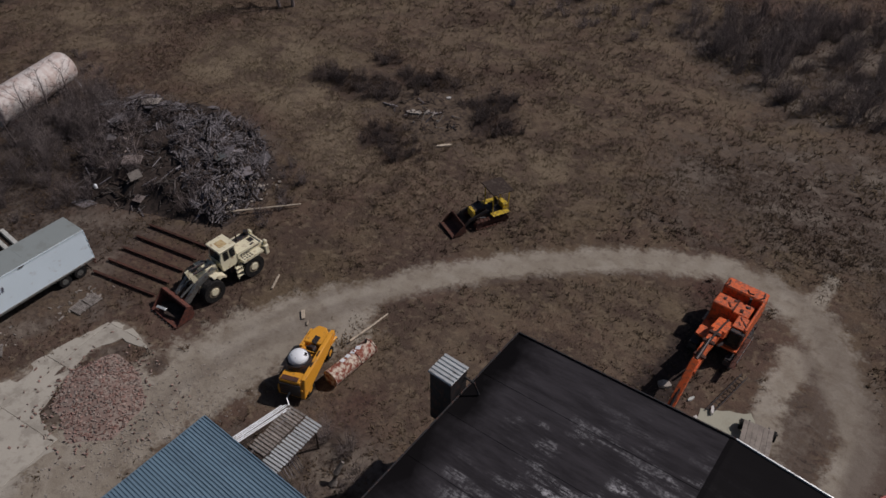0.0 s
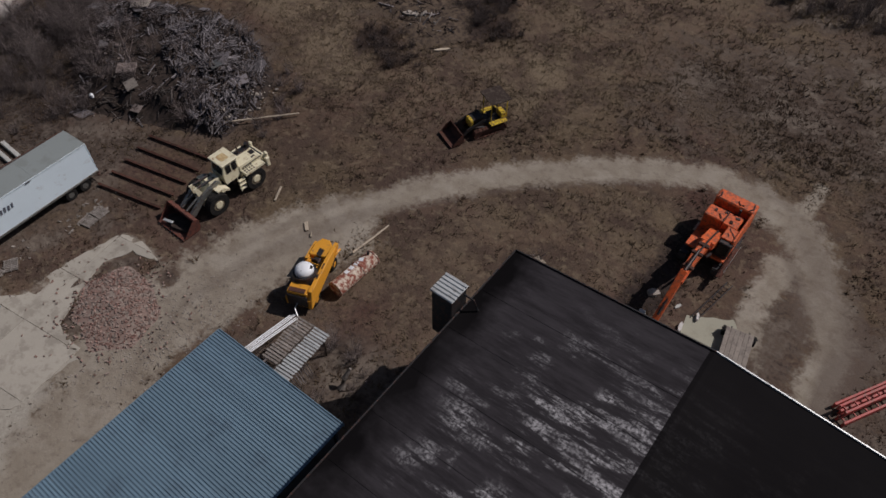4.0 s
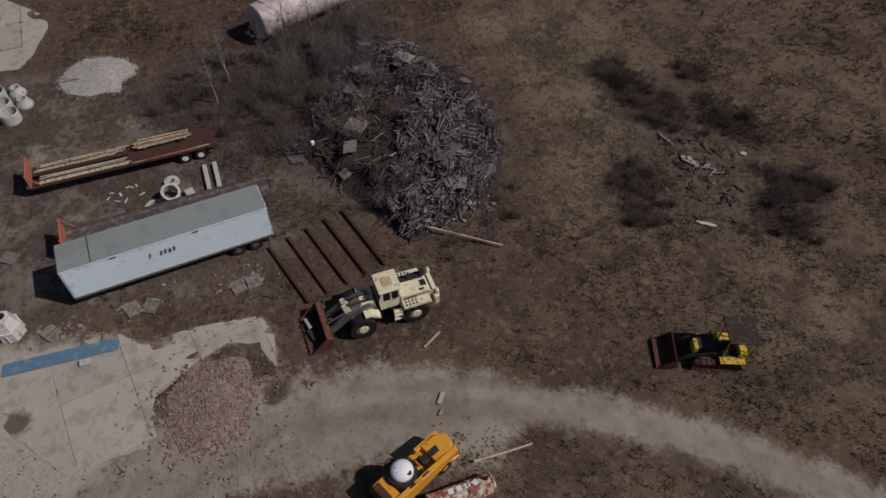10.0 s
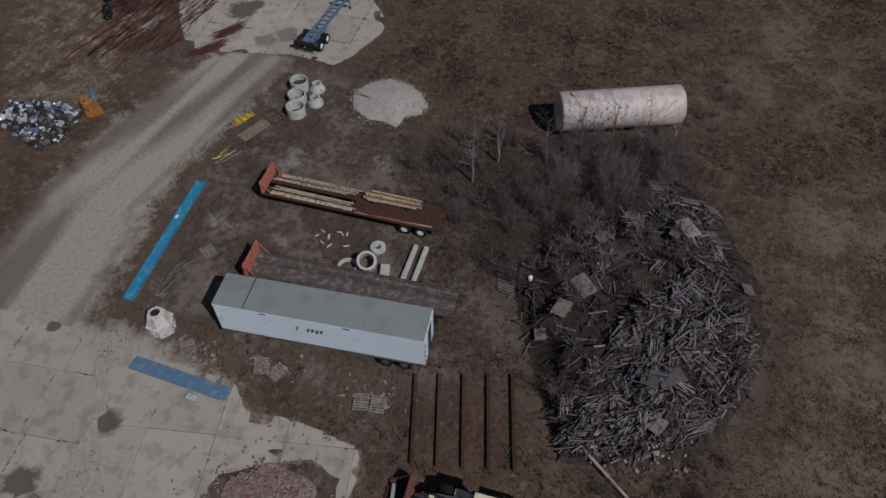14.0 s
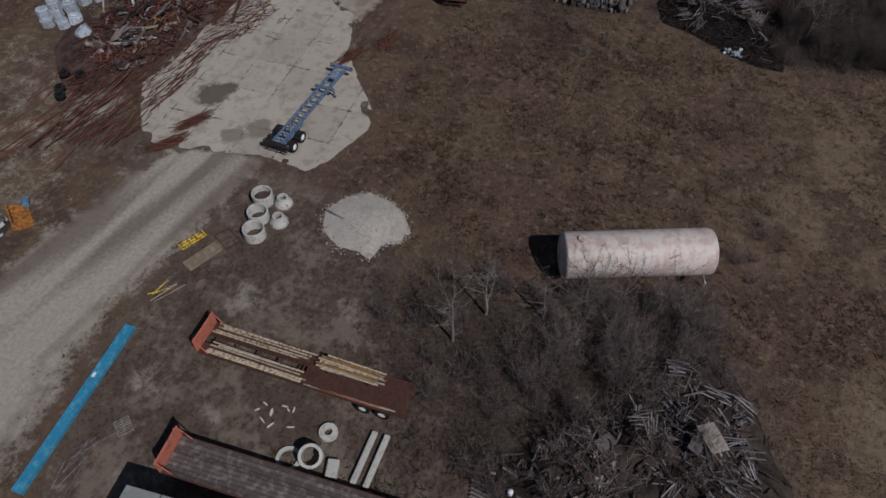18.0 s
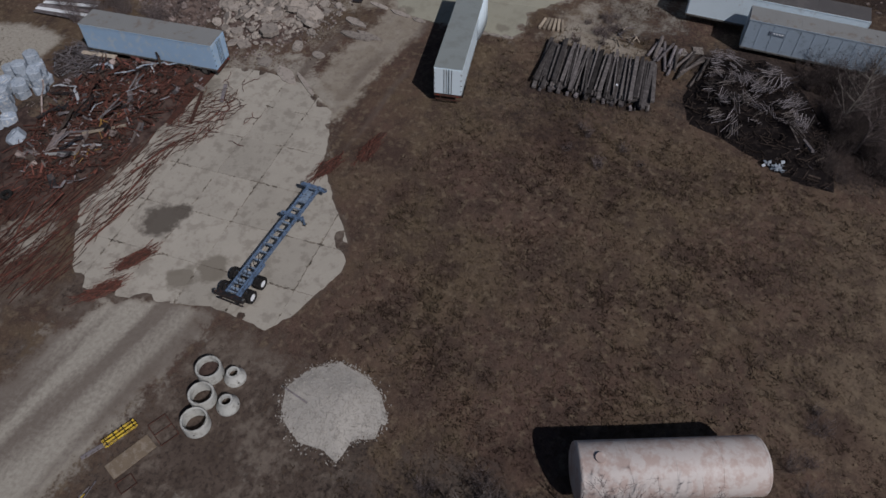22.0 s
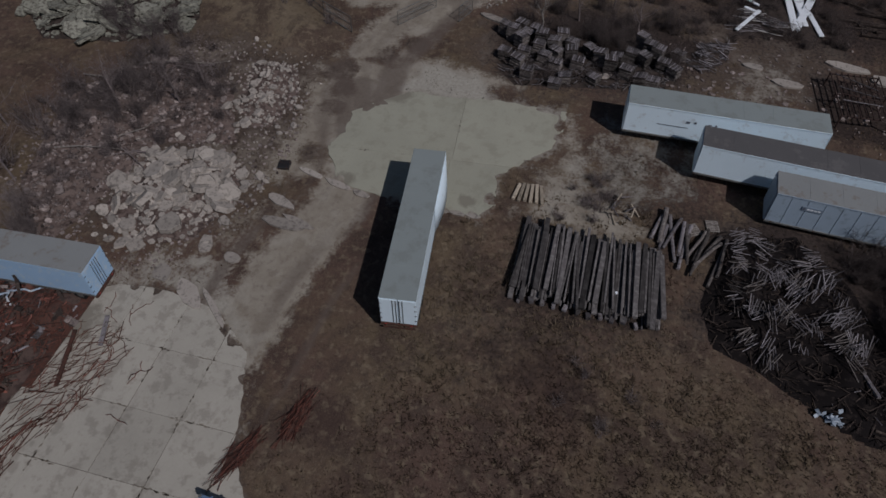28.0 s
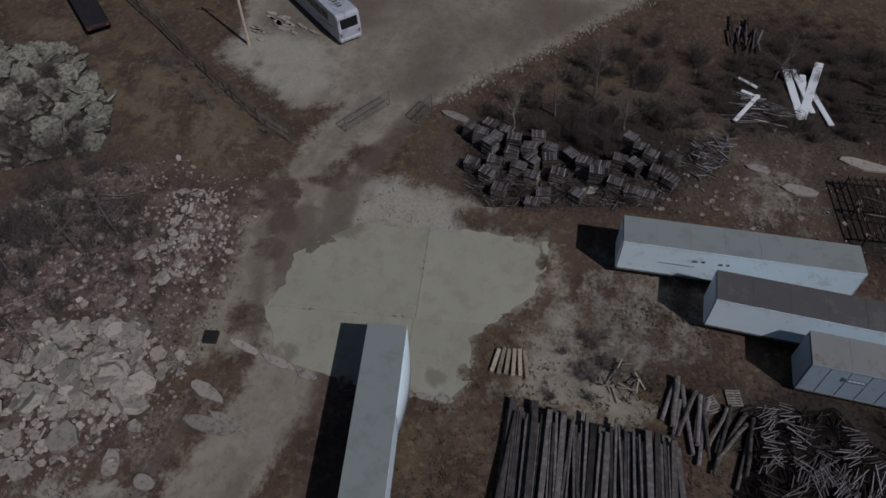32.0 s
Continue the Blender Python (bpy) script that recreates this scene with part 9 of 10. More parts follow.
for x, y, n, a in ((-144.3, 2.3, 6, 75), (-143.4, 3.4, 8, 70), (-143.6, 4.7, 5, 80), (-142.4, 4.4, 7, 60), (-143.0, 6.4, 9, 85), (-141.7, 6.3, 6, 75), (-142.2, 8.0, 8, 80), (-141.0, 8.2, 6, 70), (-141.4, 9.8, 7, 90), (-140.2, 7.1, 5, 85), (-141.3, 12.8, 8, 75), (-140.2, 13.6, 9, 80), (-141.2, 14.3, 7, 85),
                   (-145.0, 16.4, 9, 70), (-144.0, 17.3, 8, 75), (-143.0, 17.9, 10, 80), (-141.6, 18.7, 6, 65), (-141.0, 19.8, 5, 60), (-139.1, 16.9, 4, 80), (-139.0, 18.0, 3, 75), (-143.9, 20.2, 4, 40), (-140.0, 3.2, 4, 70), (-137.2, 5.9, 5, 80), (-136.6, 8.8, 2, 90), (-137.6, 9.6, 3, 88), (-138.1, 12.3, 3, 60), (-138.8, 4.6, 6, 78), (-145.2, 4.0, 5, 60), (-144.4, 5.6, 6, 66), (-144.0, 8.4, 7, 84), (-142.8, 9.6, 6, 72), (-142.6, 11.4, 5, 60), (-140.0, 10.4, 5, 86), (-139.4, 8.4, 4, 74), (-142.6, 15.4, 6, 70), (-139.6, 15.2, 6, 82), (-142.0, 16.8, 7, 60), (-140.4, 5.0, 5, 80)):
    stack(x, y, n + 3, a + rnd.uniform(-14, 14), rnd.gauss(0, 5))
loosep = Heap("lath_heap", "loose pale laths thrown beside the pallet stacks", "debris", [(-143.5, 21), (-147.6, 22.6), (-148.4, 25.4), (-145, 25), (-142.4, 22.6)], 0.4, 1.8, SOIL_DARK, 64, 0.15)
planks_on(loosep, 46, 30, rnd, (0.8, 2.4), (0.05, 0.09), (BLEACHED, WOOD_GREY), name="lath", main=70, spread=35, tilt=10)
palmess = Heap("lath_spread", "broken pallet boards strewn between the stacks", "debris", [(-135.8, 5), (-138, 3), (-142, 3.5), (-144, 10), (-142, 20), (-138.6, 19), (-137, 11)], 0.15, 2.0, SOIL_DARK, 65, 0.1)
planks_on(palmess, 110, 420, rnd, (0.4, 1.3), (0.05, 0.1), (WOOD_GREY, WOOD_DARK, WOOD_LOG), name="board", tilt=12)
# white boards thrown in a fan
for a, b, w in (((-159.5, 31.2), (-151.9, 31.9), 0.75), ((-160.8, 34.6), (-152.0, 31.9), 0.8), ((-158.8, 32.8), (-152.6, 32.4), 0.6), ((-156.0, 33.4), (-151.6, 34.5), 0.55), ((-159.3, 31.9), (-153.0, 33.0), 0.5), ((-157.2, 26.6), (-155.9, 28.3), 0.35), ((-155.0, 26.7), (-154.4, 28.4), 0.35), ((-154.4, 28.2), (-150.7, 25.9), 0.4)):
    single("white_board", Shape().beam((*a, rnd.uniform(0.4, 0.8)), (*b, rnd.uniform(0.25, 0.6)), w, 0.12, 0.02), WHITE, "long white painted board thrown on a pile", "board", group="white boards")
wb = Heap("board_pile", "low pile of laths and pipes under white boards", "debris", [(-150, 25.6), (-156, 26), (-160, 31), (-156, 35), (-151, 34.6), (-150.4, 30)], 0.35, 2.0, SOIL_DARK, 66, 0.15)
planks_on(wb, 26, 40, rnd, (1.0, 3.6), (0.04, 0.08), (WOOD_GREY, PALE_CAST, WOOD_DARK), name="rail", poly=[(-150.5, 25.8), (-155, 26.3), (-153, 31), (-150.8, 31)], main=80, spread=14, tilt=5)
# stones and broken paving around
rnd = random.Random(67)
s = Shape()
for k in range(420):
    x, y = rnd.gauss(-141, 4.5), rnd.uniform(18, 46)
    q = 0.12 + 0.7 * rnd.random() ** 2.5
    s.lump((x, y, 0.02), (q, q * rnd.uniform(0.4, 0.9), 0.1), rnd, 6, pose(0, 0, 0, 0, 0, rnd.uniform(0, 360)))
tagged(single("paving_rubble", s, STONE_BROWN, "broken paving fragments strewn over brown soil", "rubble"), kind="stuff")
for x, y, l, w, a in ((-147.0, 36.4, 4.4, 1.4, 78), (-145.4, 40.0, 3.2, 1.8, 82), (-142.6, 30.8, 3.0, 1.3, 86), (-139.4, 13.6, 2.6, 0.9, 120), (-146.6, 0.6, 3.2, 0.9, 70), (-144.7, 27.6, 2.2, 0.9, 80), (-135.2, 26.0, 2.0, 1.0, 70)):
    single("paving_slab", Shape().lump((0, 0, 0.1), (l * 1.15, w * 1.15, 0.2), rnd, 9), STONE, "large broken paving slab lying on soil", "slab", pose(x, y, 0, 0, 0, a), "broken paving slabs")
# dark steel rack
RACK_STEEL = surface("dark_rusty_steel", (0.045, 0.032, 0.03), 0.85, worn=(0.075, 0.048, 0.04), wear=0.5, scale=2.0, vary=0.3)
rk = thing("steel_rack", "dark rusty steel storage rack with crossing bars", "rack", pose(-140.4, 36.6, 0, 0, 0, 4))
for sx in (-3.2, 0, 3.2):
    for sy in (-2.2, 2.2):
        part("post", Shape().box((sx, sy, 0.7), (0.14, 0.14, 1.4)), RACK_STEEL, rk)
    part("cross_bar", Shape().box((sx, 0, 1.4), (0.12, 4.5, 0.12)), RACK_STEEL, rk)
for k in range(9):
    part("long_bar", Shape().box((0, -2.2 + 0.55 * k, 1.5), (6.8, 0.1, 0.1)), RACK_STEEL, rk)
for k in range(5):
    part("pipe", Shape().beam((-3 + 1.0 * k, -1.8, 1.6), (-1 + 0.6 * k, 1.6, 1.6), 0.07, 0.07), (WOOD_GREY, RACK_STEEL)[k % 2], rk)
for k in range(14):
    x, y = -156.5 + rnd.uniform(-3.5, 3.5), 40 + rnd.uniform(-4, 6)
    single("dark_beam", Shape().box((0, 0, 0.2), (rnd.uniform(2.5, 5), 0.2, 0.2)), WOOD_DARK, "dark timber lying in the scrub", "timber", pose(x, y, 0.05, 0, 0, rnd.gauss(85, 12)), "dark timbers")
for k in range(16):
    x, y = -165.0 + rnd.uniform(-2.4, 2.4), 27.6 + rnd.uniform(-1.6, 1.6)
    single("dark_beam", Shape().box((0, 0, 0.2 + 0.18 * (k % 3)), (rnd.uniform(2.0, 4), 0.18, 0.16)), (WOOD_GREY, WOOD_DARK)[k % 2], "dark timber lying in the scrub", "timber", pose(x, y, 0.05, 0, 0, rnd.gauss(0, 12)), "dark timbers")


# ---- gate, fence, vehicles outside ----
def mesh_panel(name, label, category, a, b, h, group=""):
    """A chain-link panel with a pipe frame."""
    a, b = Vector((*a, 0.1)), Vector((*b, 0.1))
    g = thing(name, label, category, None, group)
    up = Vector((0, 0, h))
    for p, q in ((a, a + up), (b, b + up), (a + up, b + up), (a, b), (a + up * 0.5, b + up * 0.5)):
        part("pipe", Shape().tube([p, q], 0.035, 6), GREY_STEEL, g)
    sh = Shape()
    n = max(4, int((b - a).length / 0.3))
    m = int(h / 0.3)
    for k in range(-m, n):
        p0, p1 = max(k, 0), min(k + m, n)
        if p1 > p0:
            q0, q1 = a + (b - a) * (p0 / n) + up * ((p0 - k) / m), a + (b - a) * (p1 / n) + up * ((p1 - k) / m)
            sh.tube([q0, q1], 0.008, 3, False)
            r0, r1 = a + (b - a) * (p0 / n) + up * (1 - (p0 - k) / m), a + (b - a) * (p1 / n) + up * (1 - (p1 - k) / m)
            sh.tube([r0, r1], 0.008, 3, False)
    part("wire_mesh", sh, GREY_STEEL, g)


mesh_panel("gate_leaf", "open chain-link gate leaf with pipe frame", "gate", (-142.7, -8.9), (-147.2, -5.9), 1.6, "gate leaves")
mesh_panel("gate_leaf", "open chain-link gate leaf with pipe frame", "gate", (-145.0, -2.8), (-147.4, -1.9), 1.7, "gate leaves")
fence_line = [(-142.7, -8.9), (-140.2, -13.2), (-142.3, -17.1), (-145.1, -20.8), (-148.1, -24.7), (-151.2, -28.6), (-154.3, -32.3), (-157.2, -36.2), (-160.3, -40.2), (-163.4, -44.4)]
for k in range(1, len(fence_line) - 1):
    mesh_panel("fence_panel", "sagging chain-link fence panel with pipe posts", "fence", fence_line[k], fence_line[k + 1], 1.8, "fence panels")


COACH_WHITE = surface("coach_paint", (0.45, 0.47, 0.53), 0.4, worn=(0.30, 0.33, 0.40), wear=0.35, scale=0.7, vary=0.12)


def coach(at):
    """x runs to the rear."""
    s = thing("coach_bus", "white coach with dark rear window parked on dirt", "bus", at)
    L, w, h = 12.0, 2.55, 3.35
    part("body", Shape().side([(-L / 2, 0.4), (L / 2, 0.45), (L / 2 + 0.08, 1.6), (L / 2 - 0.15, h - 0.25), (L / 2 - 0.5, h - 0.02), (-L / 2 + 0.3, h), (-L / 2 - 0.1, 1.8)], -w / 2, w / 2, 0.08), COACH_WHITE, s)
    part("rear_window", Shape().box((L / 2 - 0.02, 0, 2.35), (0.06, 1.95, 1.0), pose(0, 0, 0, 0, -8, 0), 0.02), GLASS, s)
    part("rear_bumper", Shape().box((L / 2 + 0.05, 0, 0.6), (0.2, w - 0.1, 0.35), b=0.06), COACH_WHITE, s)
    for sy in (-1, 1):
        part("tail_lamp", Shape().box((L / 2 + 0.06, sy * 1.05, 1.2), (0.04, 0.18, 0.4)), LAMP_RED, s)
        for k in range(6):
            part("side_window", Shape().box((-4.6 + 1.55 * k, sy * (w / 2 + 0.005), 2.35), (1.4, 0.03, 0.9), b=0.01), GLASS, s)
        for x in (-3.9, 3.2):
            wheel_parts(s, x, sy * 1.08, 0.5, 0.32, sy)
        part("stripe_swoosh", Shape().beam((1.0, sy * (w / 2 + 0.008), 1.0), (4.8, sy * (w / 2 + 0.008), 1.7), 0.02, 0.16), GREY_STEEL, s)
    part("roof_unit", Shape().box((-1.5, 0, h + 0.1), (3.0, 1.7, 0.22), b=0.06), COACH_WHITE, s)
    part("roof_hatch", Shape().box((2.6, 0, h + 0.03), (0.7, 0.7, 0.1), b=0.03), GREY_STEEL, s)
    for k in range(4):
        part("roof_letter", Shape().box((4.2 - 0.5 * k, 0, h + 0.0), (0.3, 0.6, 0.02)), INK, s, "dark roof lettering too small to read")


coach(pose(-160.6, -16.6, 0, 0, 0, 46.0))
fb = thing("flatbed_truck", "dark flat truck trailer parked by the bank", "trailer", pose(-155.7, -41.3, 0, 0, 0, 44))
part("deck", Shape().box((0, 0, 1.15), (8.0, 2.5, 0.16)), DARK_STEEL, fb)
part("frame_rail", Shape().box((0, 0, 0.9), (7.6, 0.9, 0.3)), DARK_STEEL, fb)
part("rear_beam", Shape().box((4.0, 0, 0.95), (0.12, 2.5, 0.3)), DARK_STEEL, fb)
for sy in (-1, 1):
    for x in (1.6, 2.9):
        wheel_parts(fb, x, sy * 0.98, 0.5, 0.45, sy)
    part("tail_lamp", Shape().box((4.08, sy * 0.9, 0.95), (0.04, 0.3, 0.12)), LAMP_RED, fb)
up = thing("utility_pole", "tall wooden utility pole beside the outer road", "pole", pose(-154.0, -22.6, 0))
part("shaft", Shape().tube([(0, 0, -0.1), (0, 0, 10.5)], [0.17, 0.11], 10), WOOD_PALE, up)
part("cross_arm", Shape().box((0, 0, 9.8), (0.12, 2.2, 0.14)), WOOD_GREY, up)
for sy in (-0.9, 0.9):
    part("insulator", Shape().tube([(0, sy, 9.87), (0, sy, 10.05)], [0.06, 0.04], 8), WHITE, up)
for k in range(22):
    x, y = -157.8 + rnd.gauss(0, 1.2), -20.4 + rnd.gauss(0, 1.3)
    single("broken_slab", Shape().lump((0, 0, 0.1), (rnd.uniform(0.8, 2.0), rnd.uniform(0.4, 0.8), 0.18), rnd, 6), STONE, "pale broken slab lying by the outer road", "slab", pose(x, y, 0, 0, 0, rnd.gauss(70, 14)), "slabs by the outer road")
# far road bank with stones
s = Shape()
for k in range(300):
    t = rnd.random()
    x, y = -148.5 - 24 * t + rnd.gauss(0, 0.6), -1.2 + 20.8 * t + rnd.gauss(0, 0.6)
    q = rnd.uniform(0.1, 0.45)
    s.lump((x, y, 0.04), (q, q * 0.7, q * 0.4), rnd, 5)
tagged(single("verge_stones", s, STONE, "pale stones along the outer road verge", "stones"), kind="stuff")


# ---- bare scrub and trees ----
def twig(s, a, b, w0, w1):
    """A thin flat twig with a little thickness, from a to b."""
    a, b = Vector(a), Vector(b)
    d = (b - a).normalized()
    u = d.cross(Vector((0.3, 0.5, 0.8))).normalized()
    v = d.cross(u)
    k = len(s.v)
    for q, w in ((a, w0), (b, w1)):
        for c in (u, -0.5 * u + 0.87 * v, -0.5 * u - 0.87 * v):
            s.v.append(tuple(q + c * w))
    s.f += [(k, k + 1, k + 4, k + 3), (k + 1, k + 2, k + 5, k + 4), (k + 2, k, k + 3, k + 5)]


def bush_shape(rnd, h, spread, stems, sub):
    s = Shape()
    for _ in range(stems):
        a = rnd.uniform(0, 6.283)
        r0 = spread * 0.35 * math.sqrt(rnd.random())
        p = Vector((r0 * math.cos(a), r0 * math.sin(a), -0.05))
        hh = h * rnd.uniform(0.5, 1.0)
        a2, lean = a + rnd.gauss(0, 0.7), spread * rnd.uniform(0.1, 0.75)
        q = p + Vector((lean * 0.4 * math.cos(a2), lean * 0.4 * math.sin(a2), hh * 0.5))
        e = q + Vector((lean * 0.6 * math.cos(a2), lean * 0.6 * math.sin(a2), hh * 0.5))
        twig(s, p, q, 0.018, 0.012)
        twig(s, q, e, 0.012, 0.005)
        for _ in range(sub):
            t = rnd.random()
            b = (p.lerp(q, t * 2) if t < 0.5 else q.lerp(e, t * 2 - 1))
            dv = Vector((rnd.gauss(0, 1), rnd.gauss(0, 1), abs(rnd.gauss(0.5, 0.6)))).normalized() * hh * rnd.uniform(0.15, 0.42)
            twig(s, b, b + dv, 0.009, 0.004)
    return s


rnd = random.Random(71)
bush_meshes = [bush_shape(rnd, rnd.uniform(1.1, 2.1), rnd.uniform(0.9, 1.6), 34, 6).mesh("bush", BARK) for _ in range(7)]
tall_meshes = [bush_shape(rnd, rnd.uniform(2.6, 3.8), rnd.uniform(1.2, 2.0), 30, 9).mesh("bush", BARK) for _ in range(5)]


def scrub(poly, n, tall, label, group, low=0.6, high=1.25, on=None, single_out=True, bark=None):
    """Shrubs over a polygon: each a thing of its own, or all in one mesh where they grow into one another."""
    x0, x1, y0, y1 = min(q[0] for q in poly), max(q[0] for q in poly), min(q[1] for q in poly), max(q[1] for q in poly)
    k, vs, fs, base = 0, [], [], 0
    while k < n:
        x, y = rnd.uniform(x0, x1), rnd.uniform(y0, y1)
        if not inside(np.array([x]), np.array([y]), poly)[0]:
            continue
        z = float(lie(x, y)) if on is None else max(float(on.h(x, y)), float(lie(x, y)))
        me = tall_meshes[rnd.randrange(5)] if rnd.random() < tall else bush_meshes[rnd.randrange(7)]
        m = pose(x, y, z - 0.03, 0, 0, rnd.uniform(0, 360)) @ Matrix.Scale(rnd.uniform(low, high), 4)
        k += 1
        if single_out:
            single("bush", me, None, label, "bush", m, group)
            continue
        co, ix = np.empty(len(me.vertices) * 3), np.empty(len(me.loops), np.int32)
        me.vertices.foreach_get("co", co)
        me.loops.foreach_get("vertex_index", ix)
        a = np.array(m)
        vs.append(co.reshape(-1, 3) @ a[:3, :3].T + a[:3, 3])
        fs.append(ix + base)
        base += len(me.vertices)
    if not single_out:
        v, f = np.concatenate(vs), np.concatenate(fs)
        me = bpy.data.meshes.new("brush")
        me.vertices.add(len(v))
        me.vertices.foreach_set("co", v.ravel())
        me.loops.add(len(f))
        me.loops.foreach_set("vertex_index", f.astype(np.int32))
        me.polygons.add(len(f) // 4)
        me.polygons.foreach_set("loop_start", np.arange(0, len(f), 4, dtype=np.int32))
        me.materials.append(bark or BARK)
        me.update()
        me.validate()
        tagged(new("brush", me), label, "brush", kind="stuff")


GREY_SCRUB = "leafless grey-brown shrub in dry winter grass"
scrub(THICKET, 64, 0.45, "dense thicket of leafless grey shrubs", "", single_out=False)
scrub([(-75, 30), (-72.5, 33), (-64, 30), (-66, 22), (-71, 19), (-72.5, 24)], 50, 0.6, "leafless grey shrub beside the storage tank", "thicket shrubs")
scrub(HEAP, 20, 0.15, "leafless shrub growing out of broken timber", "heap shrubs", on=timber)
scrub([(-48, 36), (-46, 33), (-44, 31), (-42, 27), (-44, 24), (-40, 28), (-43, 34)], 14, 0.1, GREY_SCRUB, "heap shrubs", 0.4, 0.8)
for cx, cy, r in CLUMPS:
    rim = [(cx + 1.7 * r * rnd.uniform(0.6, 1.25) * math.cos(k * 0.785), cy + 1.7 * r * rnd.uniform(0.6, 1.25) * math.sin(k * 0.785)) for k in range(8)]
    scrub(rim, int(3.2 * r * r) + 3, 0.05, "low dark leafless brush in a loose clump in the field", "", 0.35, 0.9, single_out=False, bark=BARK_DARK)
scrub([(-106, 34), (-112, 36.5), (-118, 35), (-122, 31), (-124.5, 34), (-122, 44), (-118, 52), (-107, 46), (-106, 37)], 140, 0.4, "dark leafless brush behind the stacked poles", "", single_out=False, bark=BARK_DARK)
scrub([(-122, -36), (-130, -32), (-137, -33), (-134, -25), (-126, -19), (-121, -21), (-116, -28)], 62, 0.4, "leafless purple-grey brush over rubble", "", on=low, single_out=False)
scrub([(-132, -34), (-136, -31), (-140, -33), (-146, -39), (-142, -43), (-136, -40)], 30, 0.3, "grey leafless brush over broken slabs", "", 0.5, 1.1, on=slabs_heap, single_out=False)
scrub([(-106, -27), (-118, -27), (-124, -36), (-118, -44), (-106, -40)], 55, 0.4, "leafless brown shrub over rubble", "rubble shrubs", on=low)
scrub([(-118, 36), (-108, 37.5), (-107, 44), (-112, 58), (-126, 56), (-128, 44)], 130, 0.5, "dark leafless brush beyond the staggered trailers", "", single_out=False, bark=BARK_DARK)
scrub([(-145, 1), (-152, 6), (-164, 16), (-160, 26), (-150, 24), (-146, 16), (-143, 21), (-144, 10)], 100, 0.25, "leafless brown brush behind the pallet stacks", "", 0.5, 1.1, single_out=False, bark=BARK_DARK)
scrub([(-137, 4), (-138.5, 19), (-146, 21), (-147, 8), (-145, 2)], 40, 0.15, "dark leafless brush growing between the pallet stacks", "", 0.4, 0.9, single_out=False, bark=BARK_DARK)
scrub([(-152, -28), (-141, -15), (-139, -17), (-148, -30)], 26, 0.1, "low brown shrub along the fence", "fence shrubs", 0.4, 0.8)
scrub([(-31, 88), (-22, 81), (-12, 75.5), (2, 77), (14, 70), (22, 84), (-6, 106), (-24, 100)], 240, 0.5, "dark leafless brush in the far scrub belt", "", 0.8, 1.5, single_out=False)
scrub([(-60, 82), (-46, 78), (-32, 80), (-24, 92), (-50, 100)], 60, 0.2, "leafless grey brush in the far field", "", 0.5, 1.0, single_out=False)
scrub([(-118, 8), (-119.5, 15), (-128, 17.5), (-124, 11.5)], 16, 0.0, "low dark bush in brown grass beside the apron", "apron bushes", 0.4, 0.8)
scrub([(-148, 26), (-150, 38), (-160, 46), (-172, 36), (-162, 27), (-152, 24)], 90, 0.2, "dark leafless brush round the board pile", "", 0.5, 0.9, single_out=False, bark=BARK_DARK)
scrub([(-84, 34), (-80, 38), (-77, 34), (-80, 32)], 5, 0.1, GREY_SCRUB, "field shrubs", 0.5, 0.9)
scrub([(-27, 9), (-18.5, 10.6), (-17, 16), (-21, 17.5)], 12, 0.1, "leafless shrub growing round the batten shelter", "shelter shrubs", 0.4, 0.8)
scrub([(-99, 14), (-106, 12), (-107, 18), (-101, 22)], 8, 0.0, "low dark shrub in dry grass", "field shrubs", 0.4, 0.7)
scrub([(-14, 26), (-12, 31), (-17, 31), (-17, 24)], 5, 0.0, "low grey shrub beside the workshop", "field shrubs", 0.4, 0.7)


def bare_tree(x, y, h, lean, seed, material=BARK, r=0.11, label="leafless tree with thin spreading branches"):
    rr = random.Random(seed)
    t = thing("tree", label, "tree", pose(x, y, float(lie(x, y)) - 0.05, 0, 0, rr.uniform(0, 360)), "bare trees")
    pts = [Vector((0, 0, 0))]
    for k in range(5):
        pts.append(pts[-1] + Vector((lean * rr.uniform(0.3, 1), rr.gauss(0, 0.12), h / 5)))
    part("trunk", Shape().tube(pts, [r, r * 0.85, r * 0.68, r * 0.5, r * 0.33, r * 0.15], 7), material, t)
    crown = Shape()
    for k in range(16):
        f = rr.uniform(0.25, 1.0)
        i = min(4, int(f * 5))
        b = pts[i].lerp(pts[i + 1], f * 5 - i if i < 4 else rr.random())
        a = rr.uniform(0, 6.283)
        l = h * rr.uniform(0.25, 0.5) * (1.15 - 0.6 * f)
        m = b + Vector((math.cos(a) * l * 0.6, math.sin(a) * l * 0.6, l * 0.45))
        e = m + Vector((math.cos(a + 0.3) * l * 0.5, math.sin(a + 0.3) * l * 0.5, l * 0.5))
        br = part("limb", Shape().tube([b, m, e], [r * 0.34 * (1.2 - f), r * 0.2 * (1.2 - f), 0.008], 5), material, t)
        for _ in range(9):
            q = b.lerp(m, rr.random()) if rr.random() < 0.4 else m.lerp(e, rr.random())
            d = Vector((rr.gauss(0, 1), rr.gauss(0, 1), abs(rr.gauss(0.6, 0.6)))).normalized() * l * rr.uniform(0.15, 0.45)
            twig(crown, q, q + d, 0.011, 0.004)
            twig(crown, q + d * 0.6, q + d * 0.6 + Vector((rr.gauss(0, 1), rr.gauss(0, 1), 0.6)).normalized() * l * 0.16, 0.007, 0.003)
    tagged(part("crown", crown, material, t), kind="stuff")


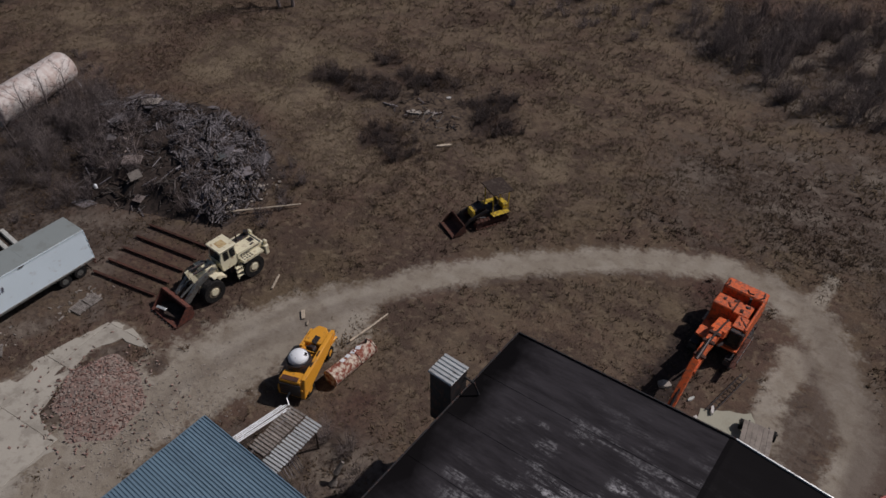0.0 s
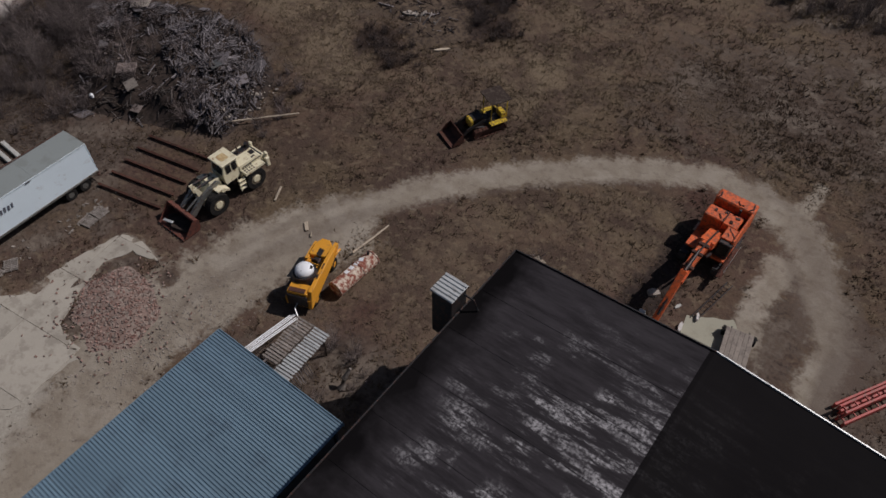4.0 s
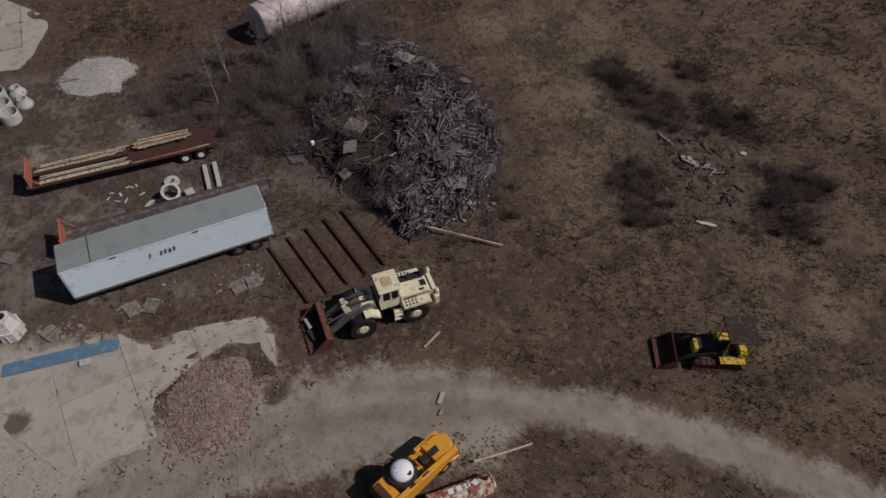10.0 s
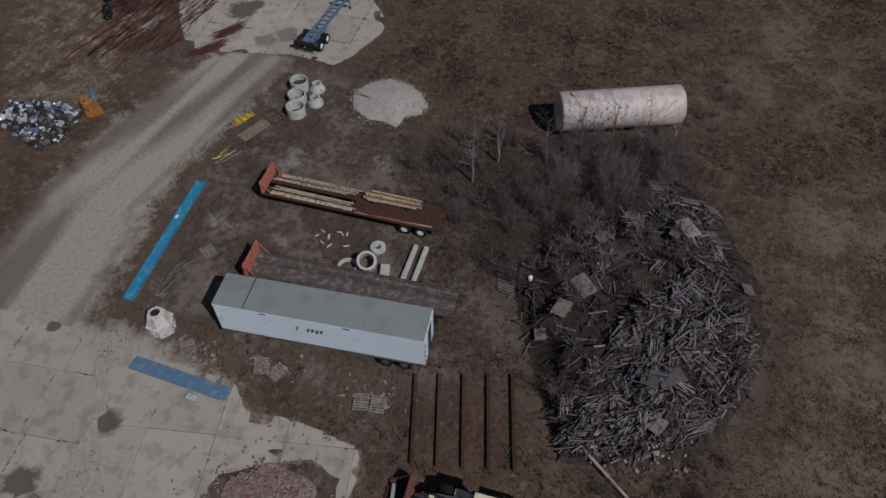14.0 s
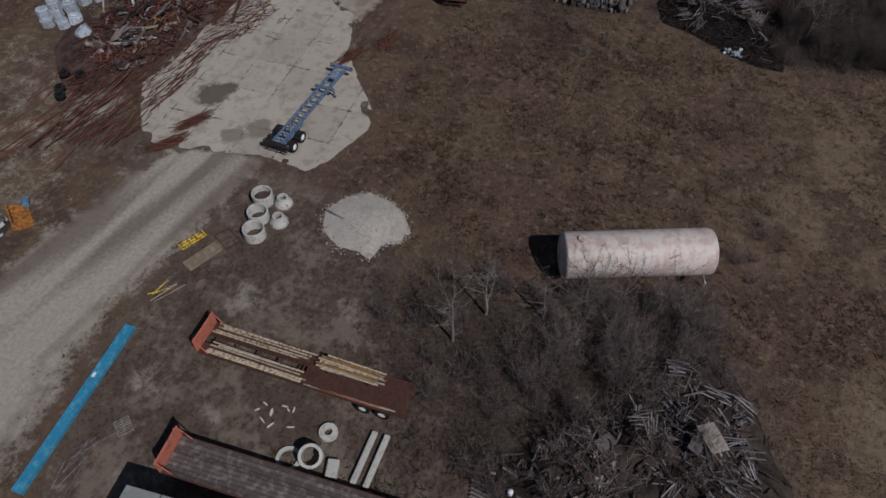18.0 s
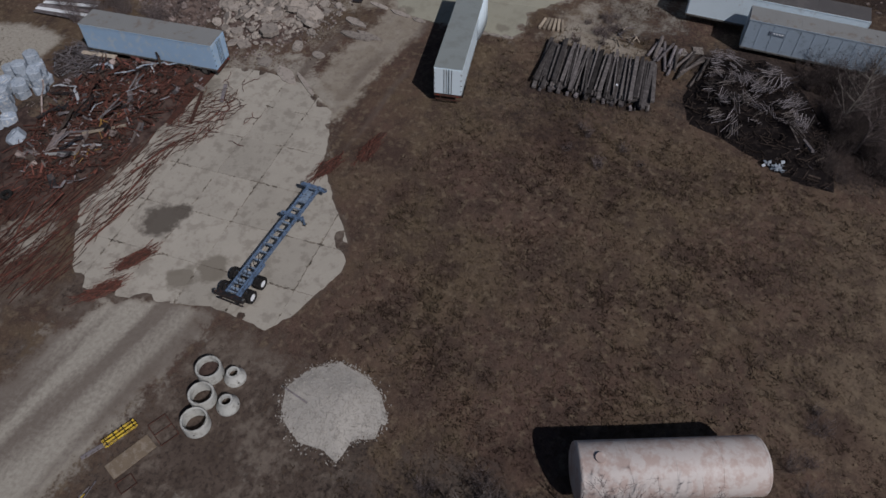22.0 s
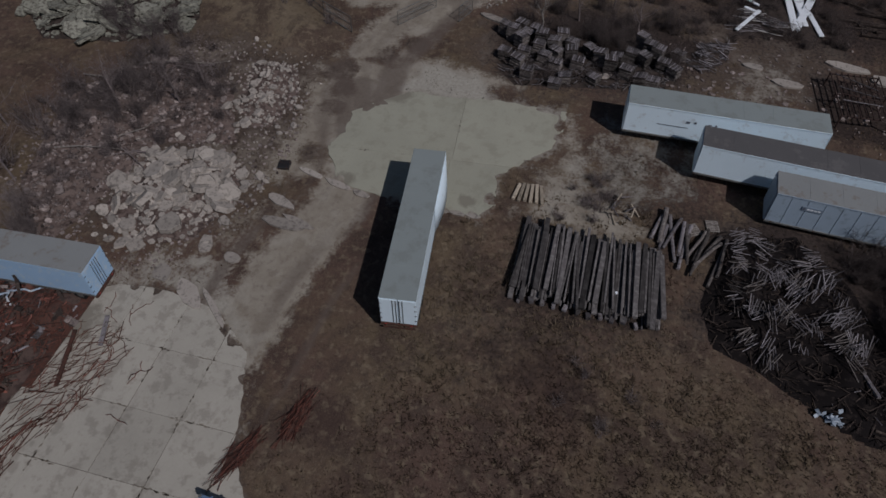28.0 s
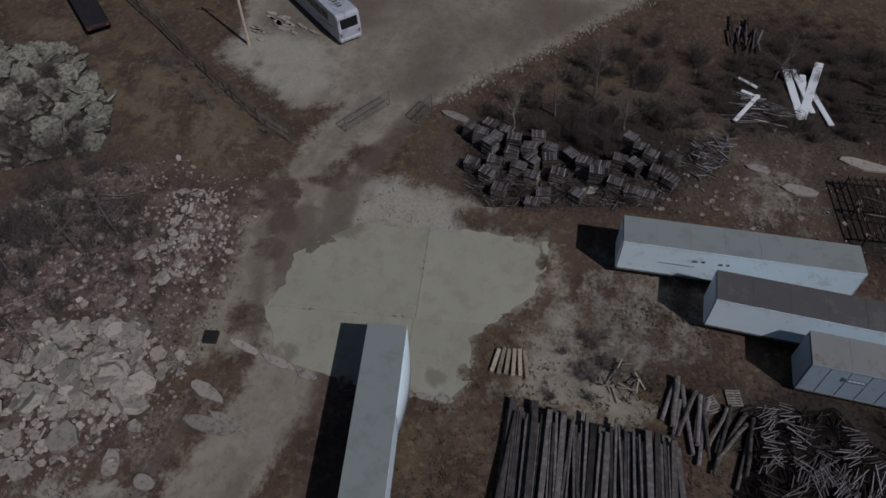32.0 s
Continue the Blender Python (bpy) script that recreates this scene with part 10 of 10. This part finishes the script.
for k, (x, y, h, mt) in enumerate(((-70.6, 22.9, 5.5, BARK), (-71.6, 25.2, 6.0, BARK), (-72.4, 27.6, 5.0, BARK), (-69.5, 20.2, 4.6, BARK), (-65.8, 14.6, 5.5, BIRCH), (-68.6, 16.2, 5.0, BIRCH), (-57.5, 25.9, 5.5, BARK), (-59.8, 24.4, 5.0, BARK), (-55.2, 28.6, 4.4, BARK),
                                   (-113.2, 36.6, 6.0, BIRCH), (-117.4, 38.6, 6.5, BIRCH), (-110.6, 38.2, 5.2, BARK), (-119.5, 41.0, 6.0, BARK), (-118.0, -38.6, 7.0, BARK), (-112.0, -33.5, 6.0, BARK), (-124.5, -24.6, 5.5, BARK), (-127.0, -23.0, 5.0, BARK), (-121.8, -29.0, 6.5, BARK),
                                   (-148.6, 9.6, 5.0, BARK), (-152.0, 13.0, 5.5, BARK), (-147.8, 16.0, 4.5, BARK), (-158.0, 30.2, 5.5, BARK), (-146.0, 6.0, 4.4, BIRCH))):
    bare_tree(x, y, h, rnd.uniform(-0.15, 0.2), 100 + k, mt, 0.07 + 0.008 * h)
for x, y in ((-75.6, 60.0), (-74.2, 61.2)):
    bare_tree(x, y, 10.0, 0.2, int(-x), BARK, 0.26, "tall leafless tree at the edge of the field")


# ---- dry grass ----
def grass(name, label, boxes, per, low, high, wide, seed, keep, B=3):
    """Tufts of leaning blades over the boxes; keep(x, y) is the chance of a tuft."""
    r = np.random.RandomState(seed)
    P = []
    for x0, x1, y0, y1 in boxes:
        n = int((x1 - x0) * (y1 - y0) * per)
        x, y = r.uniform(x0, x1, n), r.uniform(y0, y1, n)
        ok = r.uniform(0, 1, n) < keep(x, y)
        P.append(np.stack([x[ok], y[ok]], -1))
    P = np.concatenate(P)
    z = lie(P[:, 0], P[:, 1])
    n = len(P)
    x, y, z = np.repeat(P[:, 0], B), np.repeat(P[:, 1], B), np.repeat(z, B)
    m = n * B
    size = np.repeat(r.uniform(0.6, 1.25, n) * (1 + 0.35 * vnoise(P[:, 0], P[:, 1], 3.0, 9)), B)
    a = r.uniform(0, 2 * np.pi, m)
    h = r.uniform(low, high, m) * size
    out = h * r.uniform(0.6, 1.9, m)
    w = wide * r.uniform(0.6, 1.4, m) * size
    ox, oy = r.normal(0, 0.09, m), r.normal(0, 0.09, m)
    ca, sa = np.cos(a), np.sin(a)
    v = np.empty((m, 3, 3))
    v[:, 0] = np.stack([x + ox - sa * w, y + oy + ca * w, z - 0.03], -1)
    v[:, 1] = np.stack([x + ox + sa * w, y + oy - ca * w, z - 0.03], -1)
    v[:, 2] = np.stack([x + ox + ca * out, y + oy + sa * out, z + h], -1)
    me = bpy.data.meshes.new(name)
    me.vertices.add(3 * m)
    me.vertices.foreach_set("co", v.ravel())
    me.loops.add(3 * m)
    me.loops.foreach_set("vertex_index", np.arange(3 * m, dtype=np.int32))
    me.polygons.add(m)
    me.polygons.foreach_set("loop_start", np.arange(0, 3 * m, 3, dtype=np.int32))
    for nm, cover in (("tan", tan_cover), ("dark", dark_cover)):
        at = me.attributes.new(nm, "FLOAT", "POINT")
        at.data.foreach_set("value", np.repeat(cover(P[:, 0], P[:, 1]), 3 * B).astype(np.float32))
    me.materials.append(DRY_GRASS)
    me.update()
    me.validate()
    return tagged(new(name, me), label, "grass", kind="stuff")


BUILT = [[(-25.2, -40), (-14.3, -40), (-14.3, 10.4), (-25.2, 10.4)], [(-13, -50), (11.6, -50), (11.6, 23.4), (-13, 23.4)]]


def bare(x, y):
    """How little grows: roads, slabs, heaps and buildings."""
    w = np.maximum.reduce([track(x, y, ARC, 1.9, 0.8), track(x, y, MAIN, 4.4, 1.2), zone(x, y, [(-3, 44), (2, 48.5), (5, 42), (8.5, 37), (7, 28), (0, 28), (-1.5, 36)], 1.4), zone(x, y, OUTSIDE, 1.2), track(x, y, [(-33, 6), (-32.5, 13), (-31, 19)], 3.6, 1.5)])
    for q in (SLAB_MID, SLAB_WEST, SLAB_CHASSIS, SLAB_GATE, SCRAP, [(-4.2, 29), (-4, 33), (-1, 35), (1, 34), (1.6, 29)], *BUILT):
        w = np.maximum(w, zone(x, y, q, 0.3))
    for q in (HEAP, FAR_WEST):
        w = np.maximum(w, 0.75 * zone(x, y, q, 1.5))
    w = np.maximum(w, 0.8 * zone(x, y, [(-46, -6), (-46, 12), (-66, 6), (-76, 0), (-78, -6), (-62, -8.5)], 3.0))
    w = np.maximum(w, 0.7 * zone(x, y, PALLET_YARD, 3.0))
    return w


clump = lambda x, y: np.clip(0.6 + 0.5 * vnoise(x, y, 0.9, 21) + 0.3 * vnoise(x, y, 4.5, 22), 0.12, 1)
grass("field_grass", "dense dry brown winter grass with dark gaps", [(-122, 24, 2, 62)], 27.0, 0.04, 0.17, 0.05, 81, lambda x, y: clump(x, y) * (1 - bare(x, y)) ** 1.6 * np.where(zone(x, y, FIELD, 3) > 0.5, 1.0, 0.5))
grass("tussock_grass", "scattered pale tussocks of dry grass", [(-122, 24, 2, 62)], 1.1, 0.12, 0.28, 0.04, 84, lambda x, y: clump(x + 7, y) * (1 - bare(x, y)) * np.where(zone(x, y, FIELD, 3) > 0.5, 1.0, 0.5), 12)
grass("verge_grass", "short dry grass between slabs and tracks", [(-150, 14, -46, 2), (-170, -122, 2, 50)], 10.0, 0.04, 0.14, 0.042, 82, lambda x, y: clump(x, y) * (1 - bare(x, y)) ** 2 * 0.8)
grass("far_grass", "dry grass of the far field", [(-150, 60, 62, 120), (24, 60, 10, 62)], 6.0, 0.15, 0.45, 0.06, 83, lambda x, y: clump(x, y))
